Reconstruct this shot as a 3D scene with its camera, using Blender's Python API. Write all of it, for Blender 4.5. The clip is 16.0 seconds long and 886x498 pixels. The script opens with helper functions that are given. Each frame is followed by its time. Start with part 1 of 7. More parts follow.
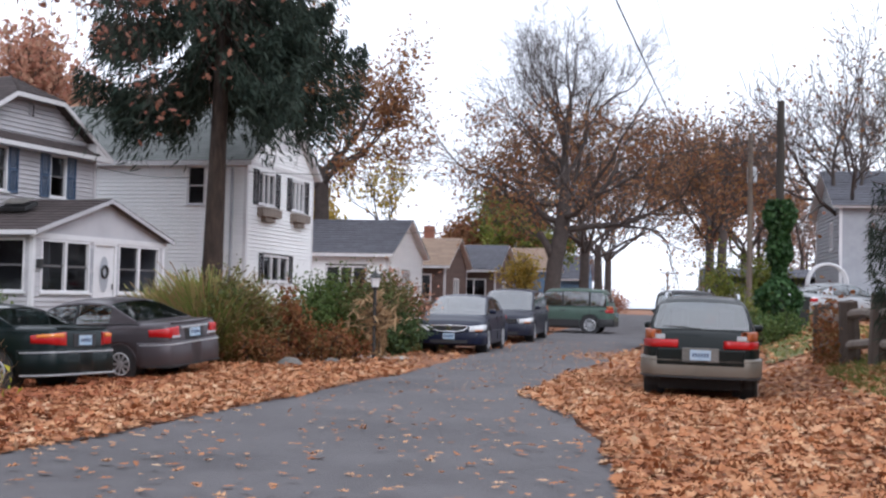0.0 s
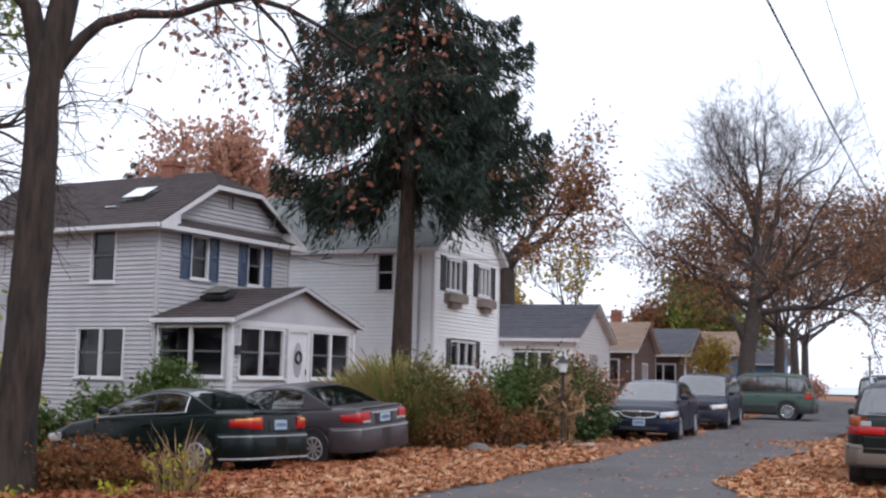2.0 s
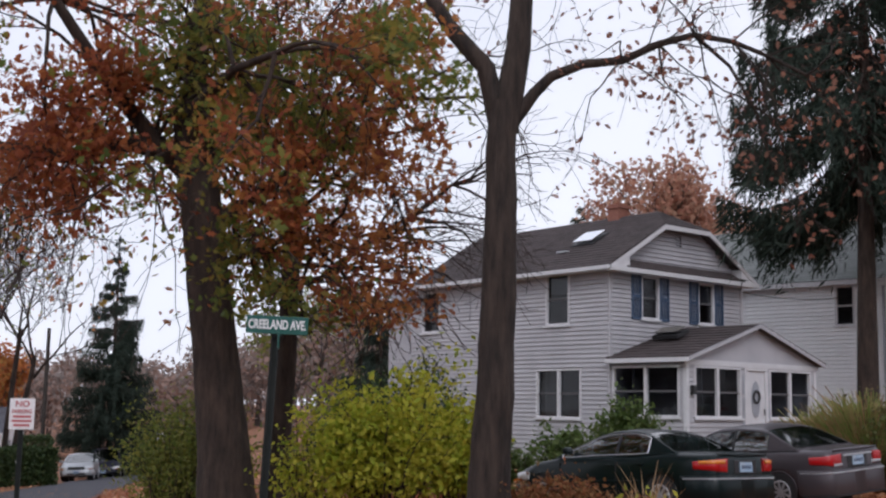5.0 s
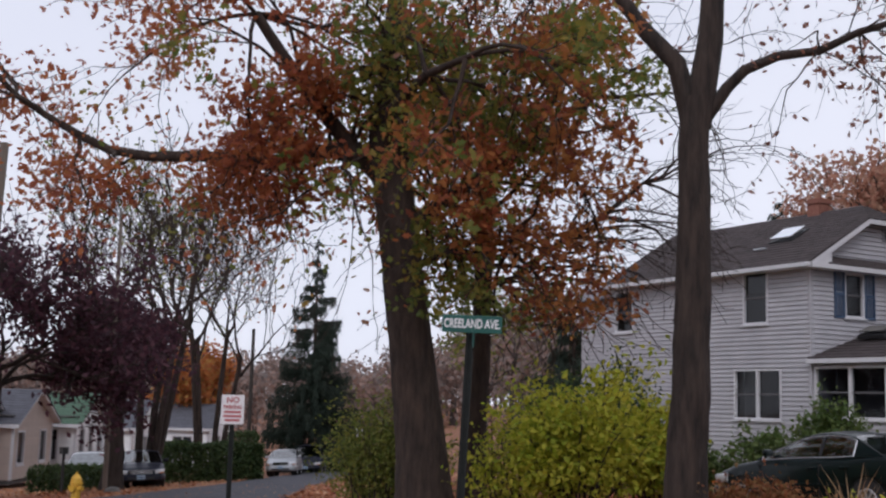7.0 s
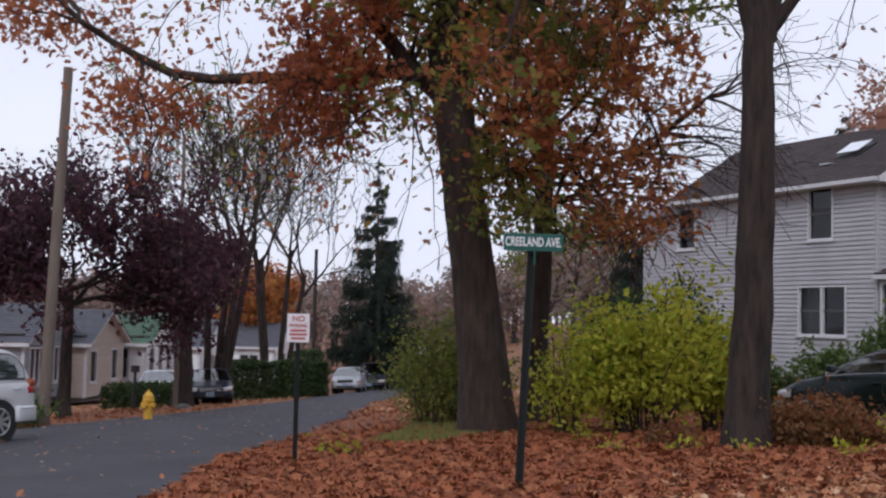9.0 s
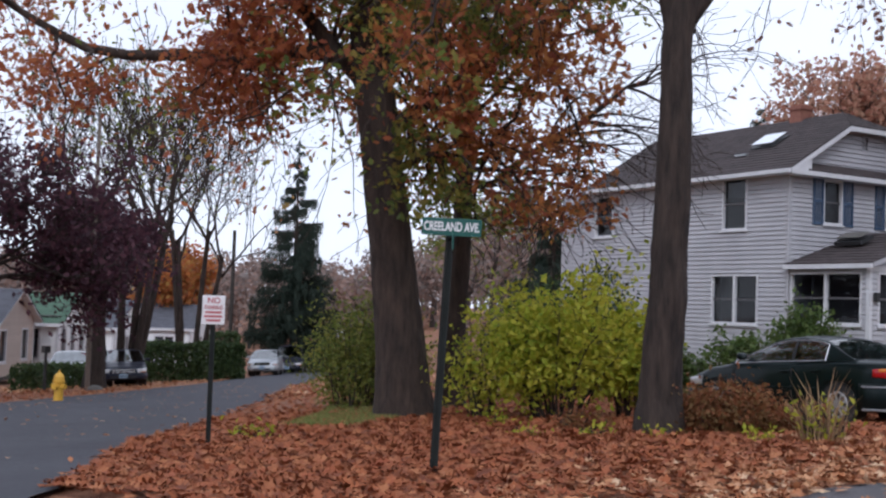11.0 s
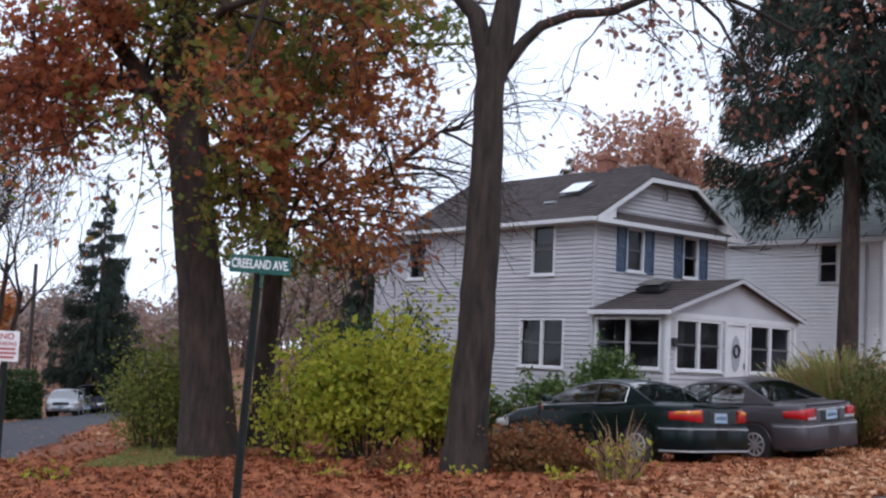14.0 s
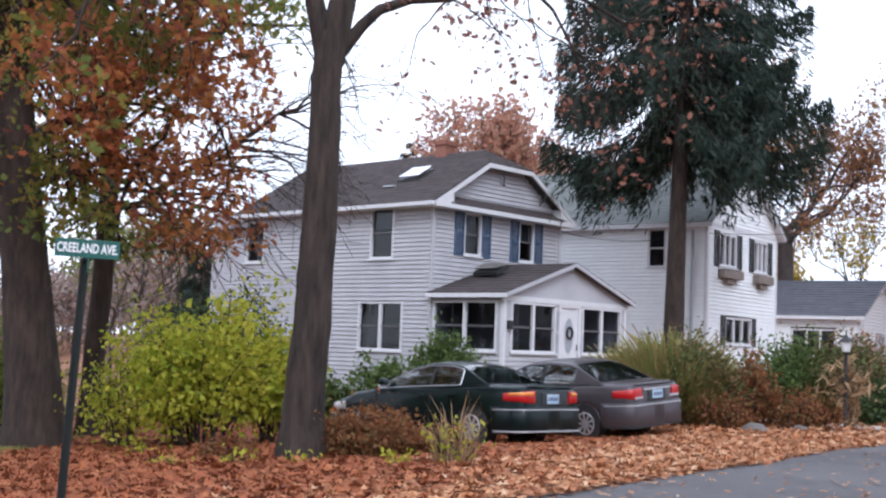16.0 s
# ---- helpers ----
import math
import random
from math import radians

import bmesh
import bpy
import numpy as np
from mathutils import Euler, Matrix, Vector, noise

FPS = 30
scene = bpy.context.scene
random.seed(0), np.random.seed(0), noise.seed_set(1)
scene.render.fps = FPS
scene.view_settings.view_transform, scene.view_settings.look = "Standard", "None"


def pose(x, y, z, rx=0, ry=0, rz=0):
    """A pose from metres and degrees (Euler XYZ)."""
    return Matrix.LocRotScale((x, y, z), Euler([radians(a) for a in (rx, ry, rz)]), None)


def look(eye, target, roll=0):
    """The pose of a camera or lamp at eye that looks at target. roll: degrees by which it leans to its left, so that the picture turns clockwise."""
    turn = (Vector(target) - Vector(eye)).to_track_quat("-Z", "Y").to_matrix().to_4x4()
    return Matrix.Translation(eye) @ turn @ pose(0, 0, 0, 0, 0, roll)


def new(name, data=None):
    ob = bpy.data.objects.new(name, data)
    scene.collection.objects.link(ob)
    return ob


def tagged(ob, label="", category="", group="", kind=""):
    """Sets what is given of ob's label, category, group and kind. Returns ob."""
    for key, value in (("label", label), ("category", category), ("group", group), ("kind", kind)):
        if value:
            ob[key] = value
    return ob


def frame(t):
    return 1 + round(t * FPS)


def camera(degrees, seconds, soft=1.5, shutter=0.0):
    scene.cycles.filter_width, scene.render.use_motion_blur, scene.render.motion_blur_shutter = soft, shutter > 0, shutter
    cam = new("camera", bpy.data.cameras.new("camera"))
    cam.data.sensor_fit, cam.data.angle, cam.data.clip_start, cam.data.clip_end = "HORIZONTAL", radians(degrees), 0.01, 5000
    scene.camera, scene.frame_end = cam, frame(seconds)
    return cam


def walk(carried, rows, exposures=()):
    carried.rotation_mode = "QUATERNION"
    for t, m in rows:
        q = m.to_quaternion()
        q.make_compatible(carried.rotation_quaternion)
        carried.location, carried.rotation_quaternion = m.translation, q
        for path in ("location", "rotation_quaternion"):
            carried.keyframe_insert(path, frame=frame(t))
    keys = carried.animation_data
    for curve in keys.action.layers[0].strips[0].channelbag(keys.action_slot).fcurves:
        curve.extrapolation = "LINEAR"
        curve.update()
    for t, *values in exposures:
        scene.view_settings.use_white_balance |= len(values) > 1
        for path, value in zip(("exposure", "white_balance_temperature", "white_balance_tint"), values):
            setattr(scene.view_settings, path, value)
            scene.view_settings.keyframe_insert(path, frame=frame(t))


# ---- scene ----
cam = camera(41.4, 16.0, soft=2.4)
PATH = [
    (0, (0.071, 0.427, 1.461), (0.059, 2.426, 1.542), 1.31),
    (0.5, (0.064, 0.434, 1.461), (-0.067, 2.427, 1.548), 1.43),
    (1, (0.057, 0.440, 1.461), (-0.192, 2.419, 1.609), 1.22),
    (1.5, (0.050, 0.446, 1.461), (-0.284, 2.406, 1.681), 1.10),
    (2, (0.043, 0.452, 1.461), (-0.285, 2.413, 1.679), 1.29),
    (2.5, (0.036, 0.458, 1.461), (-0.293, 2.419, 1.681), 1.29),
    (3, (0.029, 0.465, 1.461), (-0.437, 2.397, 1.677), 0.99),
    (3.5, (-0.006, 0.456, 1.467), (-0.623, 2.345, 1.692), 1.47),
    (4, (-0.040, 0.447, 1.472), (-0.795, 2.284, 1.714), 1.14),
    (4.5, (-0.075, 0.439, 1.478), (-0.962, 2.211, 1.743), 1.51),
    (5, (-0.109, 0.430, 1.483), (-1.133, 2.127, 1.751), 1.07),
    (5.2, (-0.103, 0.419, 1.481), (-1.184, 2.081, 1.745), 1.39),
    (7.5, (-0.026, 0.289, 1.455), (-1.351, 1.768, 1.688), 1.42),
    (8, (-0.009, 0.261, 1.450), (-1.369, 1.717, 1.615), 1.24),
    (10.3, (-0.004, 0.286, 1.464), (-1.362, 1.751, 1.561), 1.67),
    (10.5, (-0.004, 0.288, 1.465), (-1.336, 1.777, 1.563), 1.68),
    (11, (-0.018, 0.312, 1.456), (-1.287, 1.854, 1.554), 1.96),
    (11.5, (-0.033, 0.335, 1.447), (-1.268, 1.905, 1.551), 1.82),
    (12, (-0.048, 0.359, 1.438), (-1.264, 1.942, 1.556), 2.00),
    (12.5, (-0.035, 0.359, 1.441), (-1.230, 1.957, 1.581), 2.41),
    (13, (-0.021, 0.360, 1.444), (-1.165, 1.992, 1.612), 2.62),
    (13.5, (-0.008, 0.361, 1.447), (-1.092, 2.033, 1.615), 2.63),
    (14, (0.005, 0.361, 1.450), (-1.006, 2.078, 1.630), 2.64),
    (14.5, (0.018, 0.362, 1.453), (-0.927, 2.115, 1.638), 2.45),
    (15, (0.032, 0.363, 1.456), (-0.865, 2.141, 1.642), 2.45),
    (15.5, (0.045, 0.364, 1.459), (-0.781, 2.176, 1.642), 2.36),
    (16, (0.058, 0.364, 1.462), (-0.710, 2.204, 1.625), 2.16),
]
walk(cam, [(t, look(eye, target, roll)) for t, eye, target, roll in PATH], [(0, 0.33, 5880, 12), (1.5, 0.2, 5890, 12), (2.5, -0.03, 5900, 13), (3.5, -0.14, 5950, 14), (5, -0.32, 6000, 15), (8, -0.52, 5950, 16), (11, -0.16, 5680, 13), (12.5, -0.12, 5640, 12), (14.5, 0.04, 5600, 12), (16, 0.50, 5600, 12)])

# ---------- light ----------
world = bpy.data.worlds.new("overcast")
scene.world = world
world.use_nodes = True
wn = world.node_tree
wn.nodes.clear()
wout = wn.nodes.new("ShaderNodeOutputWorld")
wbg = wn.nodes.new("ShaderNodeBackground")
sky = wn.nodes.new("ShaderNodeTexSky")
sky.sky_type = 'NISHITA'
sky.sun_disc = False
sky.sun_elevation = radians(38)
sky.sun_rotation = radians(150)
whs = wn.nodes.new("ShaderNodeHueSaturation")
whs.inputs["Saturation"].default_value = 0.25
wgain = wn.nodes.new("ShaderNodeMix")
wgain.data_type = 'RGBA'
wgain.blend_type = 'MULTIPLY'
wgain.inputs[0].default_value = 1.0
wgain.inputs[7].default_value = (0.10, 0.10, 0.10, 1)
wnoise = wn.nodes.new("ShaderNodeTexNoise")
wnoise.inputs["Scale"].default_value = 2.2
wnoise.inputs["Detail"].default_value = 4
wramp = wn.nodes.new("ShaderNodeValToRGB")
wramp.color_ramp.elements[0].position = 0.3
wramp.color_ramp.elements[0].color = (0.86, 0.88, 0.94, 1)
wramp.color_ramp.elements[1].position = 0.7
wramp.color_ramp.elements[1].color = (1.02, 1.02, 1.03, 1)
wmix = wn.nodes.new("ShaderNodeMix")
wmix.data_type = 'RGBA'
wmix.inputs[0].default_value = 0.85
wn.links.new(sky.outputs[0], whs.inputs["Color"])
wn.links.new(whs.outputs[0], wgain.inputs[6])
wn.links.new(wgain.outputs[2], wmix.inputs[6])
wn.links.new(wnoise.outputs["Fac"], wramp.inputs[0])
wn.links.new(wramp.outputs[0], wmix.inputs[7])
wn.links.new(wmix.outputs[2], wbg.inputs["Color"])
wbg.inputs["Strength"].default_value = 1.3
wn.links.new(wbg.outputs[0], wout.inputs[0])
sun_data = bpy.data.lights.new("sun", 'SUN')
sun_data.energy = 1.1
sun_data.angle = radians(25)
sun_data.color = (1.0, 0.97, 0.93)
sun = new("sun", sun_data)
sun.matrix_world = look((30, -30, 45), (0, 20, 0))


# ---------- materials ----------
def mat(name, a, b=None, rough=0.7, scale=6.0, detail=5.0, bump=0.0, metal=0.0, fine=0.0, rnd=0.0, coat=0.0, stretch=None, spec=None):
    """Two colours mixed by noise at two scales, with relief; rnd varies the value from piece to piece."""
    m = bpy.data.materials.new(name)
    m.use_nodes = True
    nt = m.node_tree
    p = nt.nodes["Principled BSDF"]
    p.inputs["Roughness"].default_value = rough
    p.inputs["Metallic"].default_value = metal
    if coat:
        p.inputs["Coat Weight"].default_value = coat
        p.inputs["Coat Roughness"].default_value = 0.06
    if spec is not None:
        p.inputs["Specular IOR Level"].default_value = spec
    b = b or tuple(c * 0.8 for c in a)
    tc = nt.nodes.new("ShaderNodeTexCoord")
    src = tc.outputs["Object"]
    if stretch:
        mp = nt.nodes.new("ShaderNodeMapping")
        mp.inputs["Scale"].default_value = stretch
        nt.links.new(src, mp.inputs[0])
        src = mp.outputs[0]
    n1 = nt.nodes.new("ShaderNodeTexNoise")
    n1.inputs["Scale"].default_value = scale
    n1.inputs["Detail"].default_value = detail
    n1.inputs["Roughness"].default_value = 0.65
    nt.links.new(src, n1.inputs["Vector"])
    r = nt.nodes.new("ShaderNodeValToRGB")
    r.color_ramp.elements[0].position, r.color_ramp.elements[1].position = 0.32, 0.68
    r.color_ramp.elements[0].color, r.color_ramp.elements[1].color = (*a, 1), (*b, 1)
    nt.links.new(n1.outputs["Fac"], r.inputs[0])
    col = r.outputs[0]
    if rnd:
        gi = nt.nodes.new("ShaderNodeNewGeometry")
        mr = nt.nodes.new("ShaderNodeMapRange")
        mr.inputs["To Min"].default_value, mr.inputs["To Max"].default_value = 1 - rnd, 1 + rnd
        nt.links.new(gi.outputs["Random Per Island"], mr.inputs[0])
        mx = nt.nodes.new("ShaderNodeMix")
        mx.data_type, mx.blend_type = 'RGBA', 'MULTIPLY'
        mx.inputs[0].default_value = 1.0
        nt.links.new(col, mx.inputs[6])
        nt.links.new(mr.outputs[0], mx.inputs[7])
        col = mx.outputs[2]
    nt.links.new(col, p.inputs["Base Color"])
    if bump:
        n2 = nt.nodes.new("ShaderNodeTexNoise")
        n2.inputs["Scale"].default_value = fine or scale * 6
        n2.inputs["Detail"].default_value = 6
        nt.links.new(src, n2.inputs["Vector"])
        bp = nt.nodes.new("ShaderNodeBump")
        bp.inputs["Strength"].default_value = min(1.0, bump)
        bp.inputs["Distance"].default_value = 0.03
        nt.links.new(n2.outputs["Fac"], bp.inputs["Height"])
        nt.links.new(bp.outputs[0], p.inputs["Normal"])
    return m


def leafmat(name, stops, rough=0.6, translucent=0.25, patch=0.0):
    """Leaf colours picked leaf by leaf from a ramp, with light passing through."""
    m = bpy.data.materials.new(name)
    m.use_nodes = True
    nt = m.node_tree
    p = nt.nodes["Principled BSDF"]
    p.inputs["Roughness"].default_value = rough
    p.inputs["Specular IOR Level"].default_value = 0.25
    gi = nt.nodes.new("ShaderNodeNewGeometry")
    r = nt.nodes.new("ShaderNodeValToRGB")
    while len(r.color_ramp.elements) < len(stops):
        r.color_ramp.elements.new(0.5)
    for i, c in enumerate(stops):
        r.color_ramp.elements[i].position = i / max(1, len(stops) - 1)
        r.color_ramp.elements[i].color = (*c, 1)
    fac = gi.outputs["Random Per Island"]
    if patch:
        tc = nt.nodes.new("ShaderNodeTexCoord")
        n1 = nt.nodes.new("ShaderNodeTexNoise")
        n1.inputs["Scale"].default_value = 0.5
        n1.inputs["Detail"].default_value = 3
        nt.links.new(tc.outputs["Object"], n1.inputs["Vector"])
        mr = nt.nodes.new("ShaderNodeMapRange")
        mr.inputs["From Min"].default_value, mr.inputs["From Max"].default_value = 0.3, 0.7
        nt.links.new(n1.outputs["Fac"], mr.inputs[0])
        mf = nt.nodes.new("ShaderNodeMix")
        mf.inputs[0].default_value = patch
        nt.links.new(gi.outputs["Random Per Island"], mf.inputs[2])
        nt.links.new(mr.outputs[0], mf.inputs[3])
        fac = mf.outputs[0]
    nt.links.new(fac, r.inputs[0])
    nt.links.new(r.outputs[0], p.inputs["Base Color"])
    tr = nt.nodes.new("ShaderNodeBsdfTranslucent")
    nt.links.new(r.outputs[0], tr.inputs["Color"])
    ms = nt.nodes.new("ShaderNodeMixShader")
    ms.inputs[0].default_value = translucent
    out = nt.nodes["Material Output"]
    nt.links.new(p.outputs[0], ms.inputs[1])
    nt.links.new(tr.outputs[0], ms.inputs[2])
    nt.links.new(ms.outputs[0], out.inputs[0])
    return m


def glassmat(name, tint=(0.55, 0.6, 0.62), gloss=0.12):
    m = bpy.data.materials.new(name)
    m.use_nodes = True
    nt = m.node_tree
    nt.nodes.remove(nt.nodes["Principled BSDF"])
    t = nt.nodes.new("ShaderNodeBsdfTransparent")
    t.inputs[0].default_value = (*tint, 1)
    gl = nt.nodes.new("ShaderNodeBsdfGlossy")
    gl.inputs["Roughness"].default_value = 0.03
    lw = nt.nodes.new("ShaderNodeLayerWeight")
    pw = nt.nodes.new("ShaderNodeMath")
    pw.operation = 'POWER'
    pw.inputs[1].default_value = 4.0
    nt.links.new(lw.outputs["Facing"], pw.inputs[0])
    ad = nt.nodes.new("ShaderNodeMath")
    ad.operation = 'MULTIPLY_ADD'
    ad.inputs[1].default_value = 0.7
    ad.inputs[2].default_value = gloss
    nt.links.new(pw.outputs[0], ad.inputs[0])
    ms = nt.nodes.new("ShaderNodeMixShader")
    nt.links.new(ad.outputs[0], ms.inputs[0])
    nt.links.new(t.outputs[0], ms.inputs[1])
    nt.links.new(gl.outputs[0], ms.inputs[2])
    nt.links.new(ms.outputs[0], nt.nodes["Material Output"].inputs[0])
    return m


def glow(name, colour, strength):
    m = bpy.data.materials.new(name)
    m.use_nodes = True
    p = m.node_tree.nodes["Principled BSDF"]
    p.inputs["Base Color"].default_value = (*colour, 1)
    p.inputs["Emission Color"].default_value = (*colour, 1)
    p.inputs["Emission Strength"].default_value = strength
    return m


LEAF_GROUND = [(0.23, 0.085, 0.040), (0.50, 0.225, 0.105), (0.35, 0.13, 0.053), (0.60, 0.34, 0.18), (0.44, 0.165, 0.065), (0.66, 0.46, 0.29)]
M_ground = mat("leaf_litter_soil", (0.16, 0.065, 0.035), (0.36, 0.17, 0.09), 0.9, 7.0, 8, 0.9, fine=30)
M_asphalt = mat("asphalt", (0.092, 0.085, 0.089), (0.150, 0.140, 0.144), 0.85, 0.45, 10, 0.6, fine=160)
M_asphalt_side = mat("asphalt_side", (0.043, 0.042, 0.052), (0.068, 0.066, 0.078), 0.8, 0.6, 8, 0.5, fine=160)
M_grass = mat("grass_sheet", (0.10, 0.13, 0.04), (0.20, 0.17, 0.07), 0.95, 3.0, 8, 0.8, fine=60)
M_drive = mat("gravel_drive", (0.30, 0.26, 0.22), (0.22, 0.17, 0.13), 0.95, 4, 8, 0.6, fine=80)
M_leaves = leafmat("fallen_leaves", LEAF_GROUND, 0.75, 0.1)
M_leaves_red = leafmat("fallen_red_leaves", [(0.14, 0.045, 0.025), (0.36, 0.115, 0.045), (0.24, 0.07, 0.03), (0.42, 0.17, 0.075), (0.31, 0.085, 0.038)], 0.75, 0.1)
M_blade = leafmat("grass_blades", [(0.10, 0.15, 0.03), (0.22, 0.24, 0.07), (0.30, 0.25, 0.10)], 0.7, 0.3)
M_bark = mat("bark_dark", (0.010, 0.007, 0.006), (0.062, 0.043, 0.033), 0.95, 9, 8, 1.0, fine=30, stretch=(1, 1, 0.18))
M_bark2 = mat("bark_brown", (0.015, 0.010, 0.008), (0.070, 0.046, 0.034), 0.95, 8, 8, 1.0, fine=24, stretch=(1, 1, 0.22))
M_barkfar = mat("bark_grey", (0.055, 0.044, 0.040), (0.095, 0.075, 0.068), 0.95, 3, 6, 0.6)
M_spruce = leafmat("spruce_needles", [(0.016, 0.028, 0.020), (0.030, 0.046, 0.032), (0.045, 0.058, 0.042)], 0.7, 0.12)
M_oakleaf = leafmat("oak_leaves", [(0.11, 0.13, 0.045), (0.26, 0.075, 0.045), (0.40, 0.15, 0.05), (0.48, 0.21, 0.06), (0.22, 0.055, 0.04)], 0.5, 0.6, patch=0.4)
M_oakgreen = leafmat("oak_leaves_green", [(0.08, 0.13, 0.035), (0.15, 0.19, 0.045), (0.28, 0.24, 0.05), (0.38, 0.18, 0.05)], 0.5, 0.6, patch=0.4)
M_oakrusset = leafmat("oak_leaves_russet", [(0.24, 0.07, 0.045), (0.36, 0.105, 0.05), (0.46, 0.16, 0.055), (0.24, 0.13, 0.075)], 0.5, 0.55, patch=0.4)
M_redleaf = leafmat("red_leaves", [(0.38, 0.17, 0.12), (0.52, 0.27, 0.18), (0.44, 0.28, 0.19)], 0.6, 0.4)
M_brownleaf = leafmat("brown_leaves", [(0.20, 0.10, 0.05), (0.34, 0.18, 0.08), (0.28, 0.11, 0.06)], 0.65, 0.35)
M_dryleaf = leafmat("dry_red_leaves", [(0.19, 0.075, 0.055), (0.28, 0.115, 0.07), (0.22, 0.12, 0.085)], 0.65, 0.35)
M_yellowleaf = leafmat("yellow_leaves", [(0.40, 0.28, 0.05), (0.50, 0.34, 0.08), (0.30, 0.26, 0.06)], 0.6, 0.4)
M_orangeleaf = leafmat("orange_leaves", [(0.50, 0.20, 0.05), (0.44, 0.13, 0.05), (0.50, 0.30, 0.08)], 0.6, 0.4)
M_purpleleaf = leafmat("purple_leaves", [(0.050, 0.024, 0.034), (0.085, 0.036, 0.050), (0.130, 0.055, 0.068)], 0.6, 0.5)
M_yelgreen = leafmat("yellow_green_leaves", [(0.16, 0.25, 0.025), (0.36, 0.41, 0.035), (0.56, 0.50, 0.06), (0.26, 0.34, 0.03)], 0.55, 0.5, patch=0.5)
M_bushgreen = leafmat("shrub_leaves", [(0.05, 0.09, 0.025), (0.10, 0.15, 0.04), (0.17, 0.19, 0.06)], 0.5, 0.3, patch=0.4)
M_hedge = leafmat("hedge_leaves", [(0.03, 0.055, 0.02), (0.055, 0.09, 0.03), (0.09, 0.12, 0.04)], 0.55, 0.2)
M_yewleaf = leafmat("olive_hedge_leaves", [(0.11, 0.15, 0.03), (0.19, 0.22, 0.042), (0.28, 0.26, 0.055)], 0.6, 0.3)
M_rust = leafmat("rust_leaves", [(0.15, 0.055, 0.028), (0.25, 0.09, 0.038), (0.21, 0.115, 0.045), (0.10, 0.08, 0.028)], 0.7, 0.3, patch=0.4)
M_mixshrub = leafmat("mixed_shrub_leaves", [(0.06, 0.09, 0.03), (0.11, 0.13, 0.04), (0.16, 0.11, 0.05), (0.22, 0.09, 0.04)], 0.6, 0.3, patch=0.6)
M_reed = leafmat("ornamental_grass_blades", [(0.15, 0.22, 0.05), (0.27, 0.30, 0.085), (0.38, 0.30, 0.13), (0.38, 0.22, 0.12)], 0.7, 0.3)
M_straw = leafmat("straw", [(0.34, 0.22, 0.12), (0.44, 0.30, 0.17), (0.26, 0.16, 0.08)], 0.8, 0.2)
M_ivy = leafmat("ivy_leaves", [(0.02, 0.055, 0.018), (0.04, 0.09, 0.03), (0.06, 0.12, 0.04)], 0.45, 0.2)
# browns greyed down: distance haze is mixed into the leaf colours
M_farwood = leafmat("hazed_wood_leaves", [(0.24, 0.17, 0.145), (0.30, 0.19, 0.15), (0.24, 0.20, 0.18), (0.20, 0.175, 0.165)], 0.9, 0.2, patch=0.6)

M_sidingA = mat("siding_grey_white", (0.40, 0.387, 0.405), (0.48, 0.465, 0.48), 0.65, 1.2, 6, 0.12, fine=40, rnd=0.03)
M_sidingB = mat("siding_white", (0.80, 0.80, 0.80), (0.86, 0.86, 0.86), 0.55, 1.2, 6, 0.1, fine=40, rnd=0.02)
M_gable = mat("gable_board_grey", (0.40, 0.39, 0.415), (0.47, 0.46, 0.48), 0.7, 1.0, 6, 0.1)
M_trim = mat("white_trim", (0.60, 0.59, 0.605), (0.68, 0.67, 0.68), 0.5, 3, 5, 0.1)
M_roofA = mat("shingle_dark_brown", (0.046, 0.035, 0.035), (0.080, 0.062, 0.060), 0.92, 3, 8, 0.6, fine=50, rnd=0.14)
M_roofB = mat("shingle_green_grey", (0.20, 0.215, 0.205), (0.26, 0.27, 0.26), 0.92, 3, 8, 0.5, fine=50, rnd=0.08)
M_roofC = mat("shingle_charcoal", (0.085, 0.085, 0.10), (0.12, 0.12, 0.14), 0.92, 3, 8, 0.5, fine=50, rnd=0.1)
M_roofTan = mat("shingle_tan", (0.27, 0.19, 0.14), (0.33, 0.24, 0.18), 0.92, 3, 8, 0.5, fine=50, rnd=0.1)
M_roofGreen = mat("shingle_green", (0.070, 0.125, 0.085), (0.095, 0.155, 0.105), 0.9, 3, 8, 0.4, rnd=0.1)
M_brownwall = mat("brown_shingle_wall", (0.10, 0.065, 0.055), (0.14, 0.09, 0.075), 0.9, 3, 6, 0.4, rnd=0.1)
M_bluewall = mat("blue_painted_siding", (0.12, 0.20, 0.32), (0.15, 0.24, 0.36), 0.7, 2, 5, 0.2, rnd=0.04)
M_beigewall = mat("beige_siding", (0.52, 0.42, 0.36), (0.58, 0.48, 0.41), 0.7, 2, 5, 0.2, rnd=0.04)
M_greywall = mat("grey_siding", (0.30, 0.31, 0.34), (0.36, 0.37, 0.40), 0.7, 2, 5, 0.2, rnd=0.04)
# near-black indoors colour: the shade of unlit rooms is painted in
M_inside = mat("room_gloom", (0.10, 0.095, 0.09), (0.13, 0.12, 0.115), 0.9, 2)
M_blind = mat("window_curtain", (0.13, 0.125, 0.13), (0.09, 0.085, 0.09), 0.9, 5, stretch=(14, 14, 1))
M_shutB = mat("shutter_blue", (0.045, 0.075, 0.13), (0.06, 0.095, 0.16), 0.6, 4, rnd=0.05)
M_shutK = mat("shutter_black", (0.025, 0.028, 0.035), (0.04, 0.042, 0.05), 0.55, 4, rnd=0.05)
M_pane = glassmat("window_glass", (0.34, 0.37, 0.42), 0.045)
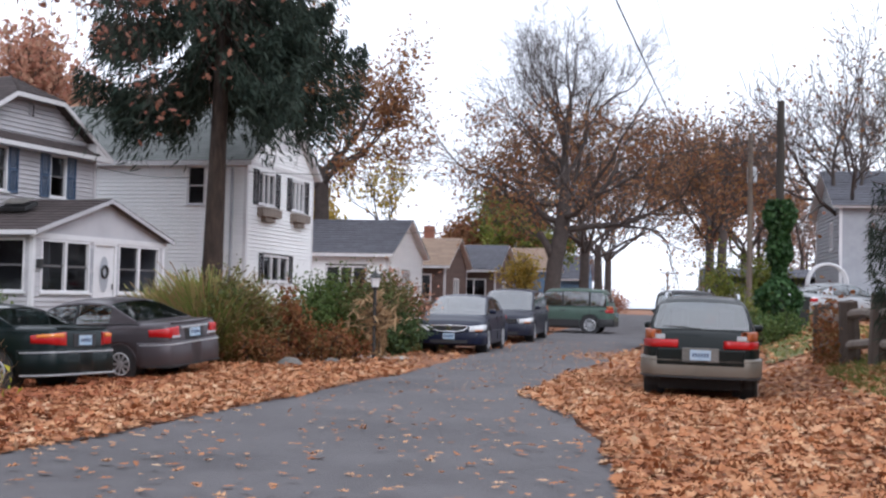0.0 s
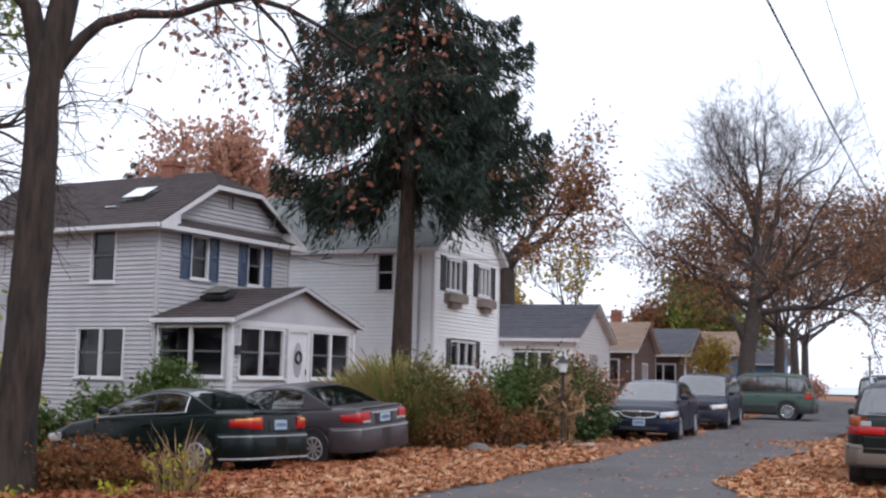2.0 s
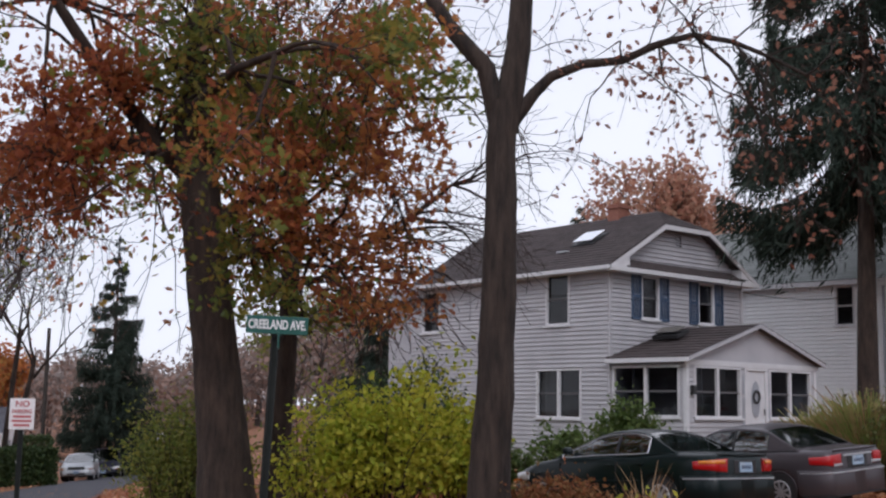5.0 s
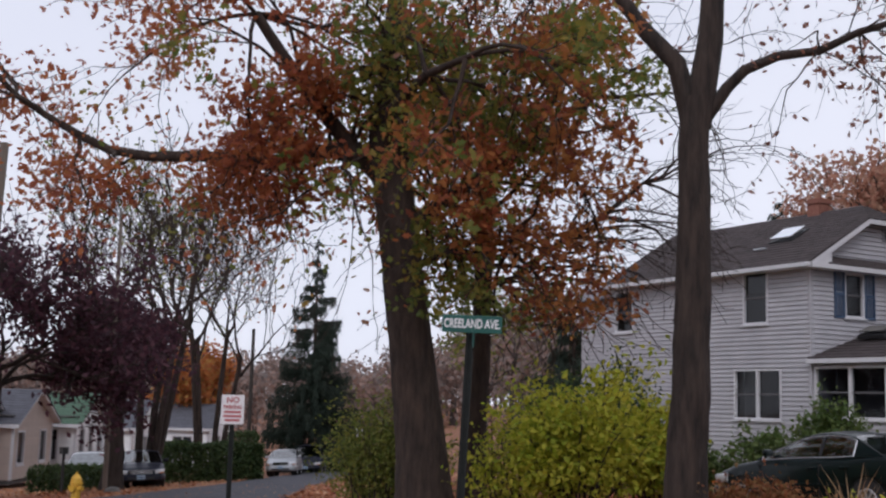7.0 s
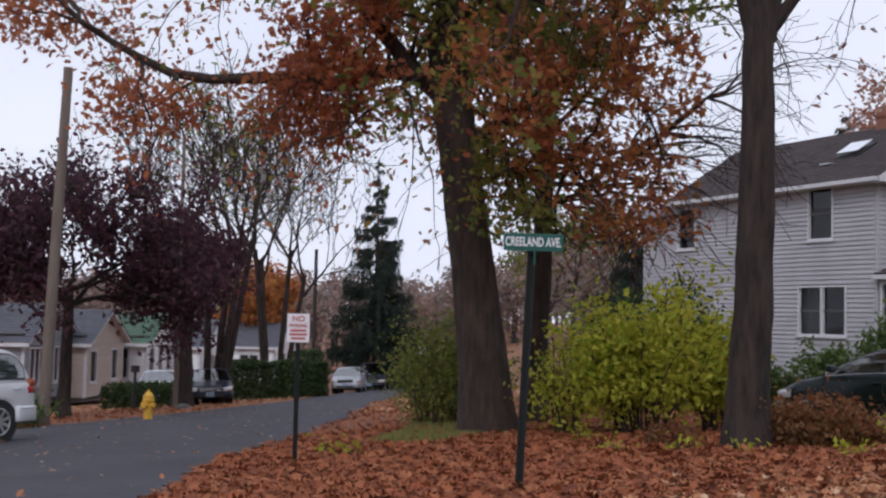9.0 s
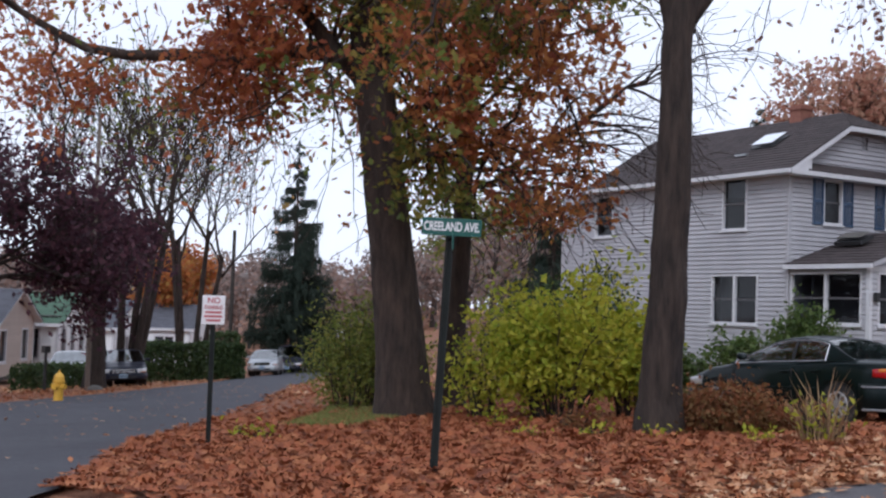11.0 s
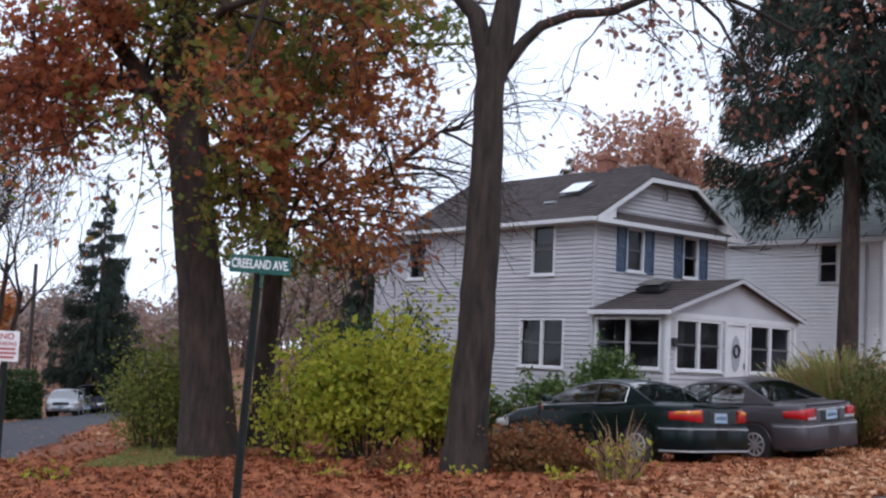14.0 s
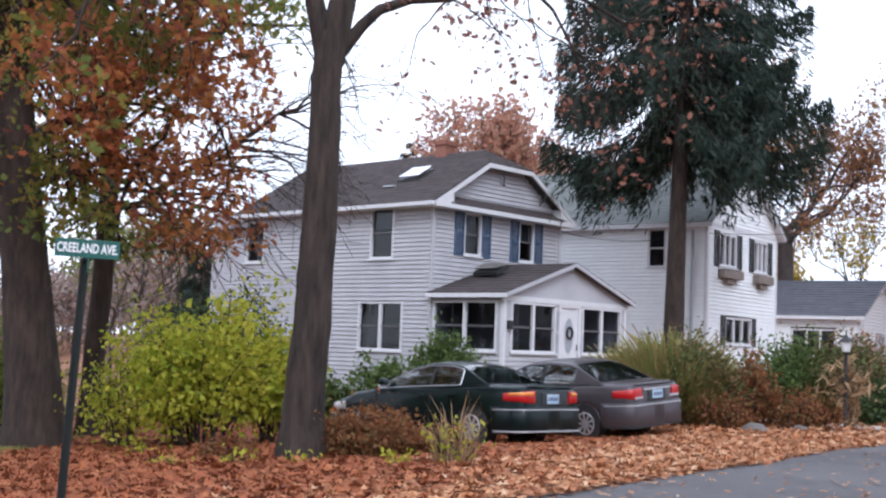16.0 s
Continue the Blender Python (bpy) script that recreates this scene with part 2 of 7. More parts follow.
M_brick = mat("chimney_brick", (0.22, 0.085, 0.06), (0.30, 0.13, 0.09), 0.9, 10, 6, 0.5, rnd=0.2)
M_wood = mat("weathered_wood", (0.16, 0.13, 0.11), (0.25, 0.21, 0.18), 0.9, 5, 8, 0.6, fine=40, stretch=(1, 1, 0.2))
M_postwood = mat("dark_weathered_post_wood", (0.055, 0.040, 0.032), (0.11, 0.082, 0.066), 0.95, 6, 8, 0.8, fine=40, stretch=(1, 1, 0.2))
M_poledark = mat("creosoted_pole_wood", (0.03, 0.024, 0.02), (0.05, 0.042, 0.036), 0.9, 5, 8, 0.5, stretch=(1, 1, 0.1))
M_pole = mat("utility_pole_wood", (0.13, 0.10, 0.08), (0.20, 0.16, 0.13), 0.9, 5, 8, 0.5, stretch=(1, 1, 0.1))
M_blackm = mat("black_metal", (0.018, 0.018, 0.02), (0.03, 0.03, 0.03), 0.5, 12, 5, 0.2)
M_greenpost = mat("sign_post_steel", (0.006, 0.009, 0.008), (0.012, 0.015, 0.013), 0.8, 12, 5, 0.3)
M_signgreen = mat("sign_green", (0.004, 0.075, 0.058), (0.006, 0.09, 0.07), 0.45, 6)
M_signwhite = mat("sign_white", (0.74, 0.72, 0.72), (0.82, 0.80, 0.79), 0.5, 6)
M_signred = mat("sign_red", (0.42, 0.10, 0.11), (0.50, 0.14, 0.14), 0.5, 6)
M_hydrant = mat("hydrant_yellow", (0.62, 0.34, 0.03), (0.72, 0.42, 0.05), 0.5, 8, 5, 0.2)
M_concrete = mat("concrete", (0.36, 0.33, 0.30), (0.46, 0.43, 0.39), 0.9, 3, 8, 0.4)
M_stone = mat("field_stone", (0.10, 0.095, 0.085), (0.18, 0.165, 0.15), 0.9, 4, 8, 0.6)
M_wire = mat("cable_black", (0.03, 0.03, 0.03), None, 0.7)
M_water = mat("sea_water", (0.45, 0.48, 0.52), (0.52, 0.55, 0.58), 0.3, 0.05, 5, 0.2)
M_mirror = mat("skylight_mirror_glass", (0.90, 0.92, 0.95), (0.85, 0.88, 0.92), 0.06, 3, metal=1.0)
M_galv = mat("galvanised_steel", (0.50, 0.52, 0.55), (0.60, 0.62, 0.64), 0.4, 6, metal=0.6)


# ---------- building helpers ----------
class MB:
    """Collects vertices and faces of one mesh."""

    def __init__(self):
        self.v, self.f = [], []

    def add(self, verts, faces):
        n = len(self.v)
        self.v.extend(tuple(map(float, p)) for p in verts)
        self.f.extend(tuple(i + n for i in q) for q in faces)
        return self

    def box(self, x0, y0, z0, x1, y1, z1):
        x0, x1 = min(x0, x1), max(x0, x1)
        y0, y1 = min(y0, y1), max(y0, y1)
        z0, z1 = min(z0, z1), max(z0, z1)
        return self.add([(x0, y0, z0), (x1, y0, z0), (x1, y1, z0), (x0, y1, z0), (x0, y0, z1), (x1, y0, z1), (x1, y1, z1), (x0, y1, z1)],
                        [(3, 2, 1, 0), (4, 5, 6, 7), (0, 1, 5, 4), (1, 2, 6, 5), (2, 3, 7, 6), (3, 0, 4, 7)])

    def slab(self, corners, thick):
        """A thick plate under the polygon given by its upper corners (counter-clockwise from above)."""
        c = [Vector(p) for p in corners]
        nrm = (c[1] - c[0]).cross(c[2] - c[0]).normalized()
        low = [p - nrm * thick for p in c]
        n = len(c)
        fs = [tuple(range(n)), tuple(range(2 * n - 1, n - 1, -1))]
        for i in range(n):
            j = (i + 1) % n
            fs.append((j, i, n + i, n + j))
        return self.add(c + low, fs)

    def tube(self, pts, radii, n=6, cap=True):
        pts = [Vector(p) for p in pts]
        k = len(pts)
        base = len(self.v)
        ref = None
        for i, p in enumerate(pts):
            d = (pts[min(i + 1, k - 1)] - pts[max(i - 1, 0)])
            d = d.normalized() if d.length > 1e-9 else Vector((0, 0, 1))
            if ref is None:
                ref = Vector((1, 0, 0)) if abs(d.x) < 0.8 else Vector((0, 1, 0))
            a = (ref - d * ref.dot(d)).normalized()
            ref = a
            b = d.cross(a)
            r = radii[i]
            for j in range(n):
                an = 2 * math.pi * j / n
                self.v.append(tuple(p + a * (r * math.cos(an)) + b * (r * math.sin(an))))
        for i in range(k - 1):
            for j in range(n):
                j2 = (j + 1) % n
                self.f.append((base + i * n + j, base + i * n + j2, base + (i + 1) * n + j2, base + (i + 1) * n + j))
        if cap:
            self.f.append(tuple(base + j for j in range(n - 1, -1, -1)))
            self.f.append(tuple(base + (k - 1) * n + j for j in range(n)))
        return self

    def lathe(self, prof, n=16, at=(0, 0, 0), axis='z'):
        base = len(self.v)
        for r, h in prof:
            for j in range(n):
                an = 2 * math.pi * j / n
                c, s = r * math.cos(an), r * math.sin(an)
                q = (c, s, h) if axis == 'z' else ((h, c, s) if axis == 'x' else (c, h, s))
                self.v.append((at[0] + q[0], at[1] + q[1], at[2] + q[2]))
        for i in range(len(prof) - 1):
            for j in range(n):
                j2 = (j + 1) % n
                q = (base + i * n + j, base + i * n + j2, base + (i + 1) * n + j2, base + (i + 1) * n + j)
                self.f.append(q if axis != 'y' else q[::-1])
        a, b = tuple(base + j for j in range(n)), tuple(base + (len(prof) - 1) * n + j for j in range(n))
        self.f.append(a[::-1] if axis != 'y' else a)
        self.f.append(b if axis != 'y' else b[::-1])
        return self


def mesh_of(name, mb, material, smooth=False):
    me = bpy.data.meshes.new(name)
    if isinstance(mb, MB):
        me.from_pydata(mb.v, [], mb.f)
    else:
        verts, quads = mb
        nv, nf = len(verts), len(quads)
        k = quads.shape[1]
        me.vertices.add(nv)
        me.vertices.foreach_set("co", np.asarray(verts, dtype=np.float32).ravel())
        me.loops.add(nf * k)
        me.loops.foreach_set("vertex_index", np.asarray(quads, dtype=np.int32).ravel())
        me.polygons.add(nf)
        me.polygons.foreach_set("loop_start", np.arange(0, nf * k, k, dtype=np.int32))
        me.update(calc_edges=True)
    me.materials.append(material)
    if smooth:
        me.polygons.foreach_set("use_smooth", np.ones(len(me.polygons), dtype=bool))
    me.update()
    return me


def part(name, mb, material, parent, label="", smooth=False, bevel=0.0):
    ob = new(name, mesh_of(name, mb, material, smooth))
    ob.parent = parent
    if label:
        ob["label"] = label
    if name in ("front_wall", "side_wall", "gable_wall", "porch_wall", "shingle_cover", "louvre", "foliage", "crown", "stem_spray"):
        ob["kind"] = "stuff"
    if bevel:
        md = ob.modifiers.new("edge", 'BEVEL')
        md.width, md.segments, md.limit_method = bevel, 2, 'ANGLE'
    return ob


def thing(name, m, label, category, group="", kind=""):
    ob = new(name)
    ob.empty_display_size = 0.2
    ob.matrix_world = m
    return tagged(ob, label, category, group, kind)


def solo(name, mb, material, m, label, category, group="", kind="", smooth=False, bevel=0.0):
    ob = new(name, mesh_of(name, mb, material, smooth))
    ob.matrix_world = m
    if bevel:
        md = ob.modifiers.new("edge", 'BEVEL')
        md.width, md.segments, md.limit_method = bevel, 2, 'ANGLE'
    return tagged(ob, label, category, group, kind)


def leaf_quads(P, size, rng, up=0.0, aspect=0.6, fold=0.25):
    """One small folded leaf at each place: two triangles' worth of kite."""
    P = np.asarray(P, float)
    n = len(P)
    d = rng.normal(size=(n, 3))
    d[:, 2] *= (1 - up)
    d /= np.linalg.norm(d, axis=1)[:, None] + 1e-9
    e = rng.normal(size=(n, 3))
    e -= d * (e * d).sum(1)[:, None]
    if up > 0:
        zz = np.cross(np.array([0, 0, 1.0]), d)
        e = zz + e * (1 - up)
        e -= d * (e * d).sum(1)[:, None]
    e /= np.linalg.norm(e, axis=1)[:, None] + 1e-9
    nn = np.cross(d, e)
    s = size * rng.uniform(0.6, 1.35, n)[:, None]
    a = P - d * s * 0.5
    c = P + d * s * 0.5
    b = P + e * s * aspect * 0.5 + nn * s * fold * 0.5 - d * s * 0.05
    f = P - e * s * aspect * 0.5 + nn * s * fold * 0.5 - d * s * 0.05
    V = np.stack([a, b, c, f], 1).reshape(-1, 3)
    return V, np.arange(4 * n, dtype=np.int32).reshape(n, 4)


LOBES = np.array([(-.5, 0), (-.24, .09), (-.14, .30), (.04, .12), (.17, .29), (.26, .12), (.5, 0), (.26, -.12), (.17, -.29), (.04, -.12), (-.14, -.30), (-.24, -.09)])


def lobed_leaves(P, size, rng, flat=0.0, curl=0.35):
    """Lobed oak leaves, one at each place; flat: 1 lies on the ground, 0 hangs any way."""
    P = np.asarray(P, float)
    n = len(P)
    d = rng.normal(size=(n, 3))
    d[:, 2] *= 1 - flat
    d /= np.linalg.norm(d, axis=1)[:, None] + 1e-9
    e = rng.normal(size=(n, 3)) * (1 - flat) + np.cross(np.array([0, 0, 1.0]), d) * (1.0 if flat else 0.0)
    e -= d * (e * d).sum(1)[:, None]
    e /= np.linalg.norm(e, axis=1)[:, None] + 1e-9
    nn = np.cross(d, e)
    s = size * rng.uniform(0.55, 1.35, n)[:, None]
    c = rng.normal(0.4, 0.6, n)[:, None] * curl
    V = np.stack([P + s * (d * u + e * v + nn * (c * (abs(v) * 1.6 + u * u))) for u, v in LOBES], 1).reshape(-1, 3)
    k = len(LOBES)
    return V, np.arange(k * n, dtype=np.int32).reshape(n, k)


def sst(a):
    a = min(max(a, 0.0), 1.0)
    return a * a * (3 - 2 * a)


def g(x, y):
    """Height of the ground."""
    n = 0.669 * x + 0.743 * y
    s = max(x, -62.0) + 4
    g0 = 0.062 * (s - math.sqrt(s * s + 4)) / 2 + 0.06
    k = sst((n - 8.0) / 14)
    z = g0 * (1 - k) + (-0.03 + 0.16 * sst((math.hypot(x, y) - 38) / 15)) * k
    z -= 0.16 * math.exp(-((x + 7.0) ** 2 + (y - 20.6) ** 2) / 9.0) + 0.12 * math.exp(-(x - 4.4) ** 2 / 3.0 - (y - 19.6) ** 2 / 9.0)
    if x > 0:
        z += 0.75 * sst((x - (0.19 * y - 0.7) - 1.9) / 3.2) * sst((y + 4) / 8)
    return z


# ---------- ground, roads ----------
def ground_sheet():
    def axis(lo, hi, mid, fine):
        out = [mid]
        st, p = fine, mid
        while p < hi:
            p += st
            out.append(p)
            if p - mid > 30:
                st *= 1.16
        st, p = fine, mid
        while p > lo:
            p -= st
            out.insert(0, p)
            if mid - p > 40:
                st *= 1.16
        return np.array(out)
    xs, ys = axis(-1800, 1800, -3, 0.6), axis(-600, 2500, 20, 0.6)
    V = np.array([(x, y, g(x, y) + 0.035 * noise.noise(Vector((x * 0.8, y * 0.8, 0)))) for y in ys for x in xs])
    nx, ny = len(xs), len(ys)
    idx = np.arange(nx * ny).reshape(ny, nx)
    Q = np.stack([idx[:-1, :-1], idx[:-1, 1:], idx[1:, 1:], idx[1:, :-1]], -1).reshape(-1, 4)
    ob = new("ground", mesh_of("ground", (V, Q), M_ground, True))
    tagged(ob, "brown leaf-strewn earth verge rolling down to the side road", "ground", kind="structure")


ground_sheet()


def lerp_line(pts, y):
    for (x0, y0), (x1, y1) in zip(pts, pts[1:]):
        if y0 <= y <= y1:
            return x0 + (x1 - x0) * (y - y0) / (y1 - y0)
    return pts[0][0] if y < pts[0][1] else pts[-1][0]


def strip(left, right, n, cols, lift, wob=0.0):
    """A sheet draped on the ground between two lines of the same number of points."""
    def resample(pts):
        pts = [Vector((*p, 0)) for p in pts]
        ln = [0]
        for a, b in zip(pts, pts[1:]):
            ln.append(ln[-1] + (b - a).length)
        out = []
        for i in range(n):
            s = ln[-1] * i / (n - 1)
            k = 0
            while k < len(ln) - 2 and ln[k + 1] < s:
                k += 1
            out.append(pts[k].lerp(pts[k + 1], (s - ln[k]) / max(1e-9, ln[k + 1] - ln[k])))
        return out
    L, R = resample(left), resample(right)
    V = []
    for i in range(n):
        for j in range(cols):
            t = j / (cols - 1)
            p = L[i].lerp(R[i], t)
            if wob and j in (0, cols - 1):
                d = (R[i] - L[i]).normalized()
                p = p + d * wob * noise.noise(Vector((p.x * 0.9, p.y * 0.9, 3)))
            V.append((p.x, p.y, g(p.x, p.y) + lift))
    idx = np.arange(n * cols).reshape(n, cols)
    Q = np.stack([idx[:-1, :-1], idx[:-1, 1:], idx[1:, 1:], idx[1:, :-1]], -1).reshape(-1, 4)
    return np.array(V), Q


ROAD_L = [(-3.4, -6), (-3.6, 5), (-3.72, 10.47), (-3.13, 11.82), (-2.49, 14.23), (-0.88, 21.39), (1.91, 36.32), (5.1, 51.05), (9.2, 72), (15, 110)]
ROAD_R = [(1.2, -6), (1.4, 5), (1.38, 9.2), (1.68, 12.85), (1.23, 17.65), (2.3, 22.36), (4.85, 32.34), (9.06, 49.47), (13.3, 70), (20, 108)]
new("road", mesh_of("road", strip(ROAD_L, ROAD_R, 170, 12, 0.05, 0.25), M_asphalt, True))
tagged(bpy.data.objects["road"], "worn grey asphalt street with scattered fallen leaves", "road", kind="structure")
SIDE_R = [(-1.5, -6), (-4.0, 1.0), (-9.3, 6.3), (-12.3, 9.3), (-17.8, 15.8), (-29.0, 27.6), (-44.6, 45.2), (-66, 70), (-90, 100)]
SIDE_L = [(-10, -14), (-15.0, -3.0), (-21.5, 8.0), (-26.0, 14.0), (-30.0, 20.5), (-36.0, 29.0), (-50.0, 46.0), (-71, 68), (-96, 98)]
new("side_road", mesh_of("side_road", strip(SIDE_L, SIDE_R, 150, 16, 0.052, 0.3), M_asphalt_side, True))
tagged(bpy.data.objects["side_road"], "dark asphalt side road sloping gently away between leafy verges", "road", kind="structure")
# mouth of the side road, joining the street
MOUTH_A = [(-3.4, -6), (-3.6, 2), (-3.5, 6), (-3.45, 10.0)]
MOUTH_B = [(-3.8, -6), (-5.0, 1.6), (-4.6, 6.0), (-3.6, 9.9)]
new("road_mouth", mesh_of("road_mouth", strip(MOUTH_B, MOUTH_A, 30, 5, 0.046), M_asphalt, True))
tagged(bpy.data.objects["road_mouth"], "grey asphalt at the street corner", "road", kind="structure")
new("driveway", mesh_of("driveway", strip([(-6, 46.4), (2.6, 45.6)], [(-6, 49.6), (3.6, 49.4)], 20, 6, 0.04, 0.2), M_drive, True))
tagged(bpy.data.objects["driveway"], "short gravel driveway beside the parked minivan", "driveway", kind="structure")
new("concrete_slab", mesh_of("concrete_slab", strip([(-3.6, 27.2), (-0.9, 26.6)], [(-3.3, 28.4), (-0.6, 27.8)], 8, 4, 0.07), M_concrete, True))
tagged(bpy.data.objects["concrete_slab"], "pale concrete walk end at the kerbside", "pavement", kind="structure")
sea = MB().add([(22, 170, 0.35), (300, 150, 0.35), (1500, 4200, 0.35), (500, 4200, 0.35)], [(0, 1, 2, 3)])
solo("water", sea, M_water, Matrix(), "pale grey sea under an overcast sky", "sea", kind="structure")
LAWN = [([(-17.0, 17.5), (-15.0, 15.2), (-13.2, 12.6)], [(-14.6, 18.6), (-13.2, 15.6), (-12.2, 13.0)], "strip of grass beside the side road"),
        ([(3.4, 7.0), (4.4, 11.0), (5.2, 14.0), (6.0, 18.0), (6.6, 21.0)], [(9, 6.0), (8, 11.0), (8, 14.0), (9, 18.0), (9.5, 21.0)], "patchy lawn beside the rail fence"),
        ([(7.2, 26.0), (8.6, 33.0), (10.0, 40.0)], [(16, 24.0), (16, 33.0), (17, 40.0)], "green lawn above the street"),
        ([(-3.4, 31.5), (-2.2, 38.0), (-0.6, 45.0)], [(-0.9, 30.6), (0.4, 36.0), (1.6, 44.0)], "green lawn before the bungalow"),
        ([(-24, 34.0), (-16, 26.5), (-9, 22.5)], [(-16, 42.0), (-10, 32.0), (-5, 24.5)], "lawn round the grey house")]
for a, b, lab in LAWN:
    ob = new("lawn", mesh_of("lawn", strip(a, b, 24, 8, 0.042, 0.4), M_grass, True))
    tagged(ob, lab, "lawn", kind="structure")

# ---------- houses ----------
def frame_m(x, y, z, yaw):
    """Local x runs along a house front away from the viewer, local y into the depth of the lot."""
    return pose(x, y, z, 0, 0, yaw + 90)


def siding(face, a0, a1, z0, z1, holes, course, top=None):
    """Lapped boards on one wall, with real openings. face(a, z, out) gives the place; top(a) the sloping head of a gable."""
    mb = MB()
    z = z0
    while z < z1 - 1e-6:
        zt = min(z + course, z1)
        lo, hi = a0, a1
        if top:
            cand = [a0 + (a1 - a0) * i / 120 for i in range(121)]
            ok = [a for a in cand if top(a) > (z + zt) / 2]
            if not ok:
                break
            lo, hi = ok[0], ok[-1]
        spans = [(lo, hi)]
        for h0, h1, hz0, hz1 in holes:
            if hz0 < (z + zt) / 2 < hz1:
                nxt = []
                for s0, s1 in spans:
                    if h1 <= s0 or h0 >= s1:
                        nxt.append((s0, s1))
                    else:
                        if h0 > s0:
                            nxt.append((s0, h0))
                        if h1 < s1:
                            nxt.append((h1, s1))
                spans = nxt
        for s0, s1 in spans:
            j = z + course * 0.115
            mb.add([face(s0, j, 0.045), face(s1, j, 0.045), face(s1, zt + 0.004, 0.012), face(s0, zt + 0.004, 0.012), face(s0, j, -0.012), face(s1, j, -0.012),
                    face(s0, z - 0.004, -0.012), face(s1, z - 0.004, -0.012)],
                   [(0, 1, 2, 3), (4, 5, 1, 0), (6, 7, 5, 4)])
        z = zt
    return mb


def fbox(face, a0, a1, z0, z1, o0, o1):
    """A box given in the wall's own terms: along, height, outwards."""
    P = [face(a, z, o) for o in (o0, o1) for z in (z0, z1) for a in (a0, a1)]
    return MB().add(P, [(0, 1, 3, 2), (5, 4, 6, 7), (1, 0, 4, 5), (2, 3, 7, 6), (0, 2, 6, 4), (3, 1, 5, 7)])


def join(*mbs):
    out = MB()
    for m in mbs:
        out.add(m.v, m.f)
    return out


def window(house, face, a0, a1, z0, z1, lights=1, meeting=True, shutters=None, frame_w=0.055, curtain=0.0, trim=None):
    """A sash window in its opening: frame, sill, glass panes, meeting rails, and shutters where it has them."""
    trim = trim or M_trim
    fr = join(fbox(face, a0, a0 + frame_w, z0, z1, -0.06, 0.05), fbox(face, a1 - frame_w, a1, z0, z1, -0.06, 0.05),
              fbox(face, a0 + frame_w, a1 - frame_w, z1 - frame_w, z1, -0.06, 0.05), fbox(face, a0 + frame_w, a1 - frame_w, z0, z0 + frame_w, -0.06, 0.05))
    win = part("window", fr, trim, house)
    part("sill", fbox(face, a0 - 0.05, a1 + 0.05, z0 - 0.05, z0, -0.02, 0.10), trim, win)
    w = (a1 - a0 - frame_w * 2) / lights
    for i in range(lights):
        s0 = a0 + frame_w + i * w
        s1 = s0 + w
        if i:
            part("mullion", fbox(face, s0 - 0.045, s0 + 0.045, z0 + frame_w, z1 - frame_w, -0.05, 0.04), trim, win)
        zm = (z0 + z1) / 2
        if meeting:
            part("meeting_rail", fbox(face, s0, s1, zm - 0.025, zm + 0.025, -0.05, 0.0), trim if meeting == 2 else M_blind, win)
        pane = part("pane", MB().add([face(s0, z0 + frame_w, -0.04), face(s1, z0 + frame_w, -0.04), face(s1, z1 - frame_w, -0.04), face(s0, z1 - frame_w, -0.04)], [(0, 1, 2, 3)]), M_pane, win)
        pane.visible_shadow = False
        if curtain:
            part("curtain", fbox(face, s0, s1, z1 - frame_w - (z1 - z0) * curtain, z1 - frame_w, -0.16, -0.14), M_blind, win)
    if shutters:
        m, sw = shutters
        for s0, s1 in ((a0 - sw - 0.01, a0 - 0.01), (a1 + 0.01, a1 + 0.01 + sw)):
            sh = part("shutter", join(fbox(face, s0, s0 + 0.05, z0 - 0.03, z1 + 0.03, 0.02, 0.075), fbox(face, s1 - 0.05, s1, z0 - 0.03, z1 + 0.03, 0.02, 0.075),
                                      fbox(face, s0 + 0.05, s1 - 0.05, z1 - 0.04, z1 + 0.03, 0.02, 0.075), fbox(face, s0 + 0.05, s1 - 0.05, z0 - 0.03, z0 + 0.04, 0.02, 0.075),
                                      fbox(face, s0 + 0.05, s1 - 0.05, (z0 + z1) / 2 - 0.03, (z0 + z1) / 2 + 0.03, 0.02, 0.075)), m, win)
            sl = MB()
            z = z0 + 0.05
            while z < z1 - 0.06:
                b = fbox(face, s0 + 0.05, s1 - 0.05, z, z + 0.03, 0.035, 0.06)
                sl.add(b.v, b.f)
                z += 0.05
            part("louvre", sl, m, sh)
    return win


def shingles(mb, p00, p10, p11, p01, rows):
    """Overlapping rows of shingles on a roof plane: p00-p10 along the eave, p01-p11 along the ridge."""
    p00, p10, p11, p01 = map(Vector, (p00, p10, p11, p01))
    nrm = (p10 - p00).cross(p01 - p00)
    if nrm.length < 1e-6:
        nrm = (p10 - p00).cross(p11 - p00)
    nrm.normalize()
    for i in range(rows):
        t0, t1 = i / rows, min(1, (i + 1.04) / rows)
        a, b = p00.lerp(p01, t0) + nrm * 0.028, p10.lerp(p11, t0) + nrm * 0.028
        c, d = p10.lerp(p11, t1) + nrm * 0.008, p00.lerp(p01, t1) + nrm * 0.008
        k = max(1, int((b - a).length / 0.9))
        off = 0.37 * (i % 3) / k
        cuts = [0] + [min(1, max(0, (j + off) / k)) for j in range(1, k)] + [1]
        for u0, u1 in zip(cuts, cuts[1:]):
            if u1 - u0 < 1e-4:
                continue
            A, B, C, D = a.lerp(b, u0), a.lerp(b, u1), d.lerp(c, u1), d.lerp(c, u0)
            mb.add([A, B, C, D, A - nrm * 0.028, B - nrm * 0.028], [(0, 1, 2, 3), (4, 5, 1, 0)])


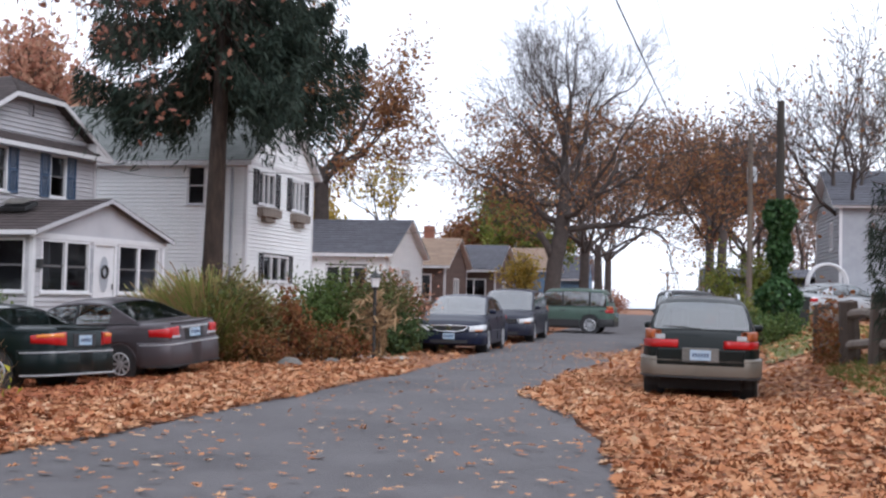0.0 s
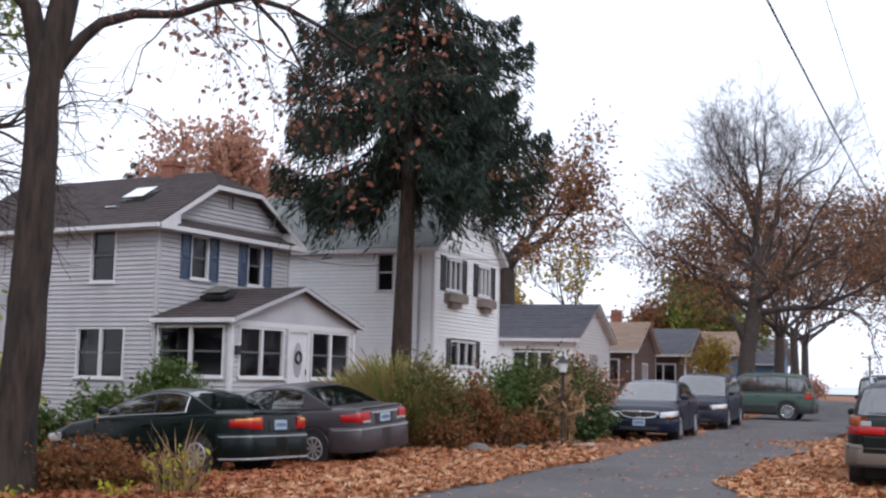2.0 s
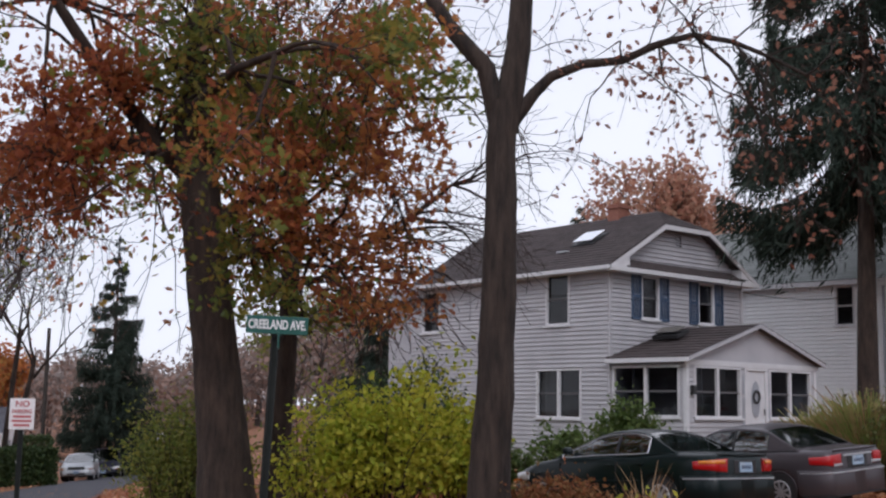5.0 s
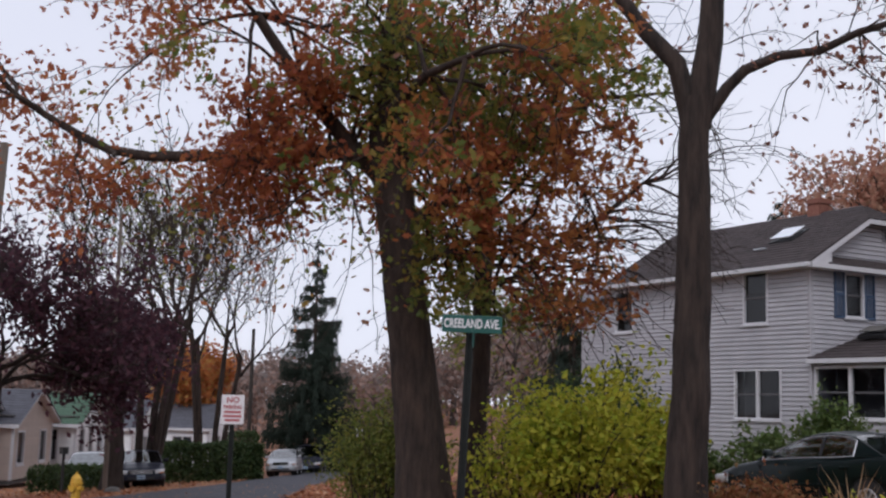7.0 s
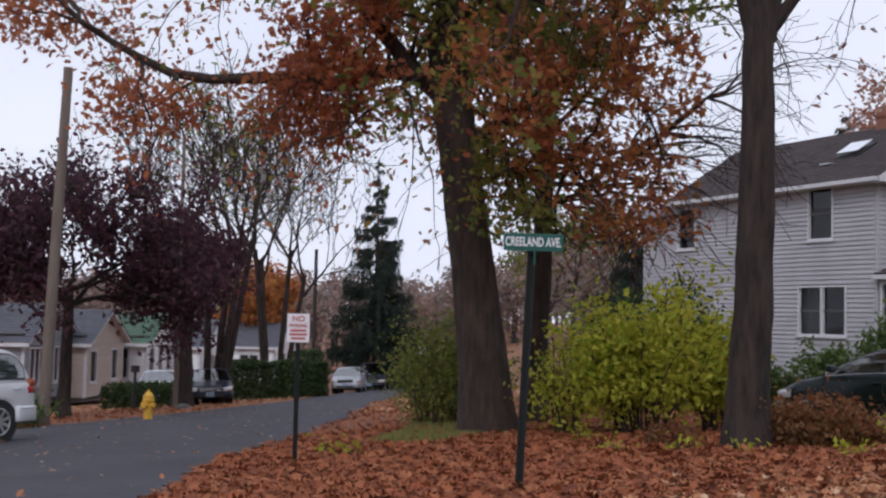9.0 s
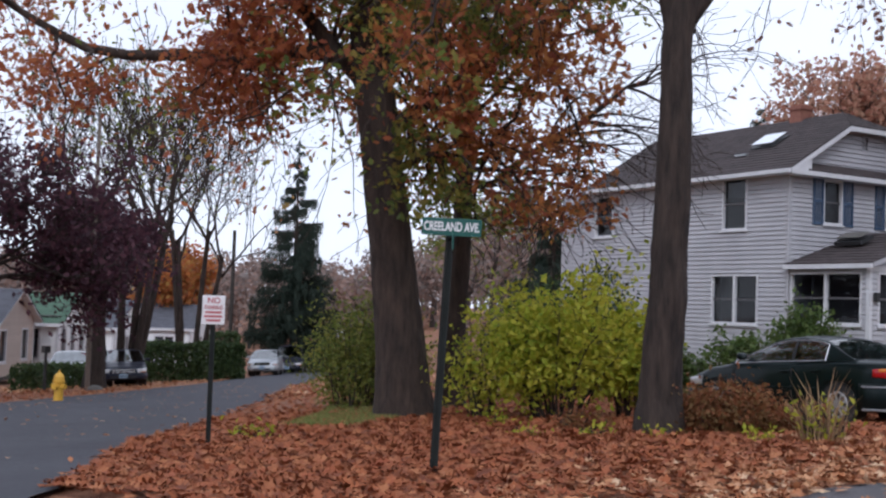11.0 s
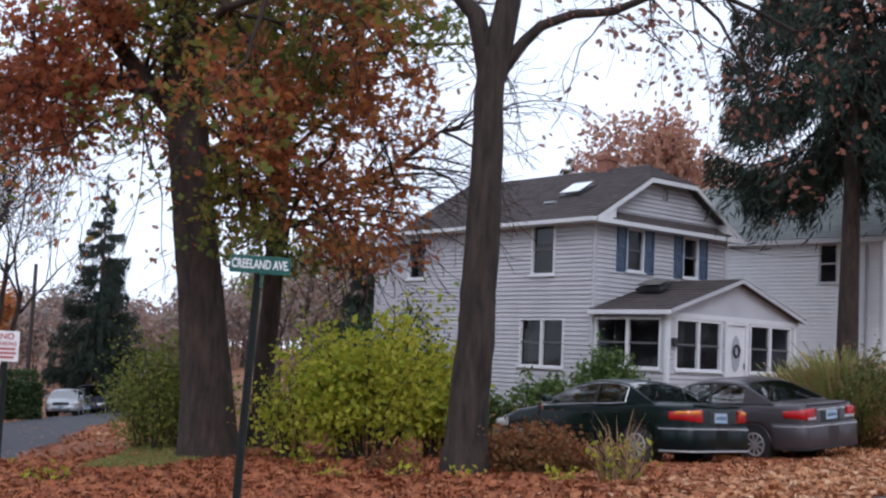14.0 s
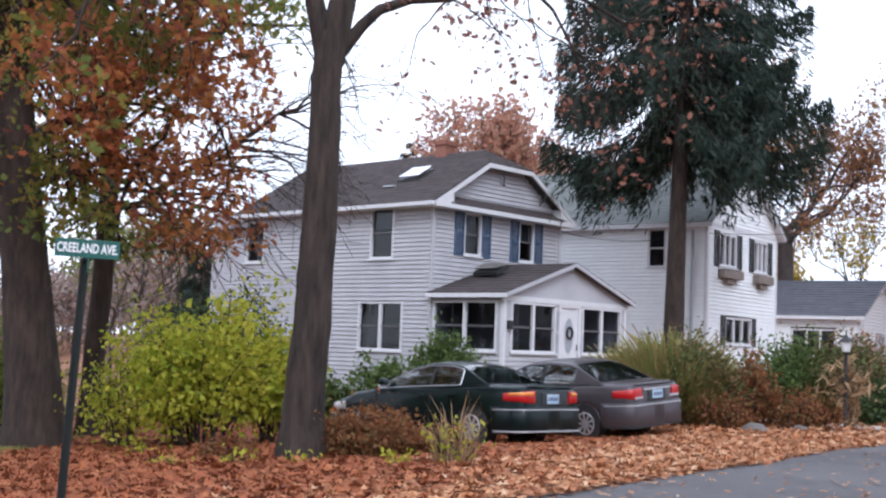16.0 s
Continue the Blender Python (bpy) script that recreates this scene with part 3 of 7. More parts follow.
def gable_house(name, m, W, L, ze, zr, walls, roofm, label, holes_f=(), holes_s=(), oh=0.3, course=0.15, rows=18, trim=None, gable=None, floor=0.0):
    """A house with its gable to the street (local y = 0) and one long side to the viewer (local x = 0)."""
    h = thing(name, m, label, "house")
    trim = trim or M_trim
    front = lambda a, z, o: (a, -o, z)
    side = lambda a, z, o: (-o, a, z)
    zg = ze - 0.02
    sl = (zr - ze) / (W / 2 + oh)
    top = lambda a: zr - 0.05 - abs(a - W / 2) * sl
    part("front_wall", siding(front, 0, W, floor, zr, holes_f, course, lambda a: top(a) if gable is None else min(zg, top(a))), walls, h)
    if gable is not None:
        part("gable_wall", siding(front, 0, W, zg, zr, (), course, top), gable, h)
    part("side_wall", siding(side, 0, L, floor, zg, holes_s, course), walls, h)
    back = MB().box(W - 0.02, 0.02, floor, W, L, zg).box(0.0, L, floor, W, L + 0.02, zg)
    part("rear_wall", back, walls, h)
    # rooms behind the glass, their dimness put into the dark wall colour
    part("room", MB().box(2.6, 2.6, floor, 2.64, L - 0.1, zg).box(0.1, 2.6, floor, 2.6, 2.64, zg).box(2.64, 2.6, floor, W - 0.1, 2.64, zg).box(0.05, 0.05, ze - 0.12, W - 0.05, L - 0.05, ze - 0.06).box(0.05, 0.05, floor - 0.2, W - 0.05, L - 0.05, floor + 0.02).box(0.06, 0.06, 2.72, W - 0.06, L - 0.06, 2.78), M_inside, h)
    for o in [(0, 0), (W, 0), (0, L)]:
        part("corner_board", MB().box(o[0] - 0.045, o[1] - 0.045, floor, o[0] + 0.07, o[1] + 0.07, zg), trim, h)
    e0, e1 = -oh, W + oh
    r = MB()
    r.slab([(e0, -oh, ze), (e0, L + oh, ze), (W / 2, L + oh, zr), (W / 2, -oh, zr)][::-1], 0.10)
    r.slab([(e1, -oh, ze), (W / 2, -oh, zr), (W / 2, L + oh, zr), (e1, L + oh, ze)][::-1], 0.10)
    roof = part("roof", r, trim, h)
    s = MB()
    shingles(s, (e0 - 0.02, L + oh, ze), (e0 - 0.02, -oh - 0.03, ze), (W / 2, -oh - 0.03, zr), (W / 2, L + oh, zr), rows)
    shingles(s, (e1 + 0.02, -oh - 0.03, ze), (e1 + 0.02, L + oh, ze), (W / 2, L + oh, zr), (W / 2, -oh - 0.03, zr), rows)
    part("shingle_cover", s, roofm, roof)
    part("fascia", MB().box(e0 - 0.05, -oh, ze - 0.17, e0 - 0.0, L + oh, ze - 0.02), trim, h)
    return h, front, side


# grey two-storey house: front gable with a clipped peak, eave band across the front, glazed porch
def house_grey():
    z0 = 0.08
    h = thing("grey_house", frame_m(-12.97, 30.80, z0, -20), "pale grey clapboard two-storey house with dark brown roof and glazed porch", "house")
    W, L, ze, zr, oh = 5.9, 10.2, 5.42, 7.42, 0.38
    front = lambda a, z, o: (a, -o, z)
    side = lambda a, z, o: (-o, a, z)
    hf = [(1.28, 2.06, 4.02, 5.26), (3.82, 4.58, 4.02, 5.26)]
    hs = [(1.54, 2.52, 3.84, 5.36), (1.06, 2.90, 1.16, 2.58), (7.5, 8.45, 3.84, 5.2)]
    part("front_wall", siding(front, 0, W, 0.0, ze - 0.05, hf, 0.13), M_sidingA, h)
    part("side_wall", siding(side, 0, L, 0.0, ze - 0.05, hs, 0.13), M_sidingA, h)
    part("rear_wall", MB().box(W - 0.02, 0.02, 0, W, L, ze).box(0, L, 0, W, L + 0.02, ze), M_sidingA, h)
    # inner walls coloured dark, so that the windows look into shade
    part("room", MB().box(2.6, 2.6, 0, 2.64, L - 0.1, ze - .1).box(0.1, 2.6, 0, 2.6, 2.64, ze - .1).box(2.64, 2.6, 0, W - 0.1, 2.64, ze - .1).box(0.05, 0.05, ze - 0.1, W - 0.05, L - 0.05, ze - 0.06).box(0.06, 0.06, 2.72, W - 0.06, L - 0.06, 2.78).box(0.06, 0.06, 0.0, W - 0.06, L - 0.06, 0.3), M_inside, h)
    part("foundation", MB().box(-0.03, -0.03, -0.5, W + 0.03, L + 0.03, 0.0), M_concrete, h)
    for o in [(0, 0), (W, 0), (0, L)]:
        part("corner_board", MB().box(o[0] - 0.045, o[1] - 0.045, 0, o[0] + 0.07, o[1] + 0.07, ze - 0.06), M_sidingA, h)
    for a0, a1, b0, b1 in hf:
        window(h, front, a0, a1, b0, b1, 1, True, (M_shutB, 0.40), curtain=0.45)
    window(h, side, *hs[0], 1, True, curtain=0.35)
    window(h, side, *hs[1], 2, True)
    window(h, side, *hs[2], 1, True, curtain=0.5)
    Lr = 8.7
    sl = (zr - ze) / (W / 2 + oh)
    zc = zr - 0.62
    xa, xb = W / 2 - (zr - zc) / sl, W / 2 + (zr - zc) / sl
    yf, yj = -oh, 0.75
    # recessed gable wall under the clipped peak
    topg = lambda a: min(zc + 0.25, zr - 0.08 - abs(a - W / 2) * sl)
    part("gable_wall", siding(front, 0.1, W - 0.1, ze + 0.02, zr, [(W / 2 - 0.12, W / 2 + 0.12, ze + 0.78, ze + 1.18)], 0.13, topg), M_gable, h)
    vent = part("gable_vent", fbox(front, W / 2 - 0.12, W / 2 + 0.12, ze + 0.78, ze + 1.18, -0.05, -0.03), M_greywall, h)
    for i in range(5):
        part("slat", fbox(front, W / 2 - 0.12, W / 2 + 0.12, ze + 0.80 + i * 0.08, ze + 0.83 + i * 0.08, -0.04, 0.04), M_gable, vent)
    E0, E1 = -oh, W + oh
    r = MB()
    r.slab([(E0, yf, ze), (xa, yf, zc), (W / 2, yj, zr), (W / 2, Lr + 0.3, zr), (E0, Lr, ze)], 0.09)
    r.slab([(E1, yf, ze), (E1, Lr, ze), (W / 2, Lr + 0.3, zr), (W / 2, yj, zr), (xb, yf, zc)], 0.09)
    r.slab([(xa, yf, zc), (xb, yf, zc), (W / 2, yj, zr)], 0.09)
    r.slab([(E0, Lr, ze), (W / 2, Lr + 0.3, zr), (E1, Lr, ze)], 0.09)
    roof = part("roof", r, M_roofA, h)
    s = MB()
    shingles(s, (E0 - .02, Lr, ze), (E0 - .02, yf - .02, ze), (xa, yf - .02, zc), (W / 2 - (zr - zc) / sl, Lr + 0.3 * (zc - ze) / (zr - ze), zc), 14)
    shingles(s, (xa, Lr + 0.3 * (zc - ze) / (zr - ze), zc), (xa, yf - .02, zc), (W / 2, yj, zr), (W / 2, Lr + 0.3, zr), 6)
    shingles(s, (xa, yf - .02, zc), (xb, yf - .02, zc), (W / 2, yj, zr), (W / 2, yj, zr), 6)
    part("shingle_cover", s, M_roofA, roof)
    # white barge boards and the corner returns of the gable
    for x0, x1 in ((E0, xa), (E1, xb)):
        a, b = Vector((x0, yf - 0.035, ze - 0.03)), Vector((x1, yf - 0.035, zc - 0.03))
        dz = Vector((0, 0, 0.14))
        part("barge_board", MB().add([a, b, b - dz, a - dz, a + Vector((0, .05, 0)), b + Vector((0, .05, 0)), b - dz + Vector((0, .05, 0)), a - dz + Vector((0, .05, 0))],
             [(0, 1, 2, 3), (7, 6, 5, 4), (0, 4, 5, 1), (3, 2, 6, 7), (0, 3, 7, 4), (1, 5, 6, 2)]), M_trim, h)
    part("barge_board", MB().box(xa, yf - 0.035, zc - 0.15, xb, yf + 0.015, zc - 0.02), M_trim, h)
    for s0, s1 in ((E0, 0.42), (W - 0.42, E1)):
        t = [(s0, ze - 0.02), (s1, ze - 0.02), (s1, ze + 0.5 if s0 == E0 else ze - 0.02), (s0, ze - 0.02 if s0 == E0 else ze + 0.0)]
        zt = ze + (0.42 + oh) * sl - 0.12
        tri = [(E0, ze - 0.03), (0.42, ze - 0.03), (0.42, zt)] if s0 == E0 else [(E1, ze - 0.03), (W - 0.42, zt), (W - 0.42, ze - 0.03)]
        part("gable_return", MB().add([(a, yf - 0.01, z) for a, z in tri] + [(a, 0.0, z) for a, z in tri], [(0, 1, 2), (5, 4, 3), (0, 3, 4, 1), (1, 4, 5, 2), (2, 5, 3, 0)]), M_trim, h)
    pent = MB().slab([(0.3, yf - 0.06, ze - 0.0), (W - 0.3, yf - 0.06, ze - 0.0), (W - 0.3, -0.01, ze + 0.26), (0.3, -0.01, ze + 0.26)], 0.04)
    part("pent_roof", pent, M_roofA, h)
    part("front_cornice", MB().box(E0, yf - 0.07, ze - 0.16, E1, -0.04, ze - 0.035), M_trim, h)
    part("gutter", MB().box(E0 - 0.10, yf, ze - 0.13, E0 + 0.0, Lr, ze - 0.02).box(E0, yf, ze - 0.14, 0, Lr, ze - 0.115), M_trim, h)
    part("flashing", MB().box(0.62, 2.32, 6.1, 0.75, 2.75, 6.14), M_galv, h)
    sk = part("skylight", MB().slab([(1.02, 1.62, 6.33), (1.70, 1.62, 6.74), (1.70, 2.55, 6.74), (1.02, 2.55, 6.33)][::-1], -0.10), M_blackm, h)
    part("pane", MB().slab([(1.03, 1.68, 6.45), (1.64, 1.68, 6.82), (1.64, 2.49, 6.82), (1.03, 2.49, 6.45)][::-1], -0.02), M_mirror, sk, "bright skylight glass reflecting the sky")
    ch = part("chimney", MB().box(2.72, 2.15, 6.9, 3.18, 2.6, 7.82).box(2.68, 2.11, 7.68, 3.22, 2.64, 7.77), M_brick, h)
    # rear wing below the main eave
    part("wing_roof", MB().slab([(-0.2, 8.2, 5.0), (W, 8.2, 5.3), (W, L + 0.2, 5.3), (-0.2, L + 0.2, 5.0)][::-1], -0.08), M_roofA, h)

    # porch
    pw0, pw1, pd, pe, pr = 0.05, 5.75, 2.65, 2.84, 3.84
    pf = lambda a, z, o: (a, -pd - o, z)
    ps = lambda a, z, o: (pw0 - o, a, z)
    hp = [(0.34, 2.30, 1.26, 2.62), (2.50, 3.46, 0.42, 2.62), (3.58, 5.56, 1.26, 2.62)]
    hq = [(-2.45, -0.10, 1.26, 2.62)]
    part("porch_wall", siding(pf, pw0, pw1, 0.1, pe - 0.1, hp, 0.13), M_sidingA, h)
    part("porch_wall", siding(ps, -pd, 0, 0.1, pe - 0.1, hq, 0.13), M_sidingA, h)
    part("porch_wall", MB().box(pw1 - 0.03, -pd, 0.1, pw1, 0, pe), M_sidingA, h)
    part("porch_base", MB().box(pw0 - 0.02, -pd - 0.02, -0.4, pw1 + 0.02, 0, 0.1), M_concrete, h)
    part("porch_floor", MB().box(pw0 + 0.02, -pd + 0.02, 0.3, pw1 - 0.04, -0.05, 0.4), M_wood, h)
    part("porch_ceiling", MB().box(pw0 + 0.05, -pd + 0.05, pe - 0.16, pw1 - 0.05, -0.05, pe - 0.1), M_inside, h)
    # added dark panels inside the porch, standing in for its indoor shade
    part("porch_dark_screen", MB().box(pw0 + 0.1, -0.75, 0.4, pw1 - 0.1, -0.7, pe - 0.12).box(pw0 + 0.75, -pd + 0.1, 0.4, pw0 + 0.8, -0.75, pe - 0.12), M_inside, h)
    for a in (pw0, pw1):
        part("corner_post", MB().box(a - 0.05, -pd - 0.05, 0.1, a + 0.06, -pd + 0.06, pe - 0.1), M_trim, h)
    window(h, pf, *hp[0], 2, True)
    window(h, pf, *hp[2], 2, True)
    window(h, ps, *hq[0], 2, True)
    d = part("door", fbox(pf, 2.56, 3.40, 0.42, 2.56, -0.05, -0.005), M_trim, h, "white panelled porch door with oval glass")
    part("door_frame", join(fbox(pf, 2.46, 2.56, 0.42, 2.66, -0.05, 0.05), fbox(pf, 3.40, 3.50, 0.42, 2.66, -0.05, 0.05), fbox(pf, 2.56, 3.40, 2.56, 2.66, -0.05, 0.05)), M_trim, d)
    oval = MB()
    oval.add([(2.98 + 0.2 * math.cos(2 * math.pi * i / 20), -pd - 0.012, 1.78 + 0.5 * math.sin(2 * math.pi * i / 20)) for i in range(20)], [tuple(range(20))])
    part("glass", oval, M_greywall, d, "frosted oval door glass")
    part("wreath", MB().tube([(2.98 + 0.13 * math.cos(a), -pd - 0.04, 1.85 + 0.16 * math.sin(a)) for a in [i * math.pi / 6 for i in range(13)]], [0.035] * 13, 6), M_blackm, d)
    part("handle", MB().tube([(3.32, -pd - 0.05, 1.36), (3.32, -pd - 0.05, 1.52)], [0.02, 0.02], 6), M_blackm, d)
    for a in (2.40, 3.53):
        for i in range(3):
            part("brick_strip", fbox(pf, a - 0.04, a + 0.04, 0.6 + i * 0.65, 1.15 + i * 0.65, 0.03, 0.045), M_greywall, h)
    lamp = part("wall_lamp", MB().box(0.16, -pd - 0.16, 1.86, 0.26, -pd - 0.04, 2.10), M_blackm, h)
    part("step", MB().box(2.4, -pd - 0.7, -0.2, 3.6, -pd - 0.05, 0.28), M_concrete, h)
    p0, p1, ph = pw0 - 0.18, pw1 + 0.22, -pd - 0.25
    pm = (p0 + p1) / 2
    rr = MB()
    rr.slab([(p0, ph, pe), (pm, ph, pr), (pm, 0.0, pr), (p0, 0.0, pe)], 0.08)
    rr.slab([(p1, ph, pe), (p1, 0.0, pe), (pm, 0.0, pr), (pm, ph, pr)], 0.08)
    pro = part("porch_roof", rr, M_roofA, h)
    s = MB()
    shingles(s, (p0 - .02, 0, pe), (p0 - .02, ph - .02, pe), (pm, ph - .02, pr), (pm, 0, pr), 11)
    shingles(s, (p1 + .02, ph - .02, pe), (p1 + .02, 0, pe), (pm, 0, pr), (pm, ph - .02, pr), 11)
    part("shingle_cover", s, M_roofA, pro)
    psl = (pr - pe) / (pm - p0)
    gb = MB().add([(p0 + .1, -pd - 0.02, pe - 0.12), (p1 - .1, -pd - 0.02, pe - 0.12), (p1 - .1, -pd - .02, pe), (pm, -pd - 0.02, pr - 0.06), (p0 + .1, -pd - .02, pe)], [(0, 1, 2, 3, 4)])
    part("porch_gable", gb, M_gable, h, "smooth pale grey gable panel")
    for x0 in (p0, p1):
        a, b = Vector((x0, ph - 0.03, pe + 0.0)), Vector((pm, ph - 0.03, pr + 0.0))
        dz = Vector((0, 0, 0.11))
        o = Vector((0, 0.04, 0))
        part("barge_board", MB().add([a, b, b - dz, a - dz, a + o, b + o, b - dz + o, a - dz + o], [(0, 1, 2, 3), (7, 6, 5, 4), (0, 4, 5, 1), (3, 2, 6, 7), (0, 3, 7, 4), (1, 5, 6, 2)]), M_gable, h)
    part("porch_beam", MB().box(p0 + .06, -pd - 0.06, pe - 0.20, p1 - .06, -pd + 0.0, pe - 0.06), M_trim, h)
    part("gutter", MB().box(p0 - 0.09, ph, pe - 0.14, p0 + 0.02, 0, pe - 0.02), M_trim, h)
    sk = part("skylight", MB().slab([(1.25, -1.35, 3.50), (1.75, -1.35, 3.70), (1.75, -0.45, 3.70), (1.25, -0.45, 3.50)][::-1], -0.10), M_blackm, h)
    part("pane", MB().slab([(1.27, -1.30, 3.615), (1.70, -1.30, 3.79), (1.70, -0.5, 3.79), (1.27, -0.5, 3.615)][::-1], -0.012), M_stone, sk)


house_grey()


def house_white():
    hf = [(0.95, 2.52, 4.52, 5.72), (4.12, 5.50, 4.52, 5.72), (1.55, 4.02, 1.75, 2.74)]
    hs = [(1.55, 2.25, 4.40, 5.78)]
    W = 6.45
    h, front, side = gable_house("white_house", frame_m(-7.1, 41.3, 0.1, -14), W, 12.5, 5.95, 8.55, M_sidingB, M_roofB,
                                 "white clapboard two-storey house with black shutters and grey-green roof", hf, hs, 0.32, 0.14, 26)
    for w in hf[:2]:
        window(h, front, *w, 3, False, (M_shutK, 0.42), 0.08, 0.2)
        b = part("flower_box", fbox(front, w[0] - 0.05, w[1] + 0.12, w[2] - 0.42, w[2] - 0.12, 0.03, 0.28), M_wood, h, "weathered grey wooden window box")
        part("bracket", fbox(front, w[0] + 0.35, w[1] - 0.35, w[2] - 0.62, w[2] - 0.42, 0.03, 0.2), M_wood, b)
    window(h, front, *hf[2], 3, False, (M_shutK, 0.36), 0.08)
    window(h, side, *hs[0], 1, 2, None, 0.06)
    part("downspout", MB().tube([(-0.1, 0.5, 5.7), (-0.12, 0.5, 0.2)], [0.05, 0.05], 6), M_greywall, h)
    part("gable_light", fbox(front, W / 2 - 0.35, W / 2 + 0.35, 6.7, 7.5, 0.03, 0.06), M_trim, h)
    part("frieze", fbox(front, 0, W, 5.86, 5.98, 0.03, 0.05), M_trim, h)
    pv = part("roof_vent", MB().lathe([(0.09, 7.6), (0.09, 8.25), (0.16, 8.25), (0.16, 8.4)], 8, (1.6, 4.2, 0)), M_galv, h)
    # entrance porch at the far corner
    part("entry_wall", MB().box(W, 0.5, 0, W + 1.0, 2.5, 2.9), M_sidingB, h)
    part("entry_door", fbox(lambda a, z, o: (a, 0.5 - o, z), W + 0.15, W + 0.75, 0.4, 2.5, 0.0, 0.04), M_trim, h)
    part("chimney_pipe", MB().tube([(0.0, 0.9, 5.6), (-0.1, 0.9, 5.3)], [0.05, 0.05], 6), M_blackm, h)


house_white()


def small_house(name, x, y, z, yaw, W, L, ze, zr, walls, roofm, label, hf, hs, gable=None, trim=None, chim=None):
    h, front, side = gable_house(name, frame_m(x, y, z, yaw), W, L, ze, zr, walls, roofm, label, hf, hs, 0.35, 0.16, 14, trim, gable)
    for w in hf:
        window(h, front, *w, 3 if w[1] - w[0] > 1.6 else (2 if w[1] - w[0] > 1.1 else 1), False, None, 0.09)
    for w in hs:
        window(h, side, *w, 3 if w[1] - w[0] > 1.6 else (2 if w[1] - w[0] > 1.1 else 1), False, None, 0.09, 0.3)
    if chim:
        part("chimney", MB().box(chim[0], chim[1], zr - 1.0, chim[0] + 0.6, chim[1] + 0.6, zr + 0.75), M_brick, h)
    return h


small_house("white_bungalow", -2.9, 56.5, 0.2, -12, 7.0, 12, 3.25, 5.1, M_sidingB, M_roofC, "white one-storey bungalow with charcoal shingle roof", [(2.6, 4.4, 1.2, 2.5)], [(1.0, 3.1, 1.35, 2.65), (5.0, 6.2, 1.2, 2.6)])
small_house("brown_bungalow", -0.2, 70, 0.2, -12, 6.5, 9, 3.1, 4.9, M_brownwall, M_roofTan, "dark brown shingled bungalow with tan roof and white trim", [(2.4, 4.0, 1.0, 2.4)], [(0.8, 2.3, 1.0, 2.6)], chim=(3.2, 1.5))
small_house("dark_roofed_bungalow", 3.1, 78, 0.2, -12, 7.5, 8, 3.1, 4.9, M_brownwall, M_roofC, "brown bungalow with charcoal roof and white window band", [(2.6, 4.2, 1.0, 2.4)], [(0.6, 3.0, 1.0, 2.5)])
small_house("blue_house", 8.1, 95, 0.2, -12, 7, 11, 3.6, 5.5, M_bluewall, M_roofTan, "blue sided house with weathered brown roof", [], [(2.0, 3.5, 1.2, 2.4)])
small_house("dark_gabled_house", 13, 112, 0.2, -12, 7, 9, 3.2, 5.6, M_bluewall, M_roofC, "dark blue gabled house behind the street trees", [(2, 3.5, 1.2, 2.5)], [])
# across the side road
small_house("beige_cottage", -47.1, 27.3, -2.3, 42, 5.4, 8, 2.4, 3.9, M_beigewall, M_roofC, "beige cottage with dark windows and white trim", [(0.5, 1.5, 0.6, 2.1), (3.6, 4.6, 0.6, 2.1)], [(1.0, 2.2, 0.7, 2.1), (3.5, 4.7, 0.7, 2.1)])
small_house("green_roofed_cottage", -50.8, 32.7, -2.4, 41, 5.0, 8, 2.4, 3.9, M_sidingB, M_roofGreen, "white cottage with a green shingle roof", [(0.5, 1.4, 0.5, 2.2), (2.1, 2.9, 0.3, 2.2), (3.6, 4.5, 0.5, 2.2)], [(0.8, 1.9, 0.6, 2.2), (2.6, 3.7, 0.6, 2.2), (4.6, 5.6, 0.6, 2.2)])
small_house("grey_cottage", -44.8, 23.2, -2.2, 42, 6, 8, 2.4, 4.0, M_greywall, M_roofC, "grey cottage with white window trim behind the trees", [(0.6, 2.4, 0.6, 2.2), (3.4, 5.2, 0.6, 2.2)], [(1.0, 2.0, 0.8, 2.1)])
small_house("white_low_house", -62.8, 50.3, -3.2, 38, 7, 10, 2.6, 4.2, M_sidingB, M_roofC, "low white house with a grey roof behind the hedge", [(2, 3.4, 0.9, 2.1)], [(1.0, 2.4, 0.8, 2.1)])
small_house("far_white_house", -57.5, 40.6, -3.0, 40, 7, 10, 2.6, 4.2, M_sidingB, M_roofC, "white house with grey roof beside the cottages", [(2, 3.4, 0.9, 2.1)], [(1.0, 2.4, 0.8, 2.1)])
# right side of the street
small_house("pale_house", 17.1, 54.9, 0.9, 170, 7, 10, 4.6, 6.4, M_greywall, M_roofC, "pale grey two-storey house behind the fence", [(4.4, 5.2, 2.9, 4.1)], [])
small_house("far_grey_house", 19.6, 90.9, 0.6, 170, 8, 10, 1.9, 3.4, M_greywall, M_roofC, "low grey-roofed house at the street's end", [], [])

# ---------- cars ----------
def paint(name, c, metal=0.0, rough=0.4):
    return mat(name, c, tuple(x * 0.9 for x in c), rough, 2.0, 4, 0.0, metal, coat=0.26, spec=0.2)


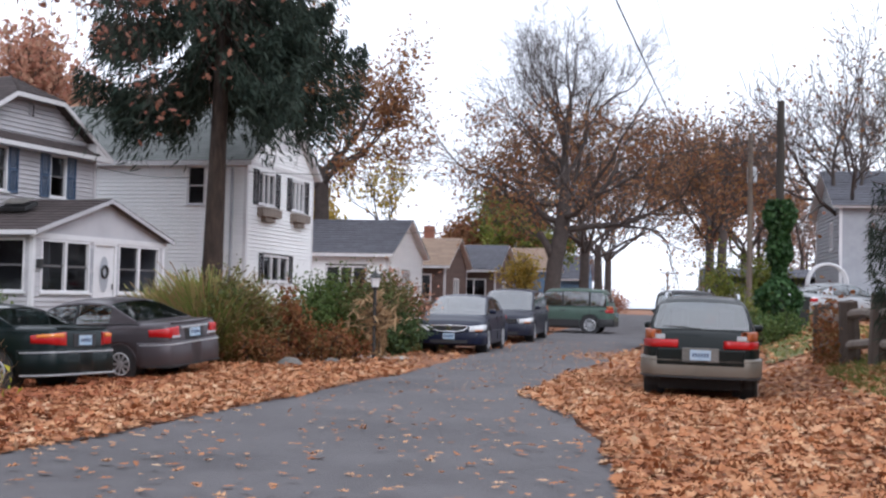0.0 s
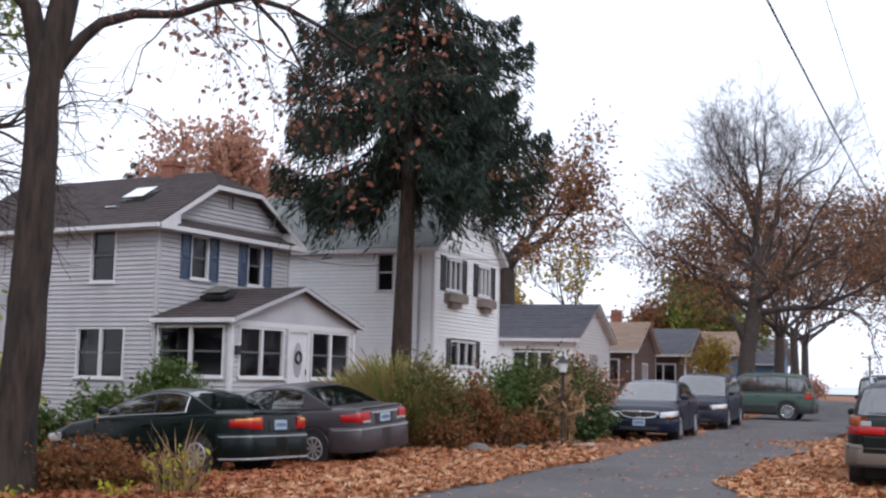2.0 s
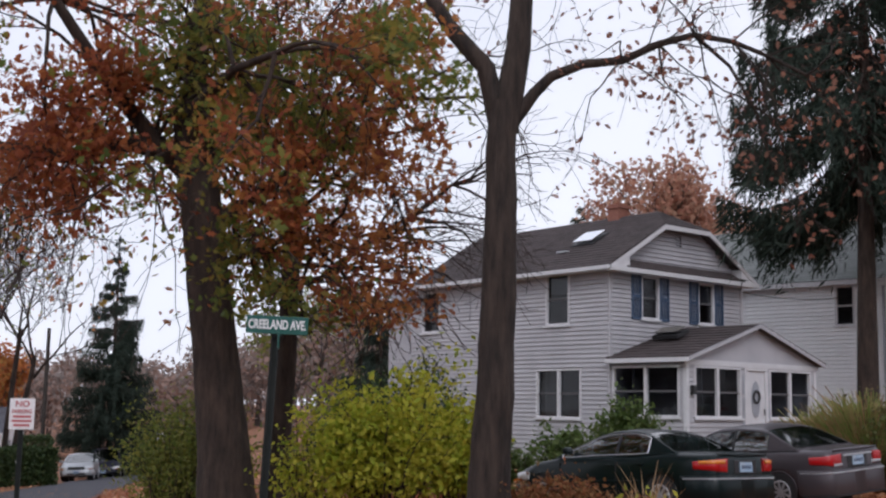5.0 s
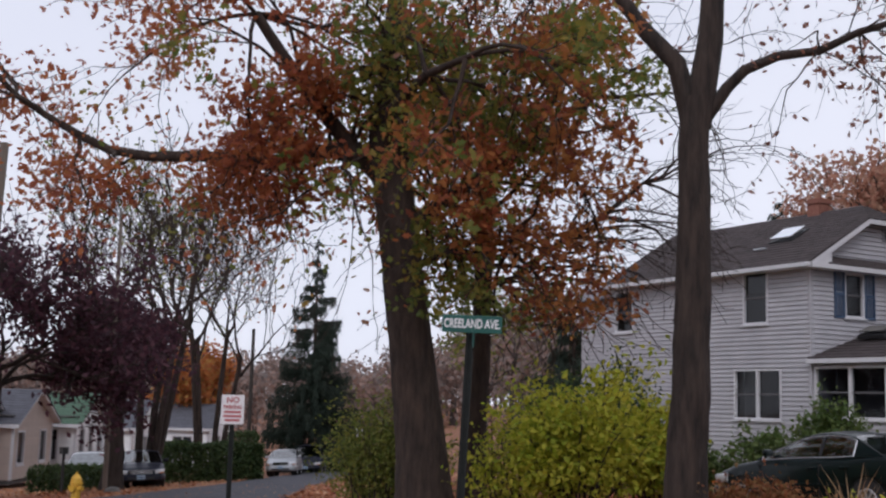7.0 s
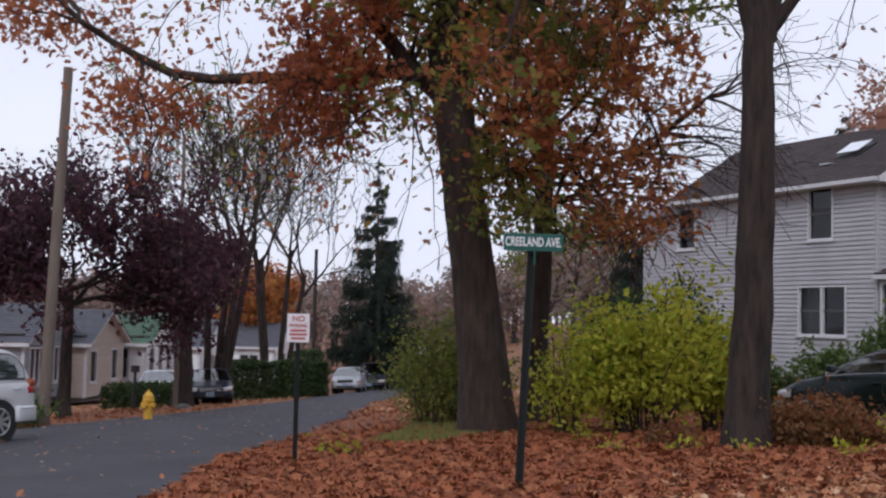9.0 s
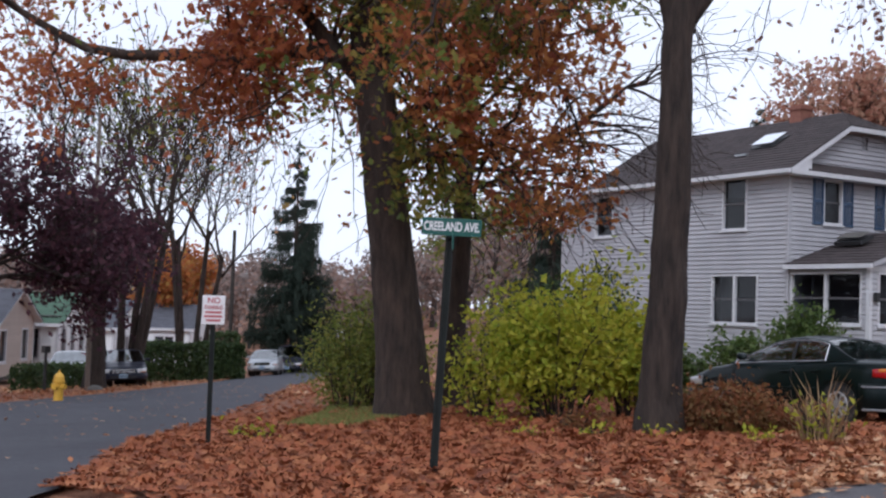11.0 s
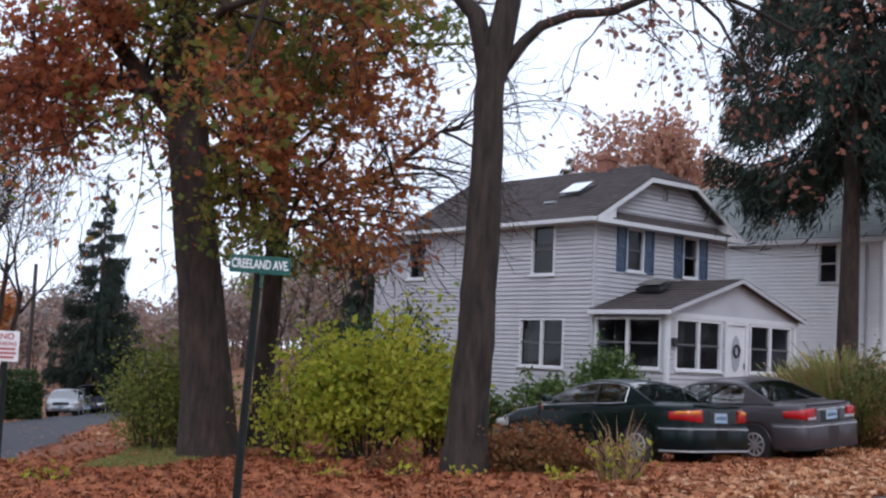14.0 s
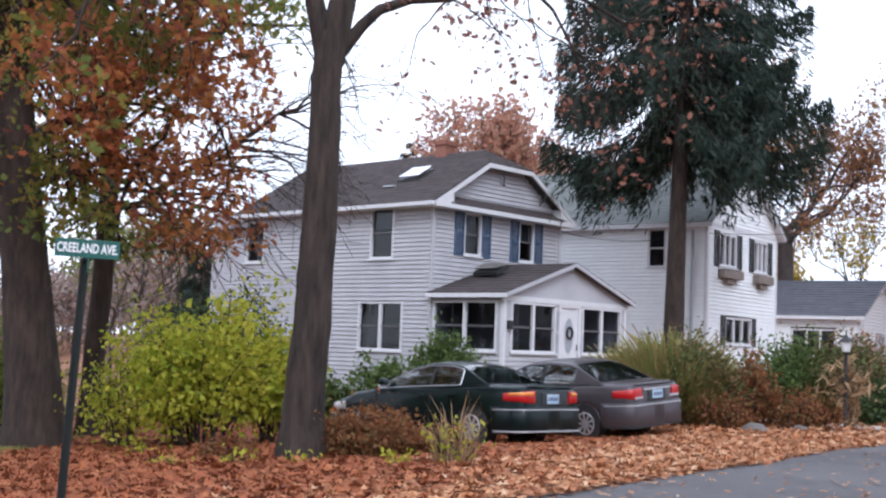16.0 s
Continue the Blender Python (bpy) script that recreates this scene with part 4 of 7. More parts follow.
M_tyre = mat("tyre_rubber", (0.018, 0.018, 0.018), (0.03, 0.03, 0.028), 0.85, 20, 5, 0.3)
M_rim = mat("alloy_rim", (0.50, 0.51, 0.53), (0.60, 0.61, 0.62), 0.35, 10, metal=0.7)
M_carglass = glassmat("car_glass", (0.32, 0.38, 0.39), 0.28)
M_plastic = mat("black_plastic", (0.02, 0.02, 0.022), (0.03, 0.03, 0.032), 0.55, 20)
M_seat = mat("car_seat_cloth", (0.05, 0.05, 0.055), (0.08, 0.08, 0.085), 0.9, 20)
M_chrome = mat("chrome", (0.70, 0.70, 0.71), (0.78, 0.78, 0.79), 0.15, 5, metal=1.0)
M_red = mat("tail_light_red", (0.36, 0.004, 0.006), (0.44, 0.006, 0.008), 0.3, 12, coat=0.2)
M_amber = mat("tail_light_amber", (0.62, 0.18, 0.02), (0.70, 0.24, 0.03), 0.2, 12, coat=0.6)
M_amber_dim = mat("dull_amber_lens", (0.30, 0.06, 0.012), (0.36, 0.09, 0.018), 0.3, 12, coat=0.3)
M_lamp = mat("headlight_lens", (0.66, 0.68, 0.70), (0.80, 0.81, 0.82), 0.12, 8, coat=0.8)
M_plate = mat("licence_plate", (0.26, 0.40, 0.55), (0.42, 0.50, 0.58), 0.5, 8)
M_platebar = mat("plate_marks", (0.05, 0.07, 0.14), None, 0.6)


P_green = paint("paint_dark_green", (0.0016, 0.008, 0.0085))
P_grey = paint("paint_grey", (0.085, 0.073, 0.080), 0.35, 0.35)
P_navy = paint("paint_navy", (0.005, 0.008, 0.026))
P_navy2 = paint("paint_dark_slate", (0.018, 0.02, 0.035))
P_wagon = paint("paint_forest_green", (0.005, 0.008, 0.0075))
P_gold = paint("cladding_gold", (0.20, 0.175, 0.145), 0.3, 0.45)
P_suv = paint("paint_sage_green", (0.075, 0.115, 0.095))
P_silver = paint("paint_silver", (0.50, 0.52, 0.54), 0.6)
P_white = paint("paint_white", (0.70, 0.70, 0.72), 0.0)
P_black = paint("paint_black", (0.012, 0.012, 0.014))



def smoothline(pts, y):
    for (y0, z0), (y1, z1) in zip(pts, pts[1:]):
        if y0 <= y <= y1:
            t = (y - y0) / (y1 - y0)
            t = t * t * (3 - 2 * t) * 0.6 + t * 0.4
            return z0 + (z1 - z0) * t
    return pts[0][1] if y < pts[0][0] else pts[-1][1]


def loft(rows, closed):
    """Quads between rows of points."""
    k = len(rows[0])
    F = []
    for i in range(len(rows) - 1):
        for j in range(k if closed else k - 1):
            j2 = (j + 1) % k
            F.append((i * k + j, (i + 1) * k + j, (i + 1) * k + j2, i * k + j2))
    return [p for r in rows for p in r], F


def car(name, m, label, L, W, H, colour, belt, cab, wr=0.31, clear=0.235, wb=0.59, rear='sedan', lower=None, tumble=0.74, group="", rack=False, grille='bar', pillars=2, rim=None, far=False, axles=None, frame_trim=None):
    """A car built along local y, nose to +y. belt: (y, z) of boot, shoulder and bonnet; cab: y of rear base, rear roof, front roof, front base."""
    c = thing(name, m, label, "car", group)
    hw = W / 2
    ya, yb = axles or (-L * wb / 2, L * wb / 2)
    arch = wr + 0.06

    def plan(y):
        e = min(1.0, max(0.0, (L / 2 - abs(y)) / 0.62))
        return hw * (0.76 + 0.24 * math.sqrt(max(0.0, 1 - (1 - e) ** 2)))

    # lower body, lofted along its length
    ys = {round(-L / 2 + L * i / 46, 3) for i in range(47)}
    for q in (0.012, 0.03, 0.06, 0.10, 0.15):
        ys |= {round(L / 2 - q, 3), round(q - L / 2, 3)}
    for yc in (ya, yb):
        ys |= {round(yc + arch * math.cos(math.pi * i / 14), 3) for i in range(15)}
    rows = []
    for y in sorted(ys):
        tip = 1 - min(1, (L / 2 - abs(y)) / 0.12)
        k = plan(y)
        zt = smoothline(belt, y) - 0.05 * tip ** 2
        zb = clear + 0.10 * (1 - min(1, (L / 2 - abs(y)) / 0.35)) ** 2
        for yc in (ya, yb):
            if abs(y - yc) < arch:
                zb = max(zb, wr + math.sqrt(arch * arch - (y - yc) ** 2))
        zb = min(zb, zt - 0.14)
        half = [(0, zt + 0.025), (k * 0.45, zt + 0.022), (k * 0.74, zt + 0.008), (k * 0.88, zt - 0.012), (k * 0.945, zt - 0.045), (k * 0.975, zt - 0.10),
                (k * 0.992, zt - 0.20), (k, zt - 0.30), (k, zt - 0.40), (k * 0.985, clear + 0.13), (k * 0.965, clear + 0.03), (k * 0.94, clear), (k * 0.5, clear), (0, clear)]
        n = len(half)
        half = [(x, max(z, zb + 0.004 * (n - i))) for i, (x, z) in enumerate(half)]
        rows.append([(x, y, z) for x, z in half] + [(-x, y, z) for x, z in half[-2:0:-1]])
    V, F = loft(rows, True)
    kk, nn = len(rows[0]), len(rows)
    F += [tuple(range(kk)), tuple((nn - 1) * kk + j for j in range(kk - 1, -1, -1))]
    body = part("body", MB().add(V, F), colour, c, smooth=True)
    if lower:
        for y0, y1 in ((-L / 2 + 0.30, ya - arch - 0.01), (ya + arch + 0.01, yb - arch - 0.01), (yb + arch + 0.01, L / 2 - 0.30)):
            for s in (-1, 1):
                part("cladding", MB().box(s * (hw - 0.06), y0, clear, s * (hw + 0.008), y1, clear + 0.30), lower, body, bevel=0.03)
    for s in (-1, 1):
        for yc in (ya, yb):
            part("arch_lip", MB().tube([(s * (hw - 0.012), yc + arch * math.cos(q), wr + arch * math.sin(q)) for q in [math.pi * i / 16 for i in range(17)]], [0.016] * 17, 5), lower or colour, body, smooth=True)
            part("wheel_well", MB().lathe([(arch - 0.004, -0.19), (arch - 0.004, 0.10)], 24, (s * (hw - 0.20), yc, wr), 'x'), M_plastic, body)

    # cabin, one smooth shell cut into roof, pillars and glass
    y0, y1, y2, y3 = cab
    zb0, zb3 = smoothline(belt, y0) + 0.005, smoothline(belt, y3) + 0.005
    poly = [(y0, zb0), (y1, H - 0.045), ((y1 + y2) / 2, H + 0.004), (y2, H - 0.035), (y3, zb3)]

    def line(y):
        return np.interp(y, [p[0] for p in poly], [p[1] for p in poly])

    def top(y):
        w = min(0.16, y - y0, y3 - y)
        return float(sum(line(y + w * d / 4) for d in range(-4, 5)) / 9)
    wt_ = hw * tumble
    zmid = smoothline(belt, (y1 + y2) / 2)
    if rear == 'sedan':
        back = y1 - 0.10
        posts = [(back, back)] + [(v - 0.03, v + 0.03) for v in (y1 + (y2 - y1) * 0.58,)] + [(y3 - 0.16, y3)]
    else:
        back = y0 + 0.16
        posts = [(back, back)] + [(v - 0.035, v + 0.035) for v in (y1 + (y2 - y1) * 0.26, y1 + (y2 - y1) * 0.72)] + [(y3 - 0.16, y3)]
    spans = [(posts[i][1], posts[i + 1][0]) for i in range(len(posts) - 1)]
    r0, r1 = y0 + 0.05, y1 - 0.02
    f0, f1 = y2 + 0.03, y3 - 0.05
    st = sorted({round(v, 3) for v in [y0 + (y3 - y0) * i / 40 for i in range(41)] + [v for sp_ in spans for v in sp_] + [r0, r1, f0, f1]})
    lev = [0.0, 0.07, 0.3, 0.6, 0.92, 1.0]
    crown = [0.985, 0.955, 0.90, 0.8, 0.6, 0.3, 0.0]
    rows = []
    for y in st:
        zb, T_ = smoothline(belt, y) - 0.012, top(y)
        T_ = max(T_, zb + 0.012)
        f = min(1.0, max(0.0, (T_ - zb) / (H - zmid)))
        wbase = min(plan(y), hw) * 0.935
        we = wbase + (wt_ - wbase) * f
        ze = zb + (T_ - zb) * 0.88
        half = [(wbase + (we - wbase) * q ** 1.3, zb + (ze - zb) * q) for q in lev] + [(we * u, ze + (T_ - ze) * (1 - u ** 3.5)) for u in crown]
        rows.append([(x, y, z) for x, z in half] + [(-x, y, z) for x, z in half[-2::-1]])
    V, F = loft(rows, False)
    k = len(rows[0])
    bins = {"shell": []}
    for f_ in F:
        i, j = f_[0] // k, f_[0] % k
        j = min(j, k - 2 - j)
        ym = (st[i] + st[i + 1]) / 2
        key = "shell"
        side = 'l' if f_[0] % k < k / 2 else 'r'
        if 1 <= j <= 3:
            for n_, (a_, b_) in enumerate(spans):
                if a_ < ym < b_:
                    key = ("side_window", n_, side)
        elif j >= 7:
            if r0 < ym < r1:
                key = ("rear_window", 0, '')
            elif f0 < ym < f1:
                key = ("windscreen", 0, '')
        bins.setdefault(key, []).append(f_)

    def pick(fs):
        ids = sorted({v for f_ in fs for v in f_})
        ix = {v: i for i, v in enumerate(ids)}
        return MB().add([V[v] for v in ids], [tuple(ix[v] for v in f_) for f_ in fs])
    for key, fs in bins.items():
        if key == "shell":
            part("roof", pick(fs), colour, body, smooth=True)
        else:
            gl = part(key[0], pick(fs), M_carglass, body, smooth=True)
            gl.visible_shadow = False
    idx = {y: i for i, y in enumerate(st)}
    for s in (0, 1):
        at_ = lambda i, j: Vector(rows[i][j if s == 0 else k - 1 - j]) + Vector(((0.006 if s == 0 else -0.006), 0, 0))
        i0, i1 = idx[round(spans[0][0], 3)], idx[round(spans[-1][1], 3)]
        loop_ = [at_(i, 1) for i in range(i0, i1 + 1)] + [at_(i, 4) for i in range(i1, i0 - 1, -1)]
        loop_.append(loop_[0])
        part("window_trim", MB().tube(loop_, [0.008] * len(loop_), 4), frame_trim or M_plastic, body)
        for a_, b_ in zip(spans, spans[1:]):
            i0, i1 = idx[round(a_[1], 3)], idx[round(b_[0], 3)]
            q = [at_(i0, j) for j in range(1, 5)] + [at_(i1, j) for j in range(4, 0, -1)]
            part("door_pillar", MB().add(q, [(0, 1, 6, 7), (1, 2, 5, 6), (2, 3, 4, 5)]), M_plastic, body)
    part("cabin_floor", MB().box(-hw * 0.80, y0 + 0.25, zmid - 0.06, hw * 0.80, y3 - 0.35, zmid + 0.035), M_seat, body)
    if not far:
        for x, y in ((-0.36, y2 - 0.35), (0.36, y2 - 0.35), (-0.36, y1 + 0.40), (0.36, y1 + 0.40)):
            part("seat", MB().box(x - 0.22, y - 0.46, zmid - 0.1, x + 0.22, y - 0.34, 1.12).box(x - 0.12, y - 0.46, 1.1, x + 0.12, y - 0.37, H - 0.22), M_seat, body, bevel=0.03)

    for s in (-1, 1):
        for yc in (ya, yb):
            w = part("wheel", MB().lathe([(wr * 0.62, -0.10), (wr * 0.93, -0.10), (wr, -0.06), (wr, 0.06), (wr * 0.93, 0.10), (wr * 0.62, 0.10)], 28, (s * (hw - 0.115), yc, wr), 'x'), M_tyre, c, "worn black tyre on an alloy wheel", smooth=False)
            ring = [(yc + wr * 0.66 * math.cos(q * math.pi / 12), wr + wr * 0.66 * math.sin(q * math.pi / 12)) for q in range(25)]
            part("rim", MB().tube([(s * (hw - 0.012), a_, b_) for a_, b_ in ring], [0.016] * 25, 6), rim or M_rim, w)
            part("hub", MB().lathe([(wr * 0.15, -0.012), (wr * 0.15, 0.012)], 12, (s * (hw - 0.012), yc, wr), 'x'), rim or M_rim, w)
            part("brake_disc", MB().lathe([(wr * 0.60, -0.01), (wr * 0.60, 0.01)], 20, (s * (hw - 0.06), yc, wr), 'x'), M_plastic, w)
            sp = MB()
            nspk = 9
            for q in range(nspk):
                an = 2 * math.pi * q / nspk
                ca, sa = math.cos(an), math.sin(an)
                a0, a1 = wr * 0.08, wr * 0.65
                tx, ty = -sa * wr * 0.075, ca * wr * 0.075
                x_ = s * (hw - 0.008)
                sp.add([(x_, yc + ca * a0 + tx, wr + sa * a0 + ty), (x_, yc + ca * a0 - tx, wr + sa * a0 - ty), (x_, yc + ca * a1 - tx, wr + sa * a1 - ty), (x_, yc + ca * a1 + tx, wr + sa * a1 + ty),
                        (x_ - s * 0.03, yc + ca * a0 + tx, wr + sa * a0 + ty), (x_ - s * 0.03, yc + ca * a0 - tx, wr + sa * a0 - ty), (x_ - s * 0.03, yc + ca * a1 - tx, wr + sa * a1 - ty), (x_ - s * 0.03, yc + ca * a1 + tx, wr + sa * a1 + ty)],
                       [(0, 1, 2, 3), (4, 5, 1, 0), (6, 7, 3, 2), (5, 6, 2, 1), (7, 4, 0, 3)])
            part("spoke_star", sp, rim or M_rim, w)
    part("underbody", MB().box(-hw * 0.72, -L / 2 + 0.62, min(0.19, clear - 0.02), hw * 0.72, L / 2 - 0.6, clear + 0.02), M_plastic, c, bevel=0.03)
    zh = smoothline(belt, L / 2 - 0.12)
    zt = smoothline(belt, -L / 2 + 0.12)

    def wrap(end, s, x0, depth, z0, z1, out=0.012, lift=0.0, taper=0.0):
        """A skin over one corner of the car: from x0 on the end face round to the flank; end is -1 for the tail, 1 for the nose."""
        qs = [0.0, 0.012, 0.03, 0.06, 0.10, 0.15, 0.22, 0.3, 0.42, 0.6, 0.8]
        qs = [q for q in qs if q < depth] + [depth]
        ln = [(x0 * hw + (plan(end * L / 2) - x0 * hw) * t, end * (L / 2 + out)) for t in (0, 0.33, 0.66)]
        ln += [(plan(end * (L / 2 - q)) + out * min(1, 0.25 + q / 0.06), end * (L / 2 - q + out * max(0, 1 - q / 0.06))) for q in qs]
        w_ = MB()
        nl = len(ln)
        vv = []
        for i, (x, y) in enumerate(ln):
            f = i / (nl - 1)
            lo, hi = z0 + taper * f * 0.5, z1 - taper * f * 0.25 + lift * f
            d = min(0.02, (hi - lo) * 0.2)
            xi, yi = max(0.0, x - 0.08), y - end * 0.06
            vv += [(s * (x - 0.010), y - end * 0.008, lo), (s * x, y, lo + d), (s * x, y, hi - d), (s * (x - 0.012), y - end * 0.010, hi), (s * xi, yi, hi), (s * xi, yi, lo)]
        ff = []
        for i in range(nl - 1):
            for q in range(6):
                a, b = i * 6 + q, i * 6 + (q + 1) % 6
                f_ = (a, b, b + 6, a + 6)
                ff.append(f_ if s * end > 0 else f_[::-1])
        e_ = tuple(range(6))
        ff += [e_[::-1], tuple(6 * (nl - 1) + v for v in e_)]
        return w_.add(vv, ff)

    for s in (-1, 1):
        hl = part("headlight", wrap(1, s, 0.60, 0.46, zh - 0.18, zh - 0.04, 0.012, 0.07, 0.09), M_lamp, c, "clear headlight", smooth=True)
        part("indicator", wrap(1, s, 0.90, 0.20, zh - 0.16, zh - 0.13, 0.018), M_amber, hl)
        part("mirror", MB().box(s * (hw * 0.95), y3 - 0.46, zb3 + 0.05, s * (hw + 0.15), y3 - 0.34, zb3 + 0.17), colour, c, bevel=0.045)
        for q in range(2):
            yy = y1 + (y2 - y1) * (0.05 + 0.66 * q)
            part("door_handle", MB().box(s * (hw * 0.985), yy - 0.09, smoothline(belt, yy) - 0.17, s * (hw + 0.02), yy + 0.09, smoothline(belt, yy) - 0.135), M_plastic if lower else colour, c, bevel=0.01)
        part("rub_strip", MB().box(s * (hw * 0.99), ya + arch + 0.06, 0.50, s * (hw + 0.012), yb - arch - 0.06, 0.545), lower or colour, c, bevel=0.01)
        for yy in (spans[0][1] + 0.02, y3 - 0.14):
            part("door_gap", MB().box(s * (hw * 0.97), yy - 0.005, clear + 0.12, s * (hw + 0.003), yy + 0.005, smoothline(belt, yy) - 0.10), M_plastic, c)
    yr = -L / 2
    if rear == 'sedan':
        bz = zt - 0.33
        for s in (-1, 1):
            tl = part("tail_light", wrap(-1, s, 0.52, 0.34, zt - 0.28, zt - 0.07, 0.012, -0.02, 0.10), M_red, c, "red tail light", smooth=True)
            if colour is P_green:
                part("indicator", wrap(-1, s, 0.58, 0.24, zt - 0.155, zt - 0.085, 0.019, -0.02), M_amber, tl, smooth=True)
            else:
                part("reverse_lamp", wrap(-1, s, 0.50, 0.0, zt - 0.27, zt - 0.22, 0.016), M_galv, tl)
        if colour is P_grey:
            part("trim_band", MB().box(-hw * 0.46, yr - 0.03, zt - 0.115, hw * 0.46, yr + 0.01, zt - 0.085), M_galv, c, "silver trim bar over the plate")
        pz, pyy = zt - 0.20, yr - 0.006
        part("boot_seam", MB().box(-hw * 0.50, yr - 0.004, zt - 0.325, hw * 0.50, yr, zt - 0.312), M_plastic, c)
        part("boot_lip", MB().tube([(x * hw, yr + 0.05 - 0.05 * (1 - abs(x)), zt - 0.012) for x in (-0.7, -0.35, 0, 0.35, 0.7)], [0.016] * 5, 6), colour, c, smooth=True)
    else:
        bz = clear + 0.33
        for s in (-1, 1):
            tl = part("tail_light", wrap(-1, s, 0.40 if lower is P_gold else 0.62, 0.26, zt - 0.23, zt - 0.11, 0.014), M_red, c, "red tail light", smooth=True)
            part("indicator", wrap(-1, s, 0.84, 0.20, zt - 0.11, zt + 0.02, 0.014, 0.02), M_amber_dim, tl, "amber indicator over the red lamp", smooth=True)
            part("reverse_lamp", MB().box(s * hw * 0.60, yr - 0.012, zt - 0.108, s * hw * 0.80, yr + 0.02, zt - 0.035), M_galv, tl, bevel=0.008)
        part("tailgate_panel", MB().box(-hw * 0.74, yr - 0.05, bz - 0.12, hw * 0.74, yr + 0.02, zt - 0.235), colour, c, "dark lower tailgate set into the bumper", bevel=0.025)
        part("wiper", MB().tube([(0.02, yr + 0.02, zt + 0.05), (-0.25, yr + 0.03, zt + 0.075), (-0.55, yr + 0.05, zt + 0.085)], [0.014, 0.012, 0.008], 5), M_plastic, c)
        pz, pyy = zt - 0.33, yr - 0.056
    for s in (-1, 1):
        part("rear_bumper", wrap(-1, s, 0.0, 0.56, clear + 0.05, bz, 0.042), lower or colour, c, smooth=True)
        part("bumper_strip", wrap(-1, s, 0.0, 0.5, bz - 0.055, bz - 0.03, 0.050), lower or (M_galv if colour in (P_green, P_grey) else colour), c)
        part("front_bumper", wrap(1, s, 0.0, 0.55, clear + 0.04, zh - 0.21, 0.036), colour, c, smooth=True)
        part("lower_lip", wrap(-1, s, 0.0, 0.5, clear + 0.02, clear + 0.05, 0.046), M_galv if colour is P_green else M_plastic, c)
    part("plate_recess", MB().box(-0.27, pyy - 0.006, pz - 0.105, 0.27, pyy + 0.03, pz + 0.105), M_plastic if not lower else M_stone if lower is P_gold else colour, c, bevel=0.01)
    for y_, z_, e in ((pyy - 0.008, pz, -1), (L / 2 + 0.042, zh - 0.30, 1)):
        pl = part("licence_plate", MB().box(-0.152, y_, z_ - 0.076, 0.152, y_ + e * 0.014, z_ + 0.076), M_plate, c)
        for q in range(6):
            part("mark", MB().box(-0.115 + q * 0.042, y_ + e * 0.014, z_ - 0.028, -0.09 + q * 0.042, y_ + e * 0.017, z_ + 0.028), M_platebar, pl)
    gr = part("grille", MB().box(-hw * 0.50, L / 2 - 0.04, zh - 0.19, hw * 0.50, L / 2 + 0.012, zh - 0.03), M_plastic, c, bevel=0.02)
    if grille == 'v':
        part("grille_bar", MB().tube([(-hw * 0.56, L / 2 + 0.01, zh - 0.04), (-hw * 0.42, L / 2 + 0.03, zh - 0.15), (-hw * 0.2, L / 2 + 0.036, zh - 0.18), (hw * 0.2, L / 2 + 0.036, zh - 0.18), (hw * 0.42, L / 2 + 0.03, zh - 0.15), (hw * 0.56, L / 2 + 0.01, zh - 0.04)], [0.024] * 6, 6), M_chrome, gr)
        part("grille_bar", MB().tube([(-hw * 0.56, L / 2 + 0.01, zh - 0.035), (0, L / 2 + 0.02, zh - 0.02), (hw * 0.56, L / 2 + 0.01, zh - 0.035)], [0.014] * 3, 6), M_chrome, gr)
        part("badge", MB().lathe([(0.07, 0), (0.07, 0.02)], 14, (0, L / 2 + 0.02, zh - 0.10), 'y'), M_chrome, gr)
    else:
        for q in range(4):
            part("grille_bar", MB().box(-hw * 0.48, L / 2 + 0.010, zh - 0.175 + q * 0.04, hw * 0.48, L / 2 + 0.024, zh - 0.16 + q * 0.04), M_chrome, gr)
    part("lower_grille", MB().box(-hw * 0.55, L / 2 + 0.0, clear + 0.07, hw * 0.55, L / 2 + 0.040, clear + 0.15), M_plastic, c)
    if rack:
        for s in (-1, 1):
            part("rack_rail", MB().tube([(s * wt_ * 0.90, y1 + 0.15, H - 0.06), (s * wt_ * 0.90, y1 + 0.3, H + 0.015), (s * wt_ * 0.90, y2 - 0.3, H + 0.02), (s * wt_ * 0.90, y2 - 0.1, H - 0.05)], [0.02] * 4, 6), M_galv, c)
    return c


def car_at(x, y, yaw, dz=0.05):
    """A pose on the ground, tilted as the ground is under the wheels."""
    a = radians(yaw)
    f, r = Vector((-math.sin(a), math.cos(a))), Vector((math.cos(a), math.sin(a)))
    hf, hb = g(x + f.x * 1.3, y + f.y * 1.3), g(x - f.x * 1.3, y - f.y * 1.3)
    hr, hl = g(x + r.x * 0.75, y + r.y * 0.75), g(x - r.x * 0.75, y - r.y * 0.75)
    return pose(x, y, (hf + hb + hr + hl) / 4 + dz, math.degrees(math.atan2(hf - hb, 2.6)), math.degrees(math.atan2(hl - hr, 1.5)), yaw)


